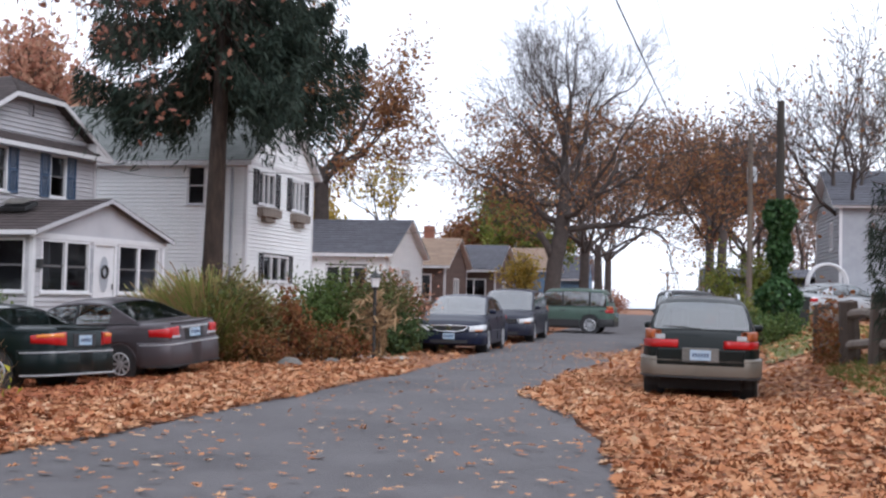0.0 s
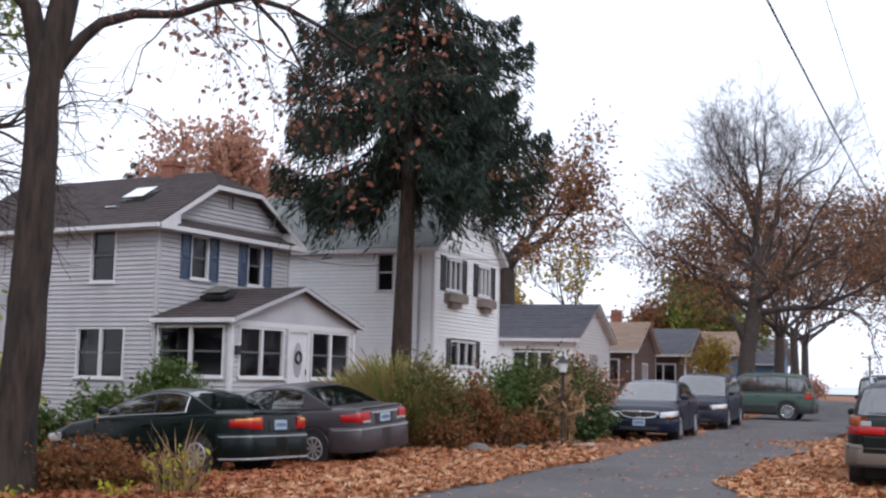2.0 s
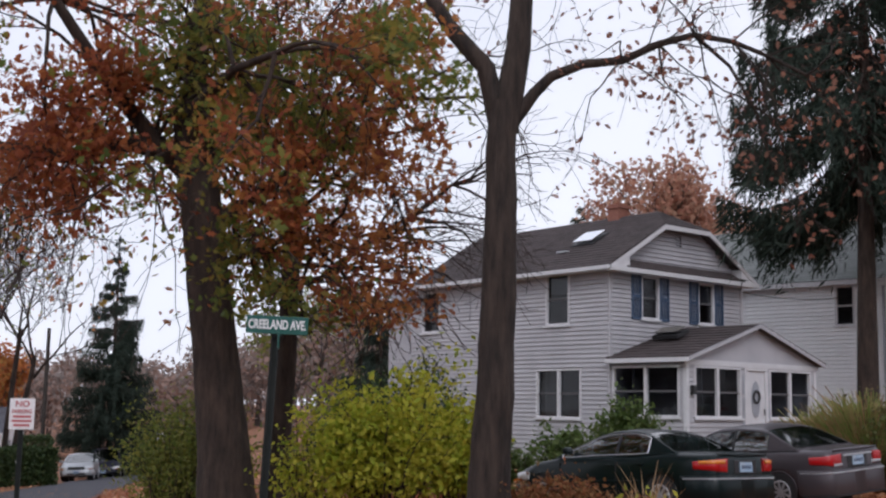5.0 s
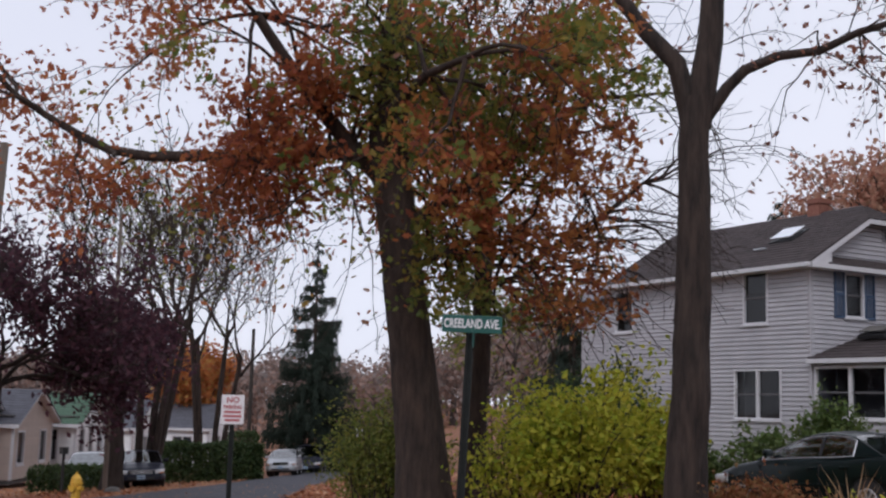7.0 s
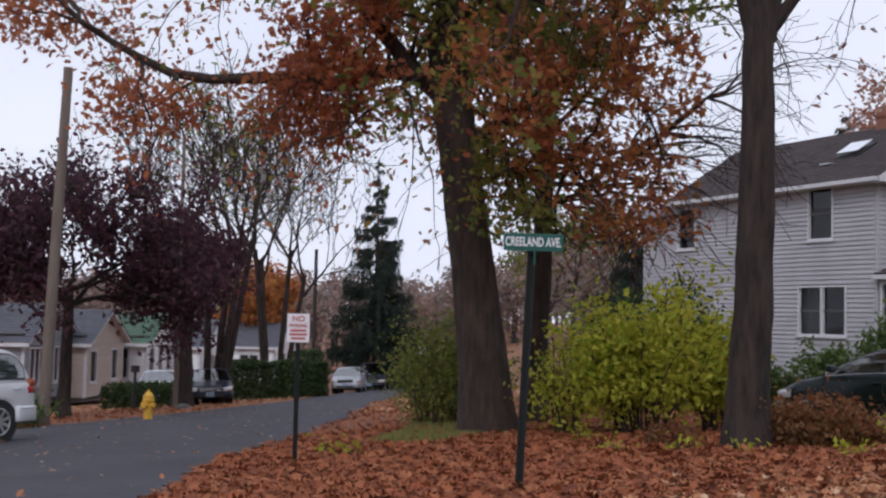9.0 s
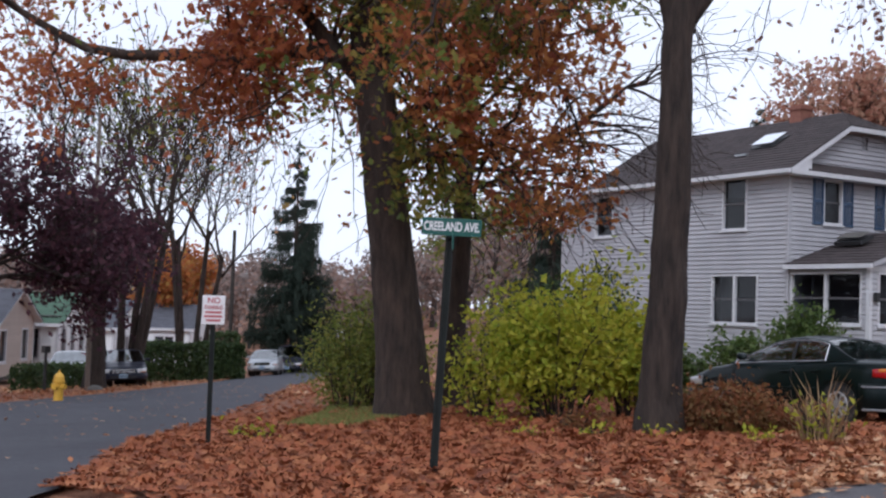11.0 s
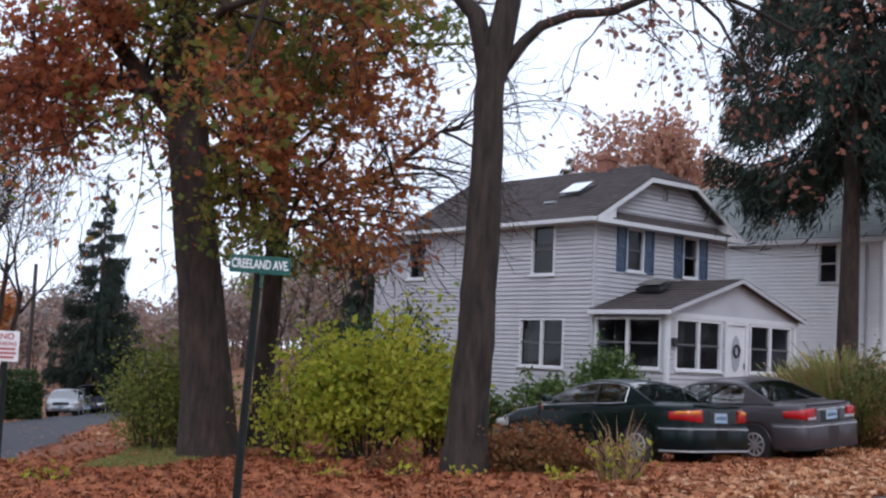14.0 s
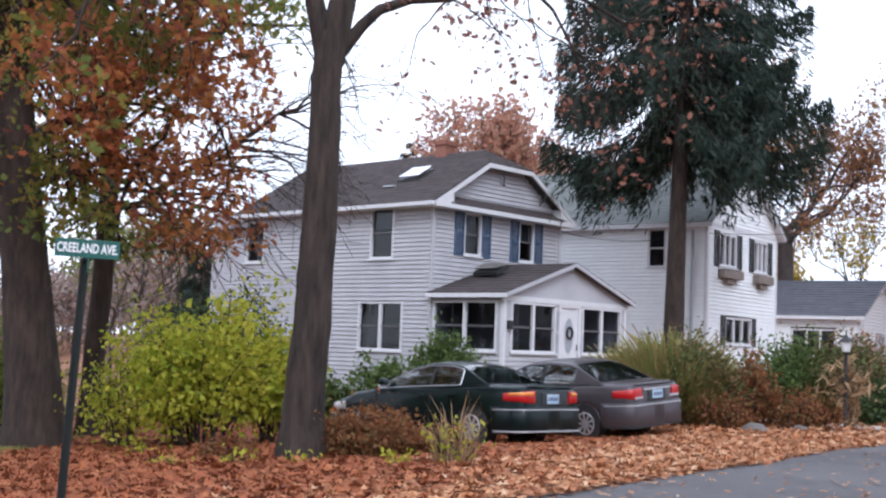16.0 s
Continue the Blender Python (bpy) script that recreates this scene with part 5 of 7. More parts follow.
SEDAN = [(-2.3, 0.86), (-2.15, 0.95), (-1.25, 0.98), (-0.6, 0.94), (1.0, 0.92), (1.5, 0.86), (1.95, 0.74), (2.15, 0.66), (2.3, 0.56)]
car("green_sedan", car_at(-7.64, 19.42, 70, 0.09), "dark green four-door sedan parked on fallen leaves", 4.45, 1.70, 1.385, P_green, SEDAN, (-1.52, -0.86, 0.12, 1.12), wr=0.29, clear=0.20, axles=(-1.22, 1.40), frame_trim=M_galv)
car("grey_sedan", car_at(-6.45, 22.25, 67, 0.07), "dark grey four-door sedan parked on fallen leaves", 4.44, 1.715, 1.43, P_grey,
    [(-2.3, 0.90), (-2.15, 0.99), (-1.25, 1.0), (-0.6, 0.96), (1.0, 0.94), (1.5, 0.88), (1.95, 0.76), (2.3, 0.56)], (-1.62, -0.90, 0.25, 1.35), wr=0.29, clear=0.20, axles=(-1.25, 1.37))
car("station_wagon", car_at(4.36, 20.3, -12.8, 0.03), "dark green station wagon with gold lower cladding parked on leaves", 4.72, 1.745, 1.66, P_wagon,
    [(-2.36, 1.06), (-2.2, 1.11), (-1.0, 1.07), (1.0, 1.02), (1.75, 0.92), (2.2, 0.80), (2.36, 0.68)], (-2.26, -1.80, 0.35, 1.25), 0.34, 0.40, rear='wagon', tumble=0.70, lower=P_gold, rack=True, pillars=3, axles=(-1.28, 1.37))
car("navy_sedan", car_at(0.52, 32.85, 169.2, 0.07), "navy blue four-door sedan parked nose to the viewer", 4.57, 1.79, 1.50, P_navy,
    [(-2.3, 0.94), (-2.15, 1.04), (-1.25, 1.05), (0.9, 1.0), (1.5, 0.93), (2.0, 0.80), (2.2, 0.70), (2.3, 0.60)], (-1.85, -0.95, 0.35, 1.5), wr=0.32, clear=0.165, grille='v', axles=(-1.32, 1.36))
car("minivan", car_at(2.33, 41.38, 168.3, 0.08), "dark slate blue minivan parked behind the navy sedan", 5.1, 1.95, 1.73, P_navy2,
    [(-2.55, 1.02), (-2.4, 1.08), (-1.0, 1.07), (1.1, 1.05), (1.9, 0.98), (2.35, 0.84), (2.55, 0.68)], (-2.45, -2.1, 0.55, 1.75), 0.33, 0.17, rear='wagon', tumble=0.78, pillars=3, axles=(-1.48, 1.6))
car("boxy_suv", car_at(4.7, 48.2, 74), "sage green boxy sport utility car standing across the street", 4.3, 1.82, 1.79, P_suv,
    [(-2.15, 1.02), (-2.0, 1.06), (1.0, 1.05), (1.6, 1.0), (2.0, 0.92), (2.15, 0.8)], (-2.05, -1.85, 0.5, 1.2), 0.34, 0.25, rear='wagon', tumble=0.86, lower=M_plastic, pillars=3)
car("dark_suv", car_at(7.3, 36.2, -13), "dark sport utility car parked ahead of the wagon", 4.6, 1.85, 1.80, P_black,
    [(-2.3, 1.02), (-2.15, 1.08), (1.0, 1.05), (1.7, 1.0), (2.15, 0.9), (2.3, 0.8)], (-2.15, -1.8, 0.5, 1.3), 0.35, 0.26, rear='wagon', tumble=0.82, pillars=3, rack=True)
car("silver_sedan", car_at(15.3, 46.5, -62), "silver sedan standing in a driveway", 4.5, 1.75, 1.45, P_silver, SEDAN, (-1.75, -0.95, 0.3, 1.25), far=True)
car("white_pickup", car_at(-20.85, 8.72, 195), "white sport utility truck parked across the side road", 4.7, 1.8, 1.75, P_white,
    [(-2.35, 1.05), (-2.2, 1.1), (1.0, 1.05), (1.7, 1.0), (2.2, 0.95), (2.35, 0.8)], (-2.2, -1.9, 0.4, 1.1), 0.36, 0.3, rear='wagon', pillars=3, far=True)
car("white_hatchback", car_at(-49.3, 45.0, 222), "pale car parked down the side road", 4.1, 1.66, 1.42, P_silver, SEDAN, (-1.9, -1.2, 0.3, 1.25), far=True)
car("grey_pickup", car_at(-53.2, 50.5, 222), "dark grey car parked down the side road", 4.6, 1.85, 1.7, P_navy2, SEDAN, (-1.9, -1.2, 0.3, 1.25), far=True)
car("far_dark_car", car_at(-57.2, 56.2, 222), "dark car far down the side road", 4.6, 1.85, 1.7, P_black, SEDAN, (-1.9, -1.2, 0.3, 1.25), far=True)
car("cottage_sedan", car_at(-39.3, 28.4, 235), "dark sedan parked by the green-roofed cottage", 4.4, 1.75, 1.42, P_navy2, SEDAN, (-1.75, -0.95, 0.3, 1.25), far=True)
car("pale_sedan", car_at(-43.8, 29.0, 235), "pale silver sedan parked before the cottages", 4.4, 1.75, 1.42, P_silver, SEDAN, (-1.75, -0.95, 0.3, 1.25), far=True)

# ---------- trees and shrubs ----------
class Tree:
    """Trunk and limbs as tapered tubes, with the twig ends kept for the leaves."""

    def __init__(self, seed):
        self.rng = random.Random(seed)
        self.nrng = np.random.default_rng(seed)
        self.mb = MB()
        self.tips = []

    def limb(self, pts, r0, r1, n=8):
        k = len(pts)
        self.mb.tube(pts, [r0 + (r1 - r0) * (i / (k - 1)) ** 0.85 for i in range(k)], n, cap=False)

    def branch(self, p, d, length, r, depth, up=0.12, spread=0.75, kids=3, wander=0.22, droop=0.0, thin=0.012):
        rg = self.rng
        p, d = Vector(p), Vector(d).normalized()
        k = 5 if depth > 1 else 4
        pts = [p.copy()]
        dirs = []
        for i in range(k):
            d = (d + Vector((rg.gauss(0, wander), rg.gauss(0, wander), rg.gauss(0, wander) + up - droop * i / k))).normalized()
            p = p + d * (length / k)
            pts.append(p.copy())
            dirs.append(d.copy())
        self.mb.tube(pts, [max(thin, r * (1 - 0.62 * i / k)) for i in range(k + 1)], 7 if depth > 2 else (5 if depth > 1 else 3), cap=False)
        if depth <= 1:
            self.tips += [(q, dirs[-1]) for q in pts[1:]]
        if depth == 0:
            return
        for c in range(kids):
            t = 0.30 + 0.70 * (c + rg.random() * 0.8) / kids
            i = min(k - 1, int(t * k))
            q = pts[i].lerp(pts[i + 1], t * k - i if t * k - i < 1 else 1)
            ax = Vector((rg.gauss(0, 1), rg.gauss(0, 1), rg.gauss(0, 1)))
            ax = (ax - dirs[i] * ax.dot(dirs[i])).normalized()
            nd = (dirs[i] + ax * spread * rg.uniform(0.7, 1.3)).normalized()
            self.branch(q, nd, length * rg.uniform(0.50, 0.74), r * (1 - 0.62 * t) * 0.62, depth - 1, up, spread, kids, wander, droop, thin)
        self.branch(pts[-1], dirs[-1], length * 0.6, r * 0.38, depth - 1, up, spread, max(2, kids - 1), wander, droop, thin)

    def leaf_points(self, per_tip, radius, keep=1.0, zmin=-1e9, zmax=1e9):
        out = []
        for q, d in self.tips:
            if self.rng.random() > keep or not (zmin < q.z < zmax):
                continue
            c = np.array(q)
            out.append(c + self.nrng.normal(size=(per_tip, 3)) * radius)
        return np.concatenate(out) if out else np.zeros((0, 3))

    def finish(self, name, at, label, bark, crowns, category="tree", group="", scale=1.0, lobed=False):
        t = thing(name, Matrix.Translation(at) @ Matrix.Scale(scale, 4) if scale != 1.0 else Matrix.Translation(at), label, category, group)
        part("trunk", self.mb, bark, t, smooth=True)
        for nm, pts, size, m, lab in crowns:
            if len(pts):
                part(nm, lobed_leaves(pts, size, self.nrng) if lobed else leaf_quads(pts, size, self.nrng, 0.0, 0.62, 0.3), m, t, lab)
        return t


def flare(h, r, lean=(0, 0), n=9, seed=0):
    rg = random.Random(seed)
    pts, rad = [], []
    for i in range(n):
        t = i / (n - 1)
        pts.append((lean[0] * t + rg.gauss(0, 0.02), lean[1] * t + rg.gauss(0, 0.02), h * t - 0.15))
        rad.append(r * (1.0 - 0.28 * t + 0.42 * math.exp(-t * h * 2.2)))
    return pts, rad


def ridged_trunk(mb, pts, radii, seed, n=40, depth=0.020):
    """A trunk with real bark: furrows that run up it and break off, plates between them."""
    pts = [Vector(p) for p in pts]
    ln = [0.0]
    for a, b in zip(pts, pts[1:]):
        ln.append(ln[-1] + (b - a).length)
    m = max(2, int(ln[-1] / 0.07))
    rows = []
    for i in range(m + 1):
        d = ln[-1] * i / m
        c = [np.interp(d, ln, [p[k] for p in pts]) for k in range(3)]
        r = np.interp(d, ln, radii)
        row = []
        for j in range(n):
            an = 2 * math.pi * j / n
            u = Vector((math.cos(an) * r * 13, math.sin(an) * r * 13, d * 2.2 + seed * 7))
            w = 1 - 2 * abs(noise.noise(u))
            big = noise.noise(Vector((math.cos(an) * 1.3, math.sin(an) * 1.3, d * 0.8 + seed)))
            q = r + depth * (w - 0.6) + 0.05 * r * big
            row.append((c[0] + math.cos(an) * q, c[1] + math.sin(an) * q, c[2]))
        rows.append(row)
    V, F = loft(rows, True)
    mb.add(V, [f[::-1] for f in F])


def near_tree_fork():
    """The slim corner tree: fork about six metres up, one long limb drooping to the street."""
    T = Tree(5)
    x, y = -7.69, 14.24
    R = Vector((0.87, 0.5, 0))
    F = Vector((-0.5, 0.87, 0))
    pts, rad = flare(6.0, 0.275, (0.16, 0.09), 10, 3)
    ridged_trunk(T.mb, pts, rad, 1)
    top = Vector(pts[-1])
    up = Vector((0, 0, 1))
    T.limb([top - up * 0.55, top - R * 0.25 + up * 0.5, top - R * 0.70 + up * 1.0, top - R * 1.0 + up * 1.45, top - R * 1.5 + up * 2.6], 0.16, 0.08, 9)
    T.limb([top - up * 0.4, top + R * 0.20 + up * 0.8, top + R * 0.26 + up * 2.0, top + R * 0.3 + up * 4.5], 0.21, 0.12, 10)
    L = [top - up * 0.25 + R * .15, top + R * 0.42 + up * 0.14, top + R * 0.65 + up * 0.38, top + R * 1.08 + up * 0.56, top + R * 1.63 + up * 0.62, top + R * 2.1 + up * 0.80 - F * 0.2,
         top + R * 2.56 + up * 0.90 - F * 0.3, top + R * 3.05 + up * 0.78 - F * 0.4, top + R * 3.5 + up * 0.55 - F * .5, top + R * 4.0 + up * 0.30 - F * .5]
    T.limb(L, 0.095, 0.022, 8)
    T.limb([L[6], top + R * 3.03 + up * 0.47 - F * 0.3, top + R * 3.34 - up * 0.08 - F * 0.3, top + R * 3.7 - up * 0.32 - F * 0.3], 0.035, 0.012, 6)
    T.limb([L[5] - up * 0.05, L[5] + R * 0.05 - up * 0.5, L[5] + R * 0.35 - up * 0.85], 0.018, 0.006, 5)
    for q in L[4:] + [top + R * 3.34 - up * 0.08 - F * 0.3]:
        for _ in range(4):
            T.branch(q, R * T.rng.uniform(-0.4, 1) + F * T.rng.uniform(-1, 1) + up * T.rng.uniform(-0.8, 0.6), 1.2, 0.016, 2, -0.03, 0.8, 2, 0.25, 0.15, 0.004)
    for q, dv in ((top - R * 0.75 + up * 1.5, -R + up * 0.5), (top - R * 1.2 + up * 3.0, -R * 0.3 + up), (top + R * 0.22 + up * 2.0, R + up * 0.4), (top + R * 0.3 + up * 4.5, up),
                  (top + R * 0.3 + up * 4.0, F + R * 0.3 + up * 0.4), (top + R * 0.22 + up * 2.6, -F * 0.8 + R * 0.4 + up * 0.3), (top - R * 1.0 + up * 2.4, F * 0.6 - R * 0.6 + up * 0.3)):
        T.branch(q, dv, 2.6, 0.045, 3, 0.02, 0.8, 3, 0.22, 0.22, 0.005)
    lp = T.leaf_points(3, 0.14, 0.16)
    T.finish("corner_tree", (x, y, g(x, y)), "slim dark-barked tree, forked, with few dry red leaves", M_bark, [("crown", lp, 0.12, M_dryleaf, "sparse dry red-brown leaves")], lobed=True)


near_tree_fork()


def big_oak():
    T = Tree(11)
    x, y = -13.35, 15.7
    Lf = Vector((-0.755, -0.656, 0))
    F = Vector((-0.656, 0.755, 0))
    up = Vector((0, 0, 1))
    pts, rad = [], []
    for i in range(12):
        t = i / 11
        h = 7.0 * t
        c = Lf * (0.92 * t ** 1.1)
        pts.append(c + up * (h - 0.2))
        rad.append(0.42 - 0.09 * t + 0.20 * math.exp(-h * 1.3))
    ridged_trunk(T.mb, pts, rad, 2, 48, 0.026)
    top = pts[-1]
    a = pts[9]
    big = [Lf * 0.5 + up * 5.75, Lf * 1.0 + up * 6.05, Lf * 1.35 + up * 6.22, Lf * 1.85 + up * 6.37, Lf * 2.24 + up * 6.30, Lf * 2.82 + up * 6.08, Lf * 3.4 + up * 6.11, Lf * 4.16 + up * 6.20, Lf * 5.08 + up * 6.16, Lf * 5.81 + up * 6.27, Lf * 6.34 + up * 6.52, Lf * 6.86 + up * 6.80, Lf * 7.5 + up * 7.2, Lf * 8.2 + up * 7.9]
    T.limb(big, 0.19, 0.045, 9)
    l2 = [a + up * 0.2, a + Lf * 0.8 + up * 0.9, a + Lf * 1.7 + up * 2.0, a + Lf * 2.6 + up * 3.3]
    T.limb(l2, 0.19, 0.09, 9)
    l3 = [top - up * 0.3, top + up * 1.2 + F * 0.2, top + up * 3.5 - Lf * 0.2]
    T.limb(l3, 0.27, 0.15, 10)
    l4 = [pts[8], pts[8] - Lf * 0.9 + up * 0.7 - F * 0.2, pts[8] - Lf * 2.2 + up * 1.6 - F * 0.3, pts[8] - Lf * 3.4 + up * 2.6]
    T.limb(l4, 0.15, 0.06, 8)
    l5 = [pts[10], pts[10] - F * 1.0 + up * 0.7, pts[10] - F * 2.2 + up * 1.0 - Lf * 0.6, pts[10] - F * 3.2 + up * 1.0 - Lf * 1.2]
    T.limb(l5, 0.13, 0.05, 8)
    l6 = [pts[7], pts[7] - Lf * 0.7 + up * 0.3 - F * .3, pts[7] - Lf * 1.8 + up * 0.35 - F * .6]
    T.limb(l6, 0.08, 0.03, 7)
    for line, ln, n in ((big[5:], 1.5, 1), (l2[1:], 2.6, 6), (l3, 2.8, 4), (l4[1:], 2.2, 4), (l5[1:], 1.9, 3), (l6[1:], 1.5, 3), (big[2:6], 1.1, 1)):
        for q in line:
            for _ in range(n):
                dv = Vector((T.rng.gauss(0, 1), T.rng.gauss(0, 1), T.rng.gauss(0.15, 0.6)))
                T.branch(q, dv, ln, 0.045, 2, 0.0, 0.8, 3, 0.22, 0.25, 0.007)
    C = np.array([q for q, _ in T.tips])
    lp = T.leaf_points(12, 0.20, 0.50)
    u = lp[:, 0] * 0.755 + lp[:, 1] * 0.656
    ok = (lp[:, 2] > 3.3) & (u < 3.6) & ((u > -4.5) | (T.nrng.random(len(lp)) < 0.85))
    ok &= ~((np.hypot(lp[:, 0], lp[:, 1]) < 0.9) & (lp[:, 2] < 5.6))
    ok &= ~((u < -0.4) & (lp[:, 2] < 5.3) & (T.nrng.random(len(lp)) < 0.75))
    ok &= ~((u > 1.0) & (lp[:, 2] < 5.6) & (T.nrng.random(len(lp)) < 0.5))
    lp, u = lp[ok], u[ok]
    # clumps of green about the trunk, orange and russet outward
    wave = np.sin(lp[:, 0] * 1.5 + 0.8) + np.sin(lp[:, 1] * 1.3 + lp[:, 2] * 1.1) + np.sin(lp[:, 2] * 1.7 + 2.0) * 0.7 + T.nrng.normal(0, 0.35, len(lp))
    green = wave - np.abs(u + 0.2) * 0.40 > -0.45
    russet = ~green & ((u < -1.2) | ((wave < -0.9) & (u < 1.0)))
    orange = ~green & ~russet
    T.finish("oak_tree", (x, y, g(x, y)), "large oak with thick brown trunk and orange-green autumn leaves", M_bark2, [("crown", lp[green], 0.17, M_oakgreen, "green and olive leaves"), ("crown", lp[orange], 0.17, M_oakleaf, "orange and yellow leaves"), ("crown", lp[russet], 0.16, M_oakrusset, "russet leaves")], lobed=True)


big_oak()


def second_oak():
    T = Tree(21)
    x, y = -14.7, 18.6
    Lf = Vector((-0.78, -0.62, 0))
    up = Vector((0, 0, 1))
    pts, rad = flare(8.0, 0.22, (0.1, 0.1), 9, 7)
    T.mb.tube(pts, rad, 10, cap=False)
    top = Vector(pts[-1])
    R = -Lf
    l1 = [Vector((0, 0, 4.2)), R * 0.35 + up * 4.5, R * 0.7 + up * 4.6, R * 1.8 + up * 5.5, R * 2.45 + up * 5.9, R * 3.3 + up * 6.6]
    T.limb(l1, 0.09, 0.03, 7)
    for q in l1[1:]:
        for _ in range(4):
            T.branch(q, R + up * T.rng.uniform(-0.4, 0.6) + Vector((T.rng.gauss(0, .5), T.rng.gauss(0, .5), 0)), 2.0, 0.035, 2, 0.0, 0.8, 3, 0.2, 0.15, 0.007)
    for q in [Vector(p) for p in pts[5:]] + [top]:
        for _ in range(4):
            T.branch(q, Vector((T.rng.gauss(0, 1), T.rng.gauss(0, 1), 0.4)), 2.8, 0.055, 2, 0.05, 0.8, 3, 0.22, 0.1, 0.008)
    lp = T.leaf_points(7, 0.22, 0.22)
    lp = lp[(lp[:, 2] > 3.5) & (lp[:, 0] * 0.78 + lp[:, 1] * 0.62 < 2.6)]
    T.finish("slender_oak", (x, y, g(x, y)), "slender oak with russet leaves behind the large oak", M_bark2, [("crown", lp, 0.16, M_oakleaf, "russet and orange leaves")], lobed=True)


second_oak()


def spruce(name, x, y, h, r, low, seed, label, trunk=0.28, layers=26, dens=1.0, size=0.34, lean=(0, 0), gaps=0.0, droop=0.55, taper=0.5, hang=0.44, blade=0.05):
    """A spruce: whorls of boughs that sag, hung with short needle sprays."""
    rg = np.random.default_rng(seed)
    rr = random.Random(seed)
    mb = MB()
    mb.tube([(lean[0] * t, lean[1] * t, h * t - 0.1) for t in (0, .2, .4, .6, .8, 1)], [trunk * (1.15 - 1.05 * t) for t in (0, .2, .4, .6, .8, 1)], 10, cap=False)
    P = []
    D = []
    for i in range(layers):
        t = i / layers
        z = low + (h - low) * (t ** 1.0)
        rad = r * (1 - t) ** taper * (0.75 + 0.25 * min(1, t * 6))
        nb = max(4, int(9 * (1 - t) + 4))
        for b in range(nb):
            if rr.random() < gaps:
                continue
            a = rr.random() * 2 * math.pi
            ln = rad * rr.uniform(0.65, 1.15)
            zz = z + rr.uniform(-0.3, 0.3)
            pts = []
            for k in range(6):
                s = k / 5
                pts.append((lean[0] * zz / h + math.cos(a) * ln * s, lean[1] * zz / h + math.sin(a) * ln * s, zz - droop * ln * 0.5 * math.sin(s * math.pi * 0.62) + 0.12 * ln * s * s))
            mb.tube(pts, [0.045 * (1 - 0.8 * k / 5) * (0.4 + 0.6 * (1 - t)) for k in range(6)], 4, cap=False)
            n = int(ln * 150 * dens)
            s = rg.uniform(0.12, 1.0, n) ** 0.8
            px_ = np.interp(s, np.linspace(0, 1, 6), [q[0] for q in pts])
            py_ = np.interp(s, np.linspace(0, 1, 6), [q[1] for q in pts])
            pz_ = np.interp(s, np.linspace(0, 1, 6), [q[2] for q in pts])
            w = 0.30 * (1.15 - s)
            side = rg.normal(size=n) * w * ln * 0.32
            fall = -np.abs(rg.normal(size=n)) * hang * min(1.0, ln / 2) * (0.4 + 0.6 * s)
            P.append(np.stack([px_ - math.sin(a) * side, py_ + math.cos(a) * side, pz_ + fall], 1))
            D.append(np.stack([math.cos(a) * 0.5 + rg.normal(size=n) * 0.45, math.sin(a) * 0.5 + rg.normal(size=n) * 0.45, -0.75 + rg.normal(size=n) * 0.35], 1))
    P, D = np.concatenate(P), np.concatenate(D)
    D /= np.linalg.norm(D, axis=1)[:, None]
    n = len(P)
    e = rg.normal(size=(n, 3))
    e -= D * (e * D).sum(1)[:, None]
    e /= np.linalg.norm(e, axis=1)[:, None]
    s = size * rg.uniform(0.5, 1.3, n)[:, None]
    V = np.stack([P - D * s * 0.4, P + e * s * blade, P + D * s * 0.6, P - e * s * blade], 1).reshape(-1, 3)
    t = thing(name, Matrix.Translation((x, y, g(x, y))), label, "tree")
    part("trunk", mb, M_bark2, t, smooth=True)
    part("crown", (V, np.arange(4 * n, dtype=np.int32).reshape(n, 4)), M_spruce, t, "dark blue-green hanging needle sprays")
    return t


sp = spruce("norway_spruce", -7.4, 37.15, 20.5, 4.9, 9.3, 3, "tall spruce with bare lower trunk and drooping dark boughs", 0.32, 15, 2.2, 0.40, (0.3, 0.1), 0.52, 1.25, 0.14, hang=0.75, blade=0.07)
rgx = np.random.default_rng(8)
caught = np.stack([rgx.normal(0, 1.1, 420), rgx.normal(-0.6, 1.1, 420), rgx.uniform(9.0, 17, 420)], 1)
part("caught_leaves", leaf_quads(caught, 0.11, rgx), M_dryleaf, sp, "russet leaves caught in the boughs")
spruce("blue_spruce", -54.7, 52.0, 15.0, 3.5, 1.0, 4, "dense conical spruce beside the side road", 0.2, 26, 1.0, 0.42, (0, 0), 0.08, 0.3, 0.85)
spruce("young_spruce", 8.2, 16.6, 6.5, 2.4, 1.3, 6, "spruce with low drooping boughs beside the fence", 0.14, 16, 2.2, 0.20, (0, 0), 0.1, 0.6)
spruce("far_fir", -25.5, 57.0, 12.6, 2.0, 3.0, 9, "slim dark fir behind the grey house", 0.16, 14, 0.8, 0.5, (0, 0), 0.1, 0.2)
spruce("dark_fir", -27.5, 41.0, 6.5, 2.2, 0.8, 12, "dark fir at the back of the garden", 0.16, 14, 1.0, 0.45, (0, 0), 0.1, 0.3)


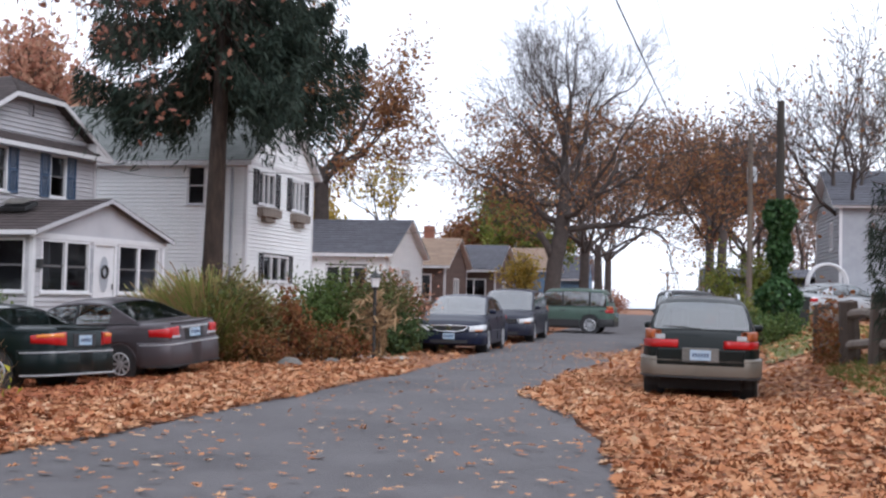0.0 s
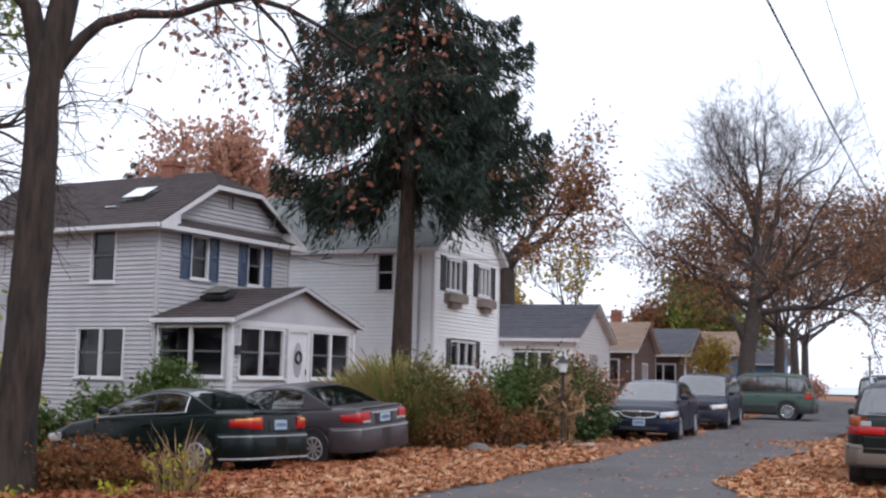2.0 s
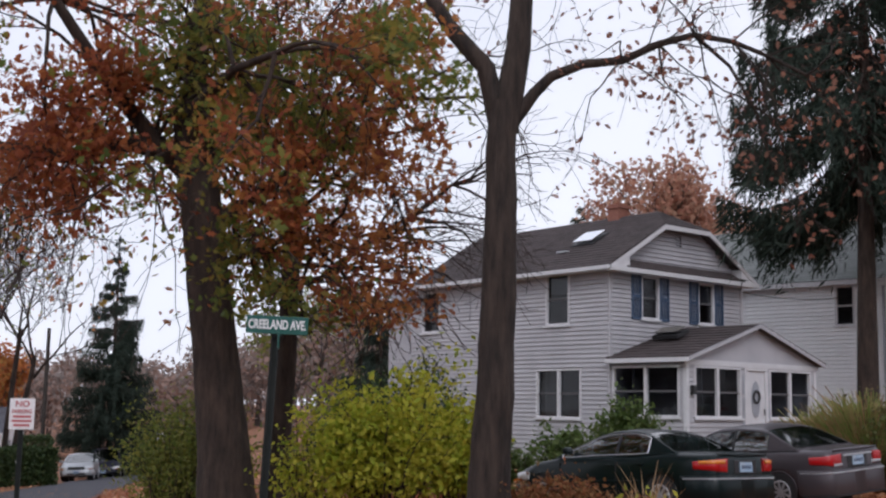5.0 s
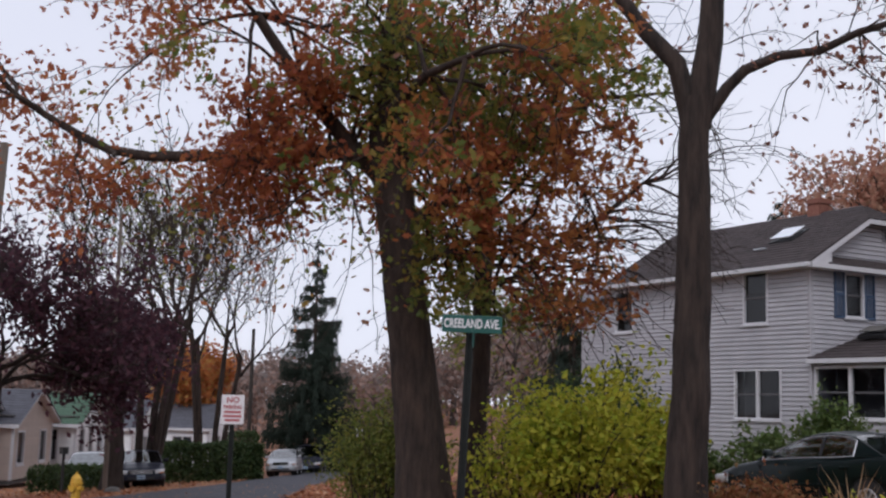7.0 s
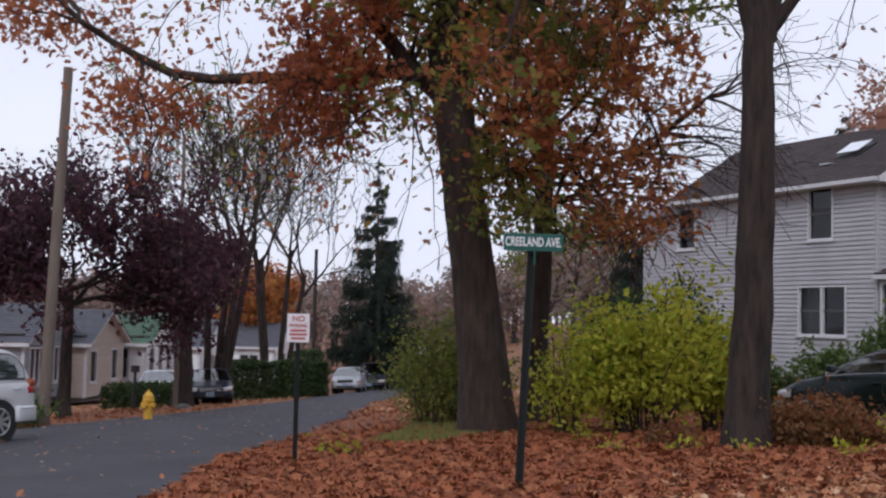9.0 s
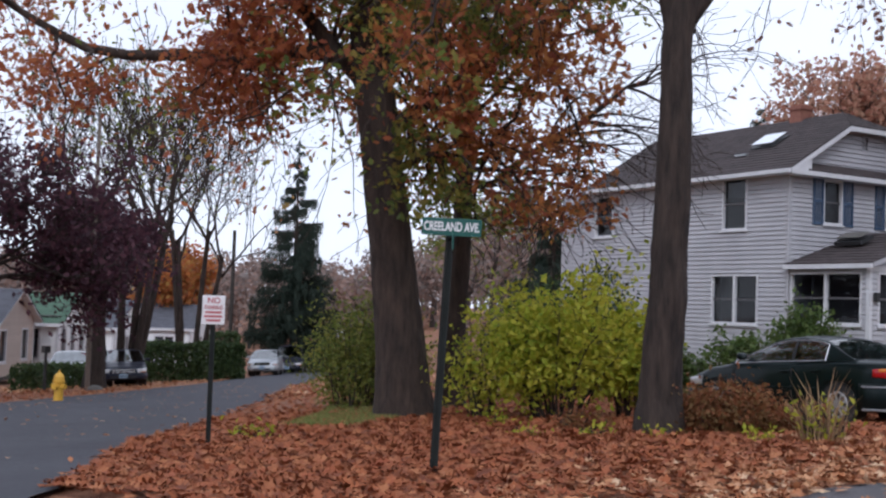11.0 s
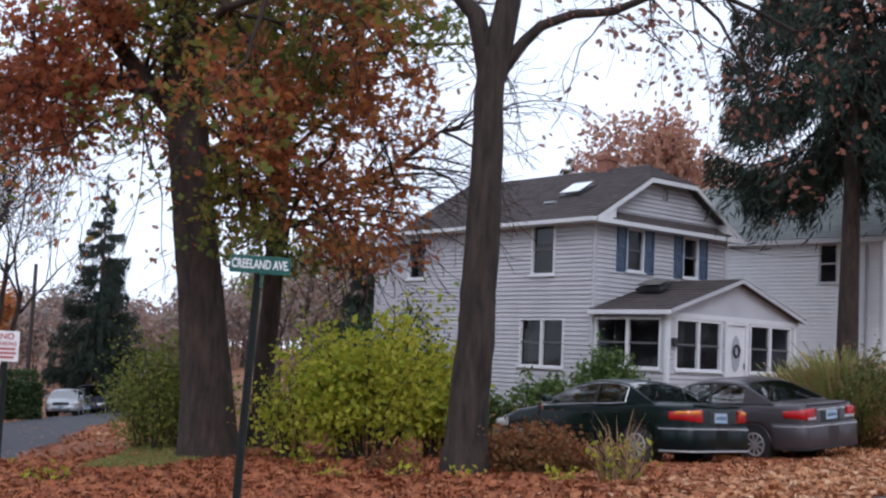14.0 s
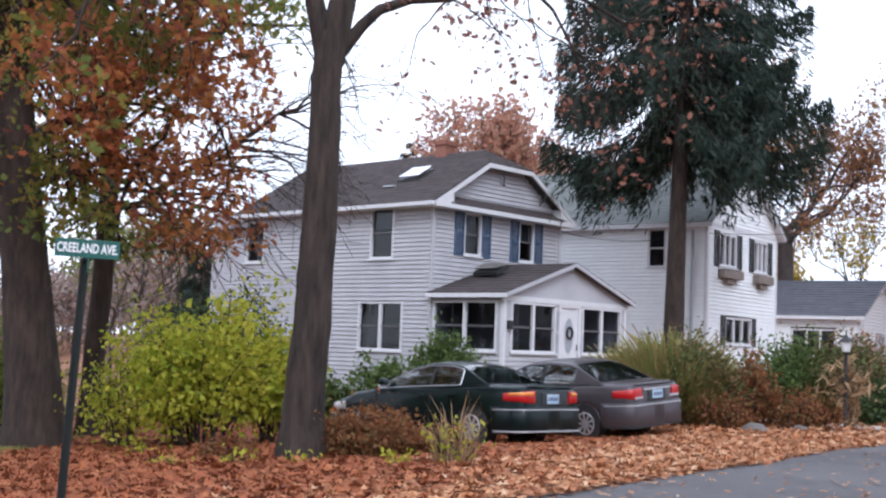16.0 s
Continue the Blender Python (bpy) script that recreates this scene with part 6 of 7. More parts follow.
def far_tree(name, x, y, seed, label, trunk_h, r, ln, depth=4, kids=3, up=0.14, spread=0.7, n_main=5, leafm=None, per=0, lr=0.4, lsize=0.3, keep=1.0, bark=None, thin=0.018, flat=0.55, lean=(0, 0), stems=1, droop=0.0, zmax=1e9, thick=0.42):
    T = Tree(seed)
    for sidx in range(stems):
        off = (T.rng.gauss(0, 0.35), T.rng.gauss(0, 0.35)) if stems > 1 else (0, 0)
        ln_ = (lean[0] + (off[0] * 2.2 if stems > 1 else 0), lean[1] + (off[1] * 2.2 if stems > 1 else 0))
        pts, rad = flare(trunk_h * T.rng.uniform(0.85, 1.15) if stems > 1 else trunk_h, r, ln_, 7, seed + sidx)
        pts = [(p[0] + off[0], p[1] + off[1], p[2]) for p in pts]
        T.mb.tube(pts, rad, 9, cap=False)
        top = Vector(pts[-1])
        for i in range(n_main):
            a = 2 * math.pi * (i + T.rng.random() * 0.7) / n_main
            q = top - Vector((0, 0, trunk_h * 0.18 * T.rng.random()))
            T.branch(q, (math.cos(a) * flat, math.sin(a) * flat, 0.75), ln * T.rng.uniform(0.8, 1.15), r * thick, depth, up, spread, kids, 0.2, droop, thin)
    crowns = []
    if leafm and per:
        crowns = [("crown", T.leaf_points(per, lr, keep, zmax=zmax), lsize, leafm, "")]
    return T.finish(name, (x, y, g(x, y)), label, bark or M_barkfar, crowns)


def street_oak():
    """A wide domed oak: a leaning trunk, heavy low limbs and a fine mesh of bare twigs."""
    T = Tree(34)
    trunk = [(0, 0, -0.2), (-0.1, 0, 1.2), (0.05, 0, 3.0), (0.35, 0, 4.6), (0.5, 0.1, 6.2), (0.45, 0.2, 8.2), (0.7, 0.2, 10.2)]
    T.mb.tube(trunk, [0.54, 0.40, 0.37, 0.36, 0.28, 0.18, 0.10], 12, cap=False)
    T.mb.tube([(0.05, 0, 3.0), (-0.35, -0.1, 3.9), (-0.75, -0.1, 4.5)], [0.22, 0.17, 0.15], 8)
    for i in range(16):
        t = i / 15
        z = 4.4 + 5.6 * t
        a = i * 2.4 + T.rng.uniform(-0.3, 0.3)
        el = -0.02 + 1.25 * t ** 1.3
        k = min(5, 3 + int((z - 4.4) / 1.95))
        q = Vector(trunk[k]).lerp(Vector(trunk[min(6, k + 1)]), ((z - 4.4) / 1.95) % 1.0)
        T.branch(q, (math.cos(a) * math.cos(el), math.sin(a) * math.cos(el), math.sin(el)), (4.7 - 1.7 * t) * T.rng.uniform(0.9, 1.1), 0.18 - 0.09 * t, 4, 0.045, 0.8, 4, 0.22, 0.0, 0.006)
    lp = T.leaf_points(2, 0.25, 0.22, zmax=10.0)
    T.finish("street_oak", (5.0, 56.0, g(5.0, 56.0)), "large almost bare street oak with a wide domed crown", M_barkfar, [("crown", lp, 0.17, M_brownleaf, "few brown leaves on the lower boughs")])


far_tree("yard_oak", -6.7, 61.6, 31, "spreading oak with brown leaves behind the white house", 8.0, 0.48, 4.3, 4, 3, 0.09, 0.8, 6, M_brownleaf, 3, 0.35, 0.24, 0.5, flat=1.0, thin=0.012)
far_tree("red_maple", -20.5, 57.0, 32, "maple thick with faded red leaves", 7.0, 0.3, 3.9, 4, 3, 0.10, 0.75, 6, M_redleaf, 4, 0.45, 0.30, 0.6, flat=0.9)
far_tree("red_maple", -13.5, 62.0, 33, "maple thick with faded red leaves", 6.4, 0.3, 3.5, 4, 3, 0.10, 0.75, 6, M_redleaf, 4, 0.45, 0.30, 0.6, flat=0.9)
street_oak()
far_tree("street_tree", 8.3, 72.0, 35, "street oak still holding brown leaves", 5.0, 0.36, 4.6, 4, 3, 0.10, 0.75, 6, M_brownleaf, 2, 0.4, 0.24, 0.25, flat=1.0, thick=0.34)
far_tree("street_tree", 10.9, 86.0, 36, "street oak still holding brown leaves", 5.5, 0.36, 4.6, 4, 3, 0.10, 0.75, 6, M_brownleaf, 2, 0.4, 0.26, 0.25, flat=1.0, thick=0.34)
far_tree("street_tree", 13.8, 102.0, 37, "bare street oak farther down the street", 5.5, 0.36, 4.6, 4, 3, 0.10, 0.75, 6, M_brownleaf, 1, 0.4, 0.28, 0.25, flat=1.0, thick=0.34)
far_tree("yellow_tree", -11.5, 78.0, 38, "yellow-leaved tree behind the bungalows", 3.5, 0.25, 3.0, 4, 3, 0.10, 0.75, 5, M_yellowleaf, 6, 0.5, 0.40, 1.0)
far_tree("slim_birch", -4.6, 84.0, 39, "slim tree with thinning yellow leaves", 6.0, 0.2, 2.8, 4, 2, 0.2, 0.6, 4, M_yellowleaf, 2, 0.4, 0.28, 0.3)
far_tree("yellow_tree", 1.5, 108.0, 40, "yellow-brown tree behind the bungalows", 2.6, 0.3, 2.7, 4, 3, 0.10, 0.75, 5, M_brownleaf, 3, 0.5, 0.40, 0.7)
far_tree("olive_tree", 6.0, 104.0, 41, "thinning green-brown tree behind the bungalows", 3.8, 0.3, 3.6, 4, 3, 0.10, 0.75, 5, M_yewleaf, 3, 0.5, 0.40, 0.6)
far_tree("young_yellow_tree", 4.1, 62.5, 42, "small yellow-green tree beside the driveway", 1.3, 0.07, 1.3, 3, 3, 0.10, 0.8, 5, M_yellowleaf, 3, 0.25, 0.18, 0.45, thin=0.01)
far_tree("side_oak", 16.6, 49.5, 43, "almost bare oak behind the ivy-clad pole", 5.0, 0.32, 3.8, 4, 3, 0.08, 0.85, 6, M_brownleaf, 1, 0.35, 0.2, 0.08, flat=1.1, thick=0.34, thin=0.012)
far_tree("side_oak", 21.0, 62.0, 44, "bare oak on the far side of the street", 6.0, 0.38, 4.2, 4, 3, 0.08, 0.85, 6, M_brownleaf, 1, 0.35, 0.2, 0.08, flat=1.1, thick=0.34, thin=0.012)
far_tree("side_maple", 18.3, 79.0, 45, "maple with russet leaves at the street's edge", 6.0, 0.38, 4.4, 4, 3, 0.12, 0.75, 6, M_brownleaf, 2, 0.45, 0.24, 0.28, flat=0.9, thick=0.36)
far_tree("side_maple", 14.6, 66.0, 46, "maple with orange-brown leaves beside the pole", 5.5, 0.3, 3.6, 4, 3, 0.12, 0.75, 6, M_brownleaf, 2, 0.45, 0.22, 0.28, flat=0.9, thick=0.36)
far_tree("side_maple", 24.5, 98.0, 47, "russet tree far along the street", 5.0, 0.35, 4.2, 4, 3, 0.12, 0.75, 6, M_brownleaf, 3, 0.45, 0.3, 0.4, flat=0.9)
# across the side road
far_tree("multi_stem_maple", -39.3, 28.3, 51, "tall multi-stemmed maple with thinning yellow-green leaves", 6.5, 0.17, 4.6, 3, 3, 0.12, 0.7, 3, M_yewleaf, 2, 0.4, 0.18, 0.22, stems=5, bark=M_bark2, flat=0.55, thick=0.5)
far_tree("multi_stem_maple", -45.5, 36.5, 58, "tall bare multi-stemmed maple by the hedge", 6.5, 0.15, 4.4, 3, 3, 0.12, 0.7, 3, M_orangeleaf, 1, 0.4, 0.18, 0.2, stems=4, bark=M_bark2, flat=0.55, thick=0.5)
far_tree("purple_plum", -31.3, 17.6, 52, "purple-leaved plum tree over the verge", 3.9, 0.2, 2.5, 4, 3, 0.05, 0.8, 7, M_purpleleaf, 3, 0.30, 0.19, 0.62, flat=1.1, bark=M_bark)
far_tree("purple_plum", -36.5, 25.2, 53, "purple-leaved plum tree with thick trunk", 4.7, 0.36, 1.45, 4, 3, 0.04, 0.8, 6, M_purpleleaf, 3, 0.30, 0.19, 0.62, flat=1.1, bark=M_bark)
far_tree("orange_maple", -68.0, 53.0, 55, "orange-yellow maple behind the cottages", 3.6, 0.25, 2.7, 4, 3, 0.12, 0.7, 5, M_orangeleaf, 3, 0.4, 0.34, 0.7, flat=0.7)
far_tree("flat_crowned_tree", -62.0, 84.0, 56, "flat-crowned tree far down the side road", 7.5, 0.3, 3.4, 4, 3, -0.02, 0.9, 6, M_yewleaf, 2, 0.4, 0.36, 0.6, flat=1.4)
far_tree("flat_crowned_tree", -54.0, 92.0, 57, "flat-crowned tree far down the side road", 7.5, 0.3, 3.4, 4, 3, -0.02, 0.9, 6, M_yewleaf, 2, 0.4, 0.36, 0.6, flat=1.4)
far_tree("garden_maple", -19.5, 33.5 + 6, 59, "russet tree behind the garden shrubs", 2.6, 0.16, 2.3, 4, 3, 0.08, 0.8, 5, M_dryleaf, 3, 0.35, 0.24, 0.6, flat=0.9)


def shrub(name, x, y, rx, ry, h, n, size, leafm, label, seed, stems=14, hollow=0.35, base=0.1, twig=M_bark2, category="shrub", lean=0.25, clump=0.16, aspect=0.5):
    """A shrub: a spray of stems from the base, with leaves in clumps round their ends."""
    rg = np.random.default_rng(seed)
    rr = random.Random(seed)
    mb = MB()
    C = []
    for i in range(stems):
        a = rr.random() * 2 * math.pi
        rad = math.sqrt(rr.random())
        end = Vector((math.cos(a) * rx * rad, math.sin(a) * ry * rad, h * rr.uniform(0.55, 1.0) * math.sqrt(max(0.12, 1 - 0.75 * rad * rad))))
        b = Vector((end.x * lean, end.y * lean, -0.05))
        pts = [b.lerp(end, t) + Vector((rr.gauss(0, 0.04), rr.gauss(0, 0.04), 0.25 * h * math.sin(t * math.pi) * 0.4)) for t in (0, .25, .5, .75, 1)]
        mb.tube(pts, [0.022 * (1 - 0.7 * t) for t in (0, .25, .5, .75, 1)], 4, cap=False)
        for k in range(9):
            t = base + (1 - base) * (k + rr.random()) / 9
            j = min(3, int(t * 4))
            C.append(pts[j].lerp(pts[j + 1], t * 4 - j))
            if t > 0.45:
                q = C[-1] + Vector((rr.gauss(0, 0.22), rr.gauss(0, 0.22), rr.gauss(0.05, 0.15))) * min(1.0, h * 0.6)
                mb.tube([C[-1], q], [0.007, 0.003], 3, cap=False)
                C.append(q)
    C = np.array([tuple(c) for c in C])
    P = C[rg.integers(0, len(C), n)] + rg.normal(size=(n, 3)) * clump * max(0.5, min(rx, h))
    P[:, 2] = np.maximum(P[:, 2], 0.03)
    t = thing(name, Matrix.Translation((x, y, g(x, y))), label, category)
    part("stem_spray", mb, twig, t)
    part("foliage", leaf_quads(P, size, rg, 0.0, aspect, 0.3), leafm, t)
    return t


shrub("yellow_green_shrub", -10.6, 16.2, 1.4, 1.1, 2.85, 8200, 0.115, M_yelgreen, "large yellow-green autumn shrub between the trees", 1, 34, clump=0.13, base=0.27)
shrub("yellow_green_shrub", -9.85, 17.2, 0.85, 0.8, 2.3, 4600, 0.115, M_yelgreen, "yellow-green autumn shrub beside the corner tree", 2, 24, clump=0.13, base=0.25)
shrub("thin_shrub", -11.9, 15.9, 0.75, 0.7, 1.9, 1400, 0.10, M_yelgreen, "thin yellow-green shrub beside the oak", 3, 18)
shrub("olive_hedge", -16.3, 17.6, 1.25, 1.0, 2.5, 8000, 0.09, M_yewleaf, "clipped dense olive-green bush beside the oak", 4, 40, lean=0.5, clump=0.2)
shrub("olive_hedge", -17.2, 19.4, 1.2, 1.0, 2.0, 5000, 0.09, M_yewleaf, "dense olive-green bush beside the side road", 5, 34, lean=0.5, clump=0.2)
shrub("dark_evergreen", -15.5, 24.5, 1.4, 1.2, 3.6, 5000, 0.13, M_hedge, "dark evergreen bush behind the yellow shrub", 6, 30)
shrub("dark_evergreen", -18.5, 27.0, 1.6, 1.4, 3.2, 5000, 0.13, M_hedge, "dark evergreen bush in the back garden", 7, 30)
shrub("rhododendron", -12.4, 26.9, 0.75, 0.65, 1.75, 2600, 0.15, M_bushgreen, "rhododendron beside the house wall", 8, 16)
shrub("rhododendron", -10.7, 26.6, 0.95, 0.7, 2.1, 5200, 0.15, M_bushgreen, "rhododendron beside the glazed porch", 9, 20)
shrub("rhododendron", -14.2, 27.3, 0.8, 0.65, 1.2, 1400, 0.15, M_bushgreen, "low rhododendron beside the house wall", 10, 16)
shrub("foundation_plant", -8.3, 27.6, 0.7, 0.5, 1.1, 900, 0.10, M_rust, "small russet plant before the porch", 11, 12)
shrub("rust_shrub", -6.9, 14.7, 0.80, 0.5, 0.72, 7000, 0.07, M_rust, "low rust-brown mounded shrub beside the corner tree", 12, 26, lean=0.5)
shrub("rust_shrub", -6.2, 15.0, 0.5, 0.4, 0.5, 2600, 0.07, M_rust, "low rust-brown mounded shrub before the green sedan", 13, 18, lean=0.5)
shrub("rust_shrub", -8.6, 13.9, 0.5, 0.4, 0.35, 700, 0.08, M_rust, "low leafy mound beside the corner tree", 14, 14, lean=0.5)
shrub("tall_mixed_shrub", -4.3, 24.4, 0.9, 0.8, 1.95, 6500, 0.10, M_mixshrub, "green and russet shrub beside the grass clump", 15, 26)
shrub("tall_mixed_shrub", -3.5, 25.0, 0.7, 0.7, 1.6, 4500, 0.10, M_rust, "russet shrub in the front garden", 16, 22)
shrub("low_rust_hedge", -2.6, 25.6, 1.0, 0.6, 0.85, 3600, 0.08, M_rust, "low rusty hedge at the garden's edge", 17, 26, lean=0.7)
shrub("low_rust_hedge", -3.9, 24.0, 0.8, 0.6, 0.8, 2600, 0.08, M_rust, "low rusty hedge at the garden's edge", 18, 22, lean=0.7)
shrub("garden_shrub", -3.1, 29.8, 1.2, 1.0, 2.1, 8500, 0.11, M_bushgreen, "green shrub beside the lamp post", 19, 26)
shrub("garden_shrub", -1.9, 30.0, 0.8, 0.8, 1.6, 4500, 0.11, M_bushgreen, "green shrub behind the lamp post", 20, 20)
shrub("red_topped_shrub", -1.7, 29.8, 1.05, 0.9, 2.35, 8500, 0.11, M_mixshrub, "green shrub with reddening top beside the lamp post", 21, 28)
shrub("red_topped_shrub", -1.3, 30.5, 0.8, 0.8, 2.6, 1200, 0.12, M_redleaf, "red-leaved top of a garden shrub", 22, 18, base=0.6)
shrub("dark_shrub", -1.25, 29.0, 0.6, 0.6, 1.2, 3400, 0.11, M_hedge, "dark green shrub beside the lamp post", 23, 18)
shrub("red_burning_bush", 15.5, 118, 2.4, 1.6, 2.4, 2500, 0.3, M_redleaf, "bright red bush at the end of the street", 24, 20)
shrub("street_bush", 8.2, 76, 1.4, 1.2, 1.6, 1500, 0.2, M_hedge, "dark bush beside the street trees", 25, 16)
shrub("drive_bush", 9.0, 33.0, 1.1, 0.9, 1.0, 2600, 0.10, M_bushgreen, "low bush at the foot of the ivy-clad pole", 26, 20, lean=0.5)
shrub("drive_bush", 11.6, 43.0, 1.4, 1.0, 1.3, 2200, 0.13, M_yewleaf, "olive bush beside the driveway", 27, 20, lean=0.5)
shrub("drive_bush", 13.4, 53.0, 2.4, 1.4, 3.6, 3000, 0.2, M_yewleaf, "tall olive bush behind the poles", 28, 24)
shrub("fence_shrub", 8.6, 21.5, 0.7, 0.6, 1.6, 2000, 0.10, M_bushgreen, "round green shrub behind the fence", 29, 18)
def clipped_hedge(p0, p1, wide, h, n, size, leafm, label, seed):
    """A hedge clipped to a block with soft, uneven faces: leaves over its sides and top, twigs inside."""
    rg = np.random.default_rng(seed)
    a, b = np.array(p0), np.array(p1)
    ln = np.linalg.norm(b - a)
    d = (b - a) / ln
    q = np.array([-d[1], d[0]])
    u = rg.uniform(0, ln, n)
    v = rg.uniform(-0.5, 0.5, n) * wide
    w = rg.uniform(0.02, 1, n) * h
    f = rg.integers(0, 5, n)
    v = np.where(f < 2, wide * 0.5 * np.where(f == 0, 1, -1) + rg.normal(0, 0.06, n), v)
    w = np.where(f == 2, h + rg.normal(0, 0.05, n) + 0.06 * np.sin(u * 2.1), w)
    u = np.where(f == 3, np.where(rg.random(n) < 0.5, 0, ln) + rg.normal(0, 0.07, n), u)
    P = np.stack([a[0] + d[0] * u + q[0] * v, a[1] + d[1] * u + q[1] * v], 1)
    P = np.column_stack([P, [g(x, y) + z for (x, y), z in zip(P, w)]]) - np.array([a[0], a[1], g(*a)])
    mb = MB()
    for i in range(int(ln / 0.35)):
        x, y = d * (i + 0.5) * 0.35
        z = g(a[0] + x, a[1] + y) - g(*a)
        mb.tube([(x, y, z - 0.1), (x + rg.normal(0, 0.12), y + rg.normal(0, 0.12), z + h * 0.9)], [0.03, 0.01], 4, cap=False)
    t = thing("side_hedge", Matrix.Translation((a[0], a[1], g(*a))), label, "hedge")
    part("stem_spray", mb, M_bark2, t)
    part("foliage", leaf_quads(P, size, rg, 0.0, 0.6, 0.3), leafm, t)


clipped_hedge((-43.5, 32.4), (-43.5, 37.8), 1.2, 1.7, 11000, 0.16, M_hedge, "long dark hedge clipped to a block across the side road", 70)
clipped_hedge((-48.6, 41.2), (-50.6, 43.2), 1.4, 2.3, 3500, 0.16, M_hedge, "tall dark hedge block beside the spruce", 71)
clipped_hedge((-36.6, 22.4), (-40.8, 27.8), 0.9, 0.85, 4500, 0.13, M_hedge, "low dark hedge before the cottages", 72)
shrub("verge_plant", -27.0, 14.2, 0.8, 0.7, 0.9, 900, 0.14, M_bushgreen, "green plant at the foot of the wooden pole", 90, 14)


def blades(name, x, y, r, h, n, m, label, seed, width=0.012, splay=0.5, category="plant", plume=False):
    rg = np.random.default_rng(seed)
    a = rg.uniform(0, 2 * math.pi, n)
    b = rg.uniform(0, 1, n) ** 0.5 * r * 0.45
    out = rg.uniform(0.1, 1, n) * splay * h
    hh = h * rg.uniform(0.35, 1.05, n) ** 0.8 * (1.08 - 0.5 * b / (r * 0.45))
    V = np.zeros((n, 6, 3))
    for k, t in enumerate((0.0, 0.55, 1.0)):
        cx = np.cos(a) * (b + out * t ** 2)
        cy = np.sin(a) * (b + out * t ** 2)
        cz = hh * (t - 0.18 * t ** 3)
        w = width * (1.0, 0.9, 0.15 if not plume else 1.8)[k]
        pa = a + rg.normal(0, 0.8, n)
        V[:, k * 2] = np.stack([cx - np.sin(pa) * w, cy + np.cos(pa) * w, cz], 1)
        V[:, k * 2 + 1] = np.stack([cx + np.sin(pa) * w, cy - np.cos(pa) * w, cz], 1)
    idx = np.arange(n)[:, None] * 6
    Q = np.concatenate([idx + np.array([[0, 1, 3, 2]]), idx + np.array([[2, 3, 5, 4]])], 0)
    ob = new(name, mesh_of(name, (V.reshape(-1, 3), Q.astype(np.int32)), m))
    ob.matrix_world = Matrix.Translation((x, y, g(x, y)))
    return tagged(ob, label, category)


blades("ornamental_grass", -4.95, 24.9, 1.5, 2.4, 7000, M_reed, "big clump of ornamental grass turning straw and pink", 1, 0.006, 0.45, plume=True)
blades("ornamental_grass", -5.8, 25.3, 1.2, 2.1, 5000, M_reed, "clump of ornamental grass beside the porch", 2, 0.006, 0.45, plume=True)
blades("ornamental_grass", -4.2, 24.5, 0.9, 1.5, 4000, M_reed, "clump of ornamental grass in the front garden", 3, 0.006, 0.45)
blades("weed_clump", -5.35, 13.9, 0.55, 1.25, 90, M_straw, "tall dry weeds before the green sedan", 4, 0.008, 0.30)
shrub("weed_leaves", -5.3, 13.9, 0.35, 0.3, 0.7, 120, 0.10, M_yelgreen, "yellowing leafy weed before the green sedan", 30, 10)
for i, (wx, wy) in enumerate([(-8.1, 13.3), (-8.9, 12.9), (-5.9, 13.5), (-7.3, 13.5), (-12.2, 11.0), (-11.5, 10.6), (-10.6, 14.6)]):
    shrub("small_weed", wx, wy, 0.22, 0.2, 0.22, 70, 0.09, M_yelgreen, "small green weed among the fallen leaves", 100 + i, 6)
blades("corn_stalks", -1.52, 26.9, 0.2, 1.75, 200, M_straw, "dry corn stalks tied to the lamp post", 7, 0.02, 0.12)
shrub("corn_husks", -1.5, 26.8, 0.18, 0.17, 1.8, 700, 0.34, M_straw, "dry hanging corn husks tied to the lamp post", 31, 18, clump=0.07, aspect=0.14)

# ---------- signs, poles, fences and other street things ----------
def text_mesh(body, size, m, parent, mat4, name="lettering", sx=1.0):
    cu = bpy.data.curves.new(name, 'FONT')
    cu.body, cu.size, cu.extrude, cu.offset = body, size, 0.002, size * 0.022
    cu.align_x, cu.align_y = 'CENTER', 'CENTER'
    ob = bpy.data.objects.new(name, cu)
    scene.collection.objects.link(ob)
    dg = bpy.context.evaluated_depsgraph_get()
    me = bpy.data.meshes.new_from_object(ob.evaluated_get(dg))
    bpy.data.objects.remove(ob)
    me.materials.clear()
    me.materials.append(m)
    o = new(name, me)
    o.parent = parent
    o.matrix_basis = mat4 @ Matrix.Diagonal((sx, 1, 1, 1))
    return o


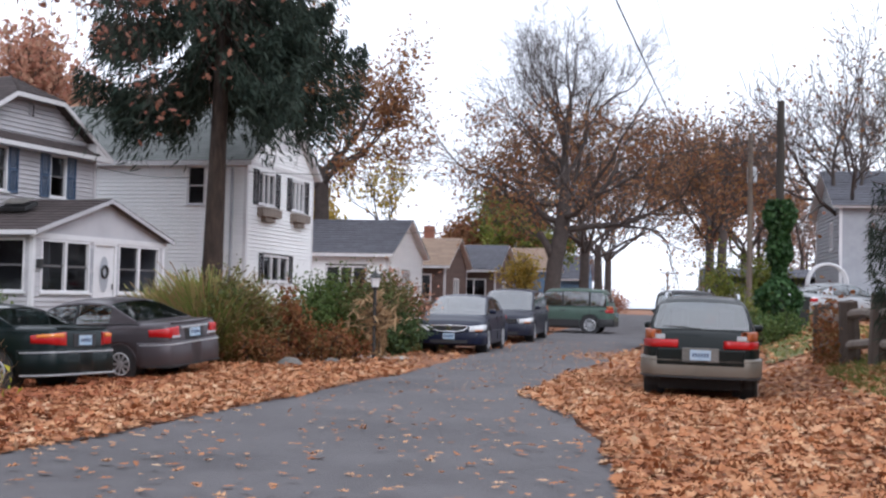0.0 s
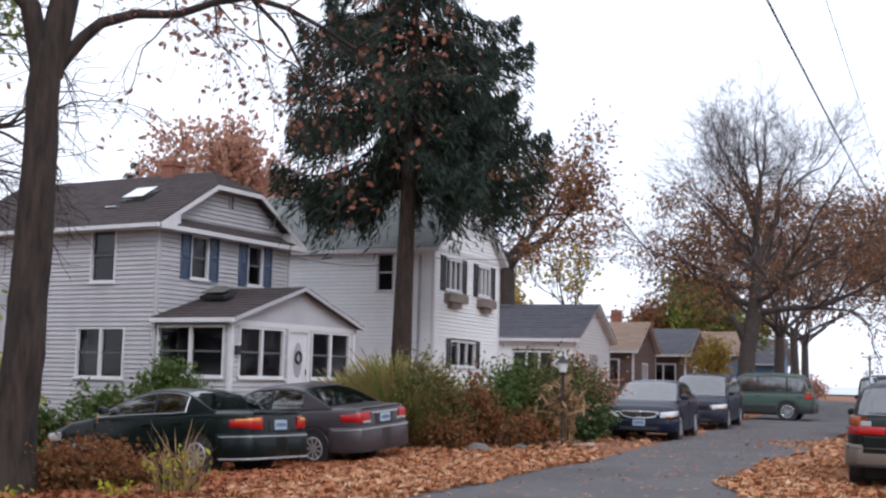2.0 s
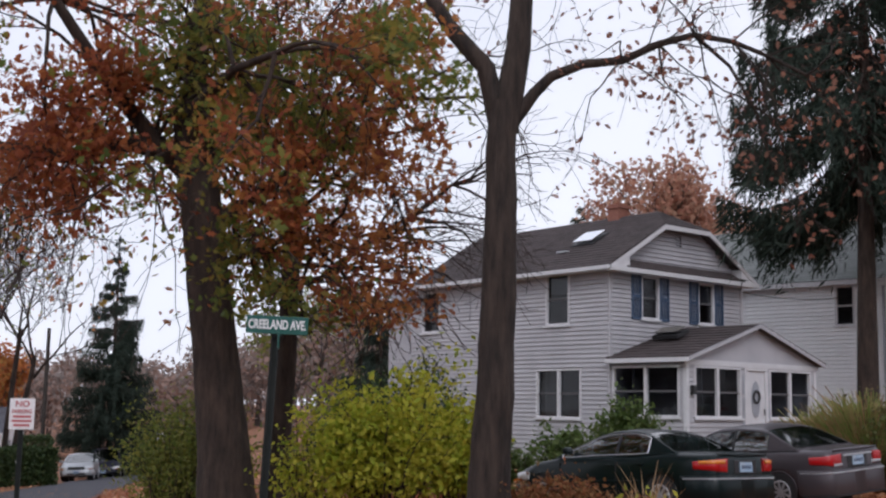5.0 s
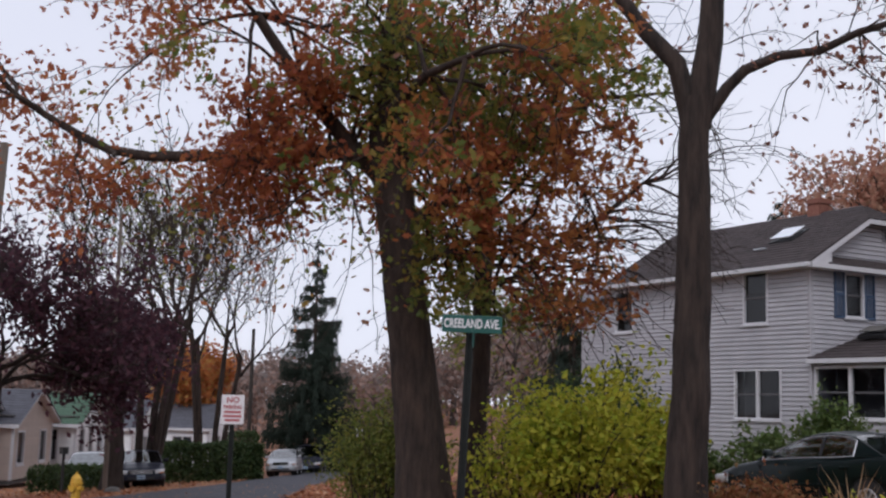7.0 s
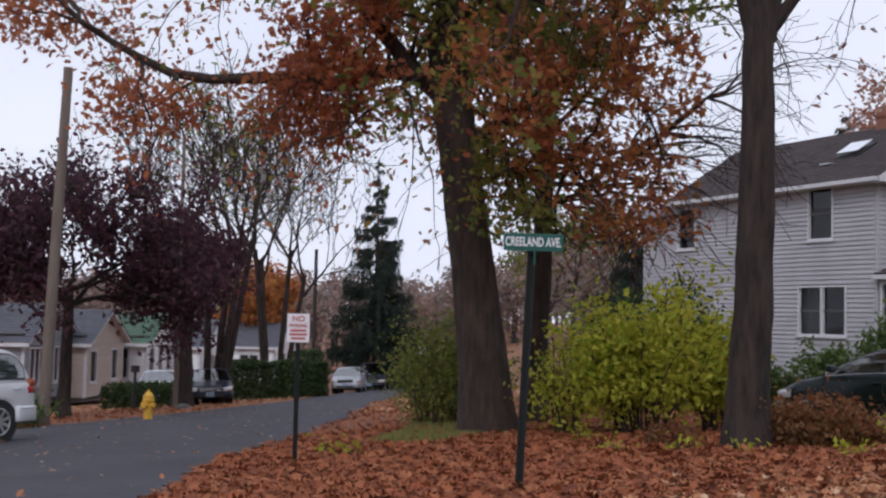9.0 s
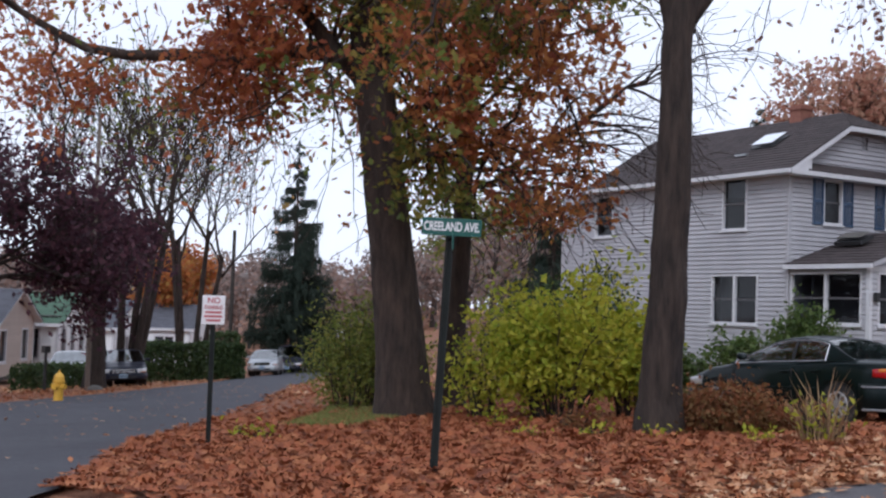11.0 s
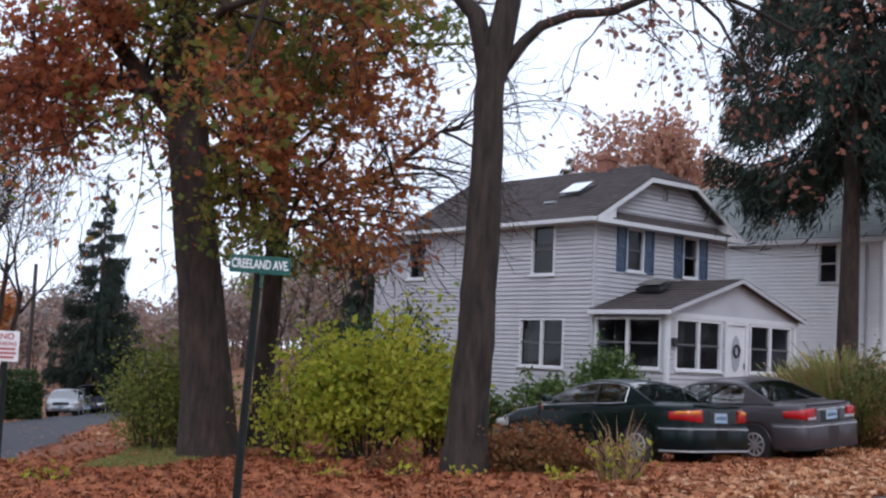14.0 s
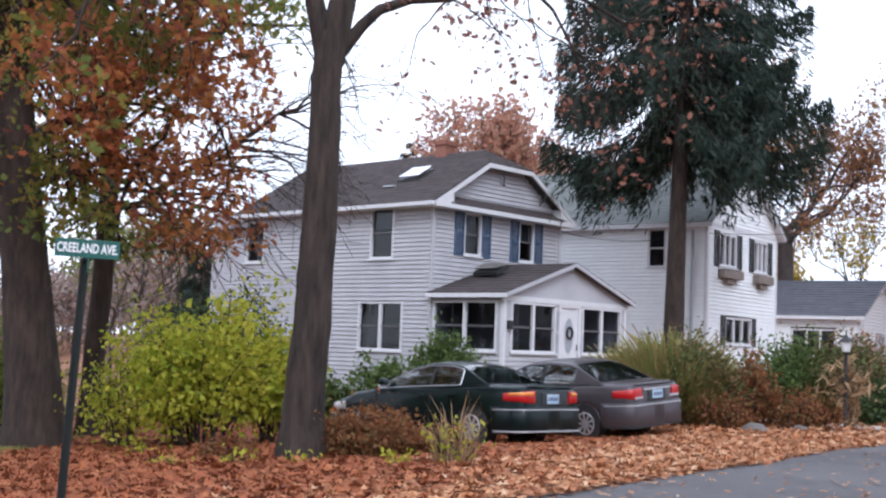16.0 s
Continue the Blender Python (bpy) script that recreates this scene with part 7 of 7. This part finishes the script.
def street_sign():
    x, y = -6.89, 8.61
    z = g(x, y)
    # the post leans; local x runs along the plate, to the right as one faces it
    t = thing("street_sign", pose(x, y, z, 0, 0, 33), "green street name sign on a leaning dark steel post", "street sign")
    lean = Vector((0.095, 0.02, 2.345))
    post = MB()
    for s in (-1, 1):
        post.add([(s * 0.028 - 0.008, -0.012, -0.25), (s * 0.028 + 0.008, -0.012, -0.25), (s * 0.028 + 0.008, 0.02, -0.25), (s * 0.028 - 0.008, 0.02, -0.25)] +
                 [(lean.x + s * 0.028 + o, lean.y + q, lean.z) for o, q in ((-0.008, -0.012), (0.008, -0.012), (0.008, 0.02), (-0.008, 0.02))],
                 [(0, 1, 5, 4), (1, 2, 6, 5), (2, 3, 7, 6), (3, 0, 4, 7), (4, 5, 6, 7)])
    post.add([(-0.03, 0.012, -0.25), (0.03, 0.012, -0.25), (lean.x + 0.03, lean.y + 0.012, lean.z), (lean.x - 0.03, lean.y + 0.012, lean.z),
              (-0.03, 0.02, -0.25), (0.03, 0.02, -0.25), (lean.x + 0.03, lean.y + 0.02, lean.z), (lean.x - 0.03, lean.y + 0.02, lean.z)], [(0, 1, 2, 3), (5, 4, 7, 6)])
    part("post", post, M_greenpost, t)
    pm = Matrix.Translation((lean.x + 0.015, lean.y - 0.035, lean.z - 0.02)) @ Euler((radians(90), radians(1.5), 0)).to_matrix().to_4x4()
    plate = part("name_plate", MB().box(-0.275, -0.08, -0.004, 0.275, 0.08, 0.004), M_signgreen, t, "green plate with white letters", bevel=0.003)
    plate.matrix_basis = pm
    text_mesh("CREELAND AVE.", 0.115, M_signwhite, plate, Matrix.Translation((0.0, 0, 0.006)), sx=0.62)
    other = part("cross_plate", MB().box(-0.30, -0.006, -0.075, 0.30, 0.006, 0.075), M_signgreen, t, "second green plate seen edge on")
    other.matrix_basis = Matrix.Translation((lean.x + 0.02, lean.y + 0.02, lean.z - 0.16)) @ Euler((0, 0, radians(97))).to_matrix().to_4x4()
    part("bracket", MB().box(lean.x - 0.02, lean.y - 0.03, lean.z - 0.12, lean.x + 0.05, lean.y + 0.02, lean.z - 0.02), M_greenpost, t)


street_sign()


def parking_sign():
    x, y = -11.5, 9.81
    t = thing("parking_sign", pose(x, y, g(x, y), 0, 0, 50), "small red and white no-parking sign on a dark steel post", "road sign")
    part("post", MB().box(-0.03, -0.015, -0.2, -0.012, 0.015, 1.72).box(0.012, -0.015, -0.2, 0.03, 0.015, 1.72).box(-0.012, 0.006, -0.2, 0.012, 0.015, 1.72), M_greenpost, t)
    p = part("sign_plate", MB().box(-0.14, -0.03, 1.55, 0.14, -0.02, 1.91), M_signwhite, t, "white plate with red lettering", bevel=0.01)
    fm = lambda z: Matrix.Translation((0, -0.034, z)) @ Euler((radians(90), 0, 0)).to_matrix().to_4x4()
    text_mesh("NO", 0.10, M_signred, p, fm(1.845))
    text_mesh("PARKING", 0.066, M_signred, p, fm(1.76), sx=0.8)
    for z, w in ((1.70, 0.10), (1.65, 0.11), (1.60, 0.09)):
        part("text_bar", MB().box(-w, -0.034, z - 0.014, w, -0.031, z + 0.014), M_signred, p)


parking_sign()


def hydrant():
    x, y = -27.1, 17.7
    t = thing("fire_hydrant", pose(x, y, g(x, y), 0, 0, 20), "yellow fire hydrant on the leafy verge", "hydrant")
    part("barrel", MB().lathe([(0.17, 0), (0.17, 0.05), (0.12, 0.06), (0.12, 0.5), (0.16, 0.52), (0.16, 0.57), (0.13, 0.58)], 14), M_hydrant, t)
    part("bonnet", MB().lathe([(0.14, 0.58), (0.13, 0.68), (0.07, 0.76), (0.03, 0.78), (0.03, 0.83)], 14), M_hydrant, t)
    for a, r, o in ((0, 0.07, 0.2), (math.pi, 0.07, 0.2), (-math.pi / 2, 0.085, 0.2)):
        c, s = math.cos(a), math.sin(a)
        part("outlet", MB().tube([(0, 0, 0.42), (c * o, s * o, 0.42)], [r, r], 10), M_hydrant, t)


hydrant()


def utility_pole(name, x, y, h, r, label, lean=(0, 0), arms=0, box=False, yaw=0, wood=M_pole):
    t = thing(name, pose(x, y, g(x, y), 0, 0, yaw), label, "utility pole")
    part("pole", MB().tube([(lean[0] * k, lean[1] * k, h * k - 0.3 * (k == 0)) for k in (0, .33, .66, 1)], [r, r * .93, r * .86, r * .78], 10), wood, t)
    for i in range(arms):
        part("cross_arm", MB().box(-0.9, -0.05, h - 0.35 - i * 0.7, 0.9, 0.05, h - 0.23 - i * 0.7), wood, t)
        for q in (-0.8, -0.4, 0.4, 0.8):
            part("insulator", MB().lathe([(0.03, 0), (0.05, 0.05), (0.03, 0.12)], 8, (q, 0, h - 0.23 - i * 0.7)), M_galv, t)
    if box:
        part("transformer", MB().lathe([(0.16, 0), (0.2, 0.04), (0.2, 0.62), (0.14, 0.68)], 12, (0.25, -0.08, h - 2.1)), M_galv, t, "grey steel transformer can")
    return t


utility_pole("ivy_clad_pole", 9.55, 34.2, 6.9, 0.14, "dark utility pole clothed in ivy", wood=M_poledark)
rgi = np.random.default_rng(5)
iv = []
for k in range(4200):
    z = 0.1 + 3.9 * rgi.random() ** 0.9
    rad = 0.55 * (0.75 + 0.35 * math.sin(z * 2.1) + 0.2 * math.sin(z * 5.3 + 1)) * (1.1 - 0.55 * max(0.0, z - 2.4) / 1.6)
    a = rgi.uniform(0, 2 * math.pi)
    q = rad * math.sqrt(rgi.uniform(0.45, 1.05))
    iv.append((q * math.cos(a), q * math.sin(a), z))
ob = new("ivy", mesh_of("ivy", leaf_quads(np.array(iv), 0.15, rgi, 0.0, 0.8, 0.2), M_ivy))
ob.matrix_world = Matrix.Translation((9.55, 34.2, g(9.55, 34.2)))
tagged(ob, "dense dark green ivy climbing a pole", "ivy")
utility_pole("transformer_pole", 12.6, 49.5, 8.0, 0.13, "wooden utility pole with a grey transformer", box=True, yaw=80)
utility_pole("wooden_pole", -26.7, 14.5, 9.0, 0.15, "tall leaning wooden utility pole at the side road", (-0.55, 0.6))
utility_pole("far_pole", -56.8, 48.7, 9.0, 0.14, "far wooden utility pole beside the side road", wood=M_poledark)
utility_pole("sea_pole", 27.5, 148, 5.2, 0.14, "far pole with a cross arm at the street's end", arms=1)


def street_lamp():
    x, y = -34.6, 23.6
    t = thing("street_lamp", pose(x, y, g(x, y), 0, 0, 60), "grey street lamp with a flat oblong head", "street lamp")
    part("pole", MB().tube([(0, 0, -0.2), (0, 0, 9.6)], [0.09, 0.06], 8), M_pole, t)
    part("arm", MB().tube([(0, 0, 9.3), (-0.4, -0.1, 9.75), (-0.9, -0.2, 9.8)], [0.03, 0.03, 0.03], 6), M_galv, t)
    part("lamp_head", MB().box(-0.95, -0.36, 9.68, -0.25, -0.08, 9.84), M_galv, t, bevel=0.05)


street_lamp()


def lamp_post():
    x, y = -1.58, 26.6
    t = thing("lamp_post", pose(x, y, g(x, y)), "black garden lamp post with a glass lantern", "lamp post")
    part("post", MB().tube([(0, 0, -0.2), (0, 0, 1.62)], [0.04, 0.035], 8), M_blackm, t)
    l = part("lantern", MB().lathe([(0.05, 1.6), (0.08, 1.64), (0.06, 1.66)], 6), M_blackm, t)
    part("glass", MB().lathe([(0.075, 1.66), (0.12, 1.86)], 6), M_lamp, l)
    part("lantern_roof", MB().lathe([(0.15, 1.86), (0.13, 1.90), (0.04, 1.99), (0.015, 2.04)], 6), M_blackm, l)


lamp_post()


def rail_fence():
    """Old split-rail fence, overgrown with ivy and dry vines."""
    base = [(7.15, 22.6), (6.95, 20.5), (6.85, 18.9), (6.7, 16.9), (6.5, 14.2)]
    t = thing("rail_fence", Matrix(), "weathered split-rail fence with leaning posts and dry vines", "fence")
    rg = random.Random(4)
    tops = []
    for x, y in base:
        z = g(x, y)
        dx, dy = rg.uniform(-0.12, 0.06), rg.uniform(-0.1, 0.1)
        hgt = rg.uniform(1.05, 1.2)
        pts = [(x, y, z - 0.2), (x + dx * 0.5, y + dy * 0.5, z + hgt * 0.5), (x + dx, y + dy, z + hgt)]
        part("fence_post", MB().tube(pts, [0.19, 0.175, 0.16], 9), M_postwood, t)
        tops.append((Vector((x + dx, y + dy, z)), z))
    for (a, _), (b, _) in zip(tops, tops[1:]):
        for hh in (0.40, 0.86):
            mid = a.lerp(b, 0.5) + Vector((rg.gauss(0, .03), rg.gauss(0, .03), hh + rg.gauss(0, 0.03)))
            part("rail", MB().tube([a + Vector((0, 0, hh + rg.gauss(0, .03))), mid, b + Vector((0, 0, hh + rg.gauss(0, .03)))], [0.075, 0.085, 0.07], 7), M_wood, t)
    rgn = np.random.default_rng(3)
    P = []
    for k in range(1100):
        i = 0
        s = rgn.random()
        a, b = tops[0][0], tops[1][0]
        q = a.lerp(b, s)
        P.append((q.x + rgn.normal(0, 0.14), q.y + rgn.normal(0, 0.12), q.z + abs(rgn.normal(0.45, 0.36))))
    ob = new("fence_vines", mesh_of("fence_vines", leaf_quads(np.array(P), 0.10, rgn), M_rust))
    tagged(ob, "dry russet vines hanging over the fence", "vine")


rail_fence()


def garden_arch():
    x, y = 15.2, 47.5
    t = thing("garden_arch", pose(x, y, g(x, y), 0, 0, -8), "white garden arch over a path", "garden arch")
    for dy in (-0.25, 0.25):
        pts = [(-0.75, dy, 0), (-0.75, dy, 1.5)] + [(-0.75 * math.cos(a), dy, 1.5 + 0.75 * math.sin(a)) for a in [math.pi * k / 10 for k in range(1, 10)]] + [(0.75, dy, 1.5), (0.75, dy, 0)]
        part("hoop", MB().tube(pts, [0.055] * len(pts), 8), M_trim, t)
    for k in range(9):
        a = math.pi * k / 8
        part("lattice", MB().tube([(-0.75 * math.cos(a), -0.25, 1.5 + 0.75 * math.sin(a)), (-0.75 * math.cos(a), 0.25, 1.5 + 0.75 * math.sin(a))], [0.025, 0.025], 5), M_trim, t)


garden_arch()


def picket_trellis():
    x, y = -0.35, 31.6
    t = thing("garden_trellis", pose(x, y, g(x, y), 0, 0, 10), "small pale wooden trellis in the garden", "trellis")
    for i in range(5):
        part("slat", MB().box(-0.2 + i * 0.1, -0.01, 0, -0.175 + i * 0.1, 0.01, 0.95), M_straw, t)
    for z in (0.25, 0.75):
        part("rail", MB().box(-0.22, 0.012, z, 0.24, 0.03, z + 0.035), M_straw, t)


picket_trellis()


def bin_at(x, y, yaw):
    t = thing("wheelie_bin", pose(x, y, g(x, y), 0, 0, yaw), "black wheeled rubbish bin on the driveway", "rubbish bin", "bins by the drive")
    part("body", MB().add([(-.22, -.25, .08), (.22, -.25, .08), (.22, .25, .08), (-.22, .25, .08), (-.28, -.32, .95), (.28, -.32, .95), (.28, .32, .95), (-.28, .32, .95)], [(3, 2, 1, 0), (4, 5, 6, 7), (0, 1, 5, 4), (1, 2, 6, 5), (2, 3, 7, 6), (3, 0, 4, 7)]), M_plastic, t, bevel=0.03)
    part("lid", MB().box(-.31, -.36, .95, .31, .34, 1.02), M_plastic, t, bevel=0.025)
    for s in (-1, 1):
        part("wheel", MB().lathe([(0.1, -0.03), (0.1, 0.03)], 12, (s * 0.27, 0.24, 0.1), 'x'), M_tyre, t)


bin_at(10.6, 37.6, -20)
bin_at(11.3, 38.0, -10)
stone = MB()
stone.slab([(9.4, 36.2, g(9.4, 36.2) + 0.22), (13.2, 39.0, g(13.2, 39.0) + 0.22), (13.0, 39.3, g(13.2, 39.0) + 0.22), (9.2, 36.5, g(9.4, 36.2) + 0.22)], 0.4)
solo("drive_kerb", stone, M_concrete, Matrix(), "pale concrete edge of a raised driveway", "kerb", kind="structure")
for i, (sx, sy, ss) in enumerate([(-3.0, 23.4, 0.28), (-2.3, 24.6, 0.2), (-33.5, 23.2, 0.3)]):
    mb = MB().lathe([(0.6 * ss, -0.1), (ss, 0.1 * ss), (0.95 * ss, 0.4 * ss), (0.5 * ss, 0.75 * ss), (0.1 * ss, 0.8 * ss)], 9)
    solo("boulder", mb, M_stone, pose(sx, sy, g(sx, sy), 4, 6, 40 * i), "grey field stone half buried in leaves", "stone", smooth=True)
utility = thing("verge_post", pose(-34.0, 21.6, g(-34.0, 21.6)), "short black post on the verge", "post")
part("post", MB().tube([(0, 0, -0.1), (0, 0, 1.35)], [0.05, 0.05], 8), M_blackm, utility)
part("cap", MB().box(-0.1, -0.1, 1.33, 0.1, 0.1, 1.55), M_blackm, utility)
far_sign = thing("far_sign", pose(-30.9, 32.0, g(-30.9, 32.0), 0, 0, 45), "small white sign on a thin post down the side road", "road sign")
part("post", MB().tube([(0, 0, -0.1), (0, 0, 2.0)], [0.03, 0.03], 6), M_blackm, far_sign)
part("sign_plate", MB().box(-0.15, -0.02, 1.6, 0.15, 0.0, 2.05), M_signwhite, far_sign)
flag = thing("house_flag", pose(-46.0, 31.0, -2.3, 0, 0, 40), "small red and white flag by the cottages", "flag")
part("staff", MB().tube([(0, 0, 0), (0, 0, 5.2)], [0.03, 0.02], 6), M_galv, flag)
part("cloth", MB().add([(0, 0, 5.1), (0.35, 0.05, 5.0), (0.6, 0.0, 4.5), (0.55, 0.02, 3.7), (0.05, 0.02, 3.9)], [(0, 1, 2, 3, 4)]), M_signred, flag)


def cable(a, b, sag, r=0.012):
    a, b = Vector(a), Vector(b)
    pts = [a.lerp(b, t) - Vector((0, 0, sag * 4 * t * (1 - t))) for t in [i / 16 for i in range(17)]]
    return solo("overhead_cable", MB().tube(pts, [r] * 17, 4), M_wire, Matrix(), "thin black overhead cable along the street", "cable", "overhead cables")


cable((-2.75, 0.0, 7.25), (14.4, 66.0, 7.9), 0.3, 0.018)
cable((-2.0, -0.5, 7.8), (14.6, 66.0, 8.3), 0.3, 0.006)
cable((9.55, 34.2, 6.9), (12.6, 49.5, 8.5), 0.25, 0.012)
cable((9.6, 34.2, 6.3), (-7.3, 41.5, 5.7), 0.5, 0.010)
cable((-7.4, 42.6, 5.9), (-12.0, 40.0, 5.6), 0.35, 0.012)
cable((12.6, 49.5, 7.6), (-2.5, 56.8, 4.4), 0.5, 0.010)
cable((12.6, 49.5, 8.2), (-8.0, 60.0, 7.4), 0.5, 0.010)

# ---------- fallen leaves, grass, far woods ----------
def side_x(pts, y):
    ys = [p[1] for p in pts]
    xs = [p[0] for p in pts]
    return np.interp(y, ys, xs)


rgl = np.random.default_rng(42)


def scatter(n, x0, x1, y0, y1):
    return np.stack([rgl.uniform(x0, x1, n), rgl.uniform(y0, y1, n)], 1)


def road_depth(P):
    """How far inside the asphalt a place lies (negative: outside)."""
    x, y = P[:, 0], P[:, 1]
    main = np.minimum(x - side_x(ROAD_L, y), side_x(ROAD_R, y) - x)
    side = np.minimum(x - side_x(SIDE_L, y), side_x(SIDE_R, y) - x) * 0.7
    mouth = np.where(y < 10, np.minimum(x + 5.0, -3.0 - x), -1)
    mouth = np.where(y < 8.3, mouth, -1)
    return np.maximum(np.maximum(main, side), mouth)


def lay(P, size, lift=0.06, flat=0.8):
    z = np.array([g(a, b) for a, b in P])
    P3 = np.column_stack([P, z + lift + rgl.uniform(0, 0.045, len(P))])
    return lobed_leaves(P3, size, rgl, flat, 0.45)


def leaf_layer(name, P, size, label, lift=0.06, flat=0.8, m=None):
    ob = new(name, mesh_of(name, lay(P, size, lift, flat), m or M_leaves))
    tagged(ob, label, "fallen leaves", kind="stuff")


wob = lambda P: 0.35 * np.sin(P[:, 0] * 1.9 + P[:, 1] * 0.7) + 0.25 * np.sin(P[:, 1] * 2.7 - P[:, 0]) + rgl.normal(0, 0.12, len(P))
near = scatter(120000, -16, 9, 6.0, 24)
west = scatter(26000, -34, -15, 6.0, 30)
near = np.concatenate([near, west])
near = near[road_depth(near) < 0.06 + 0.30 * wob(near) * 0.6]
dist = np.hypot(near[:, 0], near[:, 1])
near = near[rgl.random(len(near)) < np.clip(15.0 / dist, 0.35, 1)]
thin = (near[:, 0] > 5.0) & (rgl.random(len(near)) < 0.55)
near = near[~thin]
redside = near[:, 0] < -4.6 + rgl.normal(0, 0.8, len(near))
leaf_layer("leaf_litter", near[~redside], 0.15, "thick drift of brown and tan fallen oak leaves")
leaf_layer("red_leaf_litter", near[redside], 0.15, "thick drift of dark red-brown fallen leaves", 0.06, 0.8, M_leaves_red)
far_p = scatter(60000, -42, 18, 20, 62)
far_p = far_p[road_depth(far_p) < 0.2 * wob(far_p)]
far_p = far_p[rgl.random(len(far_p)) < np.clip(26.0 / np.hypot(far_p[:, 0], far_p[:, 1]), 0.2, 1)]
leaf_layer("leaf_litter_far", far_p, 0.17, "brown fallen leaves along the verges")
lane = np.concatenate([scatter(2600, -4.5, 6, 5, 40), scatter(350, -4.5, 4, 6, 14)])
lane = lane[(road_depth(lane) > 0.1) | ((lane[:, 1] < 10) & (lane[:, 0] < -2.5))]
leaf_layer("road_leaves", lane, 0.105, "single pale leaves scattered on the asphalt", 0.06, 0.95)
drift = np.stack([rgl.normal(4.6, 0.7, 900), rgl.normal(30.2, 1.3, 900)], 1)
leaf_layer("leaf_drift", drift, 0.13, "drift of brown leaves blown onto the asphalt", 0.06, 0.9)
sidel = scatter(1500, -34, -4, 3, 30)
sidel = sidel[road_depth(sidel) > 0.1]
leaf_layer("side_road_leaves", sidel, 0.11, "single leaves scattered on the side road", 0.06, 0.95)


def grass_tufts(name, polys, n, label):
    V, Q = [], []
    P = []
    for (a, b) in polys:
        for _ in range(n):
            t, s = rgl.random(), rgl.random()
            k = t * (len(a) - 1)
            i = min(len(a) - 2, int(k))
            f = k - i
            pa = np.array(a[i]) * (1 - f) + np.array(a[i + 1]) * f
            pb = np.array(b[i]) * (1 - f) + np.array(b[i + 1]) * f
            P.append(pa * (1 - s) + pb * s)
    P = np.array(P)
    z = np.array([g(a, b) for a, b in P]) + 0.04
    h = rgl.uniform(0.05, 0.13, len(P))
    an = rgl.uniform(0, 2 * math.pi, len(P))
    w = 0.012
    dx, dy = np.cos(an) * w, np.sin(an) * w
    lx, ly = rgl.normal(0, 0.04, len(P)), rgl.normal(0, 0.04, len(P))
    A = np.column_stack([P[:, 0] - dx, P[:, 1] - dy, z])
    B = np.column_stack([P[:, 0] + dx, P[:, 1] + dy, z])
    C = np.column_stack([P[:, 0] + lx, P[:, 1] + ly, z + h])
    V = np.stack([A, B, C], 1).reshape(-1, 3)
    ob = new(name, mesh_of(name, (V, np.arange(3 * len(P), dtype=np.int32).reshape(-1, 3)), M_blade))
    tagged(ob, label, "grass", kind="stuff")


grass_tufts("grass_blades", [(a, b) for a, b, _ in LAWN[:2]], 22000, "short autumn grass between the fallen leaves")
grass_tufts("far_grass_blades", [(a, b) for a, b, _ in LAWN[2:]], 8000, "mown grass of the gardens")


def woods(name, b0, b1, d0, d1, n, h0, h1, leafm, label, size, seed, per=90, hill=0.0):
    """Far woodland as clumps over bare stems, between two bearings and distances."""
    rg = np.random.default_rng(seed)
    mb = MB()
    P = []
    for i in range(n):
        b = radians(rg.uniform(b0, b1))
        d = rg.uniform(d0, d1)
        x, y = -math.sin(b) * d, math.cos(b) * d
        z = g(x, y) + hill * (d - d0) / (d1 - d0)
        h = rg.uniform(h0, h1)
        mb.tube([(x, y, z - 3), (x + rg.normal(0, .3), y, z + h * 0.45), (x + rg.normal(0, .6), y + rg.normal(0, .6), z + h * 0.9)], [0.22, 0.15, 0.04], 4, cap=False)
        for k in range(5):
            a = rg.uniform(0, 6.28)
            zz = z + h * rg.uniform(0.35, 0.8)
            q = (x + math.cos(a) * h * 0.24, y + math.sin(a) * h * 0.24, zz + h * 0.18)
            mb.tube([(x, y, zz), q], [0.07, 0.02], 3, cap=False)
            P.append(np.array(q) + rg.normal(size=(per // 8, 3)) * h * 0.10)
        c = rg.normal(size=(per // 2, 3)) * np.array([h * 0.17, h * 0.17, h * 0.19]) + np.array([x, y, z + h * 0.66])
        P.append(c)
        P.append(rg.normal(size=(per // 4, 3)) * np.array([h * 0.2, h * 0.2, h * 0.12]) + np.array([x, y, z + h * 0.22]))
    P = np.concatenate(P)
    t = tagged(new(name, mesh_of(name, leaf_quads(P, size, rg, 0, 0.8, 0.3), leafm)), label, "woods", kind="stuff")
    s = tagged(new(name + "_stems", mesh_of(name + "_stems", mb, M_barkfar)), "bare grey stems of far woodland", "woods", kind="stuff")


woods("far_woods", 28, 78, 120, 200, 330, 5.0, 8.5, M_farwood, "far brown autumn woodland on rising ground", 0.5, 1, 300, 4.0)
woods("garden_woods", 22, 38, 66, 95, 26, 7, 10, M_farwood, "brown trees beyond the back gardens", 0.34, 2, 260)
woods("street_woods", -3, 14, 118, 170, 50, 6, 10, M_farwood, "brown trees beyond the bungalows", 0.42, 3, 200)
woods("right_woods", -34, -14.5, 100, 170, 70, 9, 14, M_farwood, "brown trees on the far side of the street", 0.42, 4, 170)
# out of view: added to keep bright sky out of the car paint
woods("unseen_back_woods", 85, 322, 32, 60, 110, 9, 14, M_farwood, "unseen autumn trees added behind the viewer to darken reflections", 0.7, 5, 120)
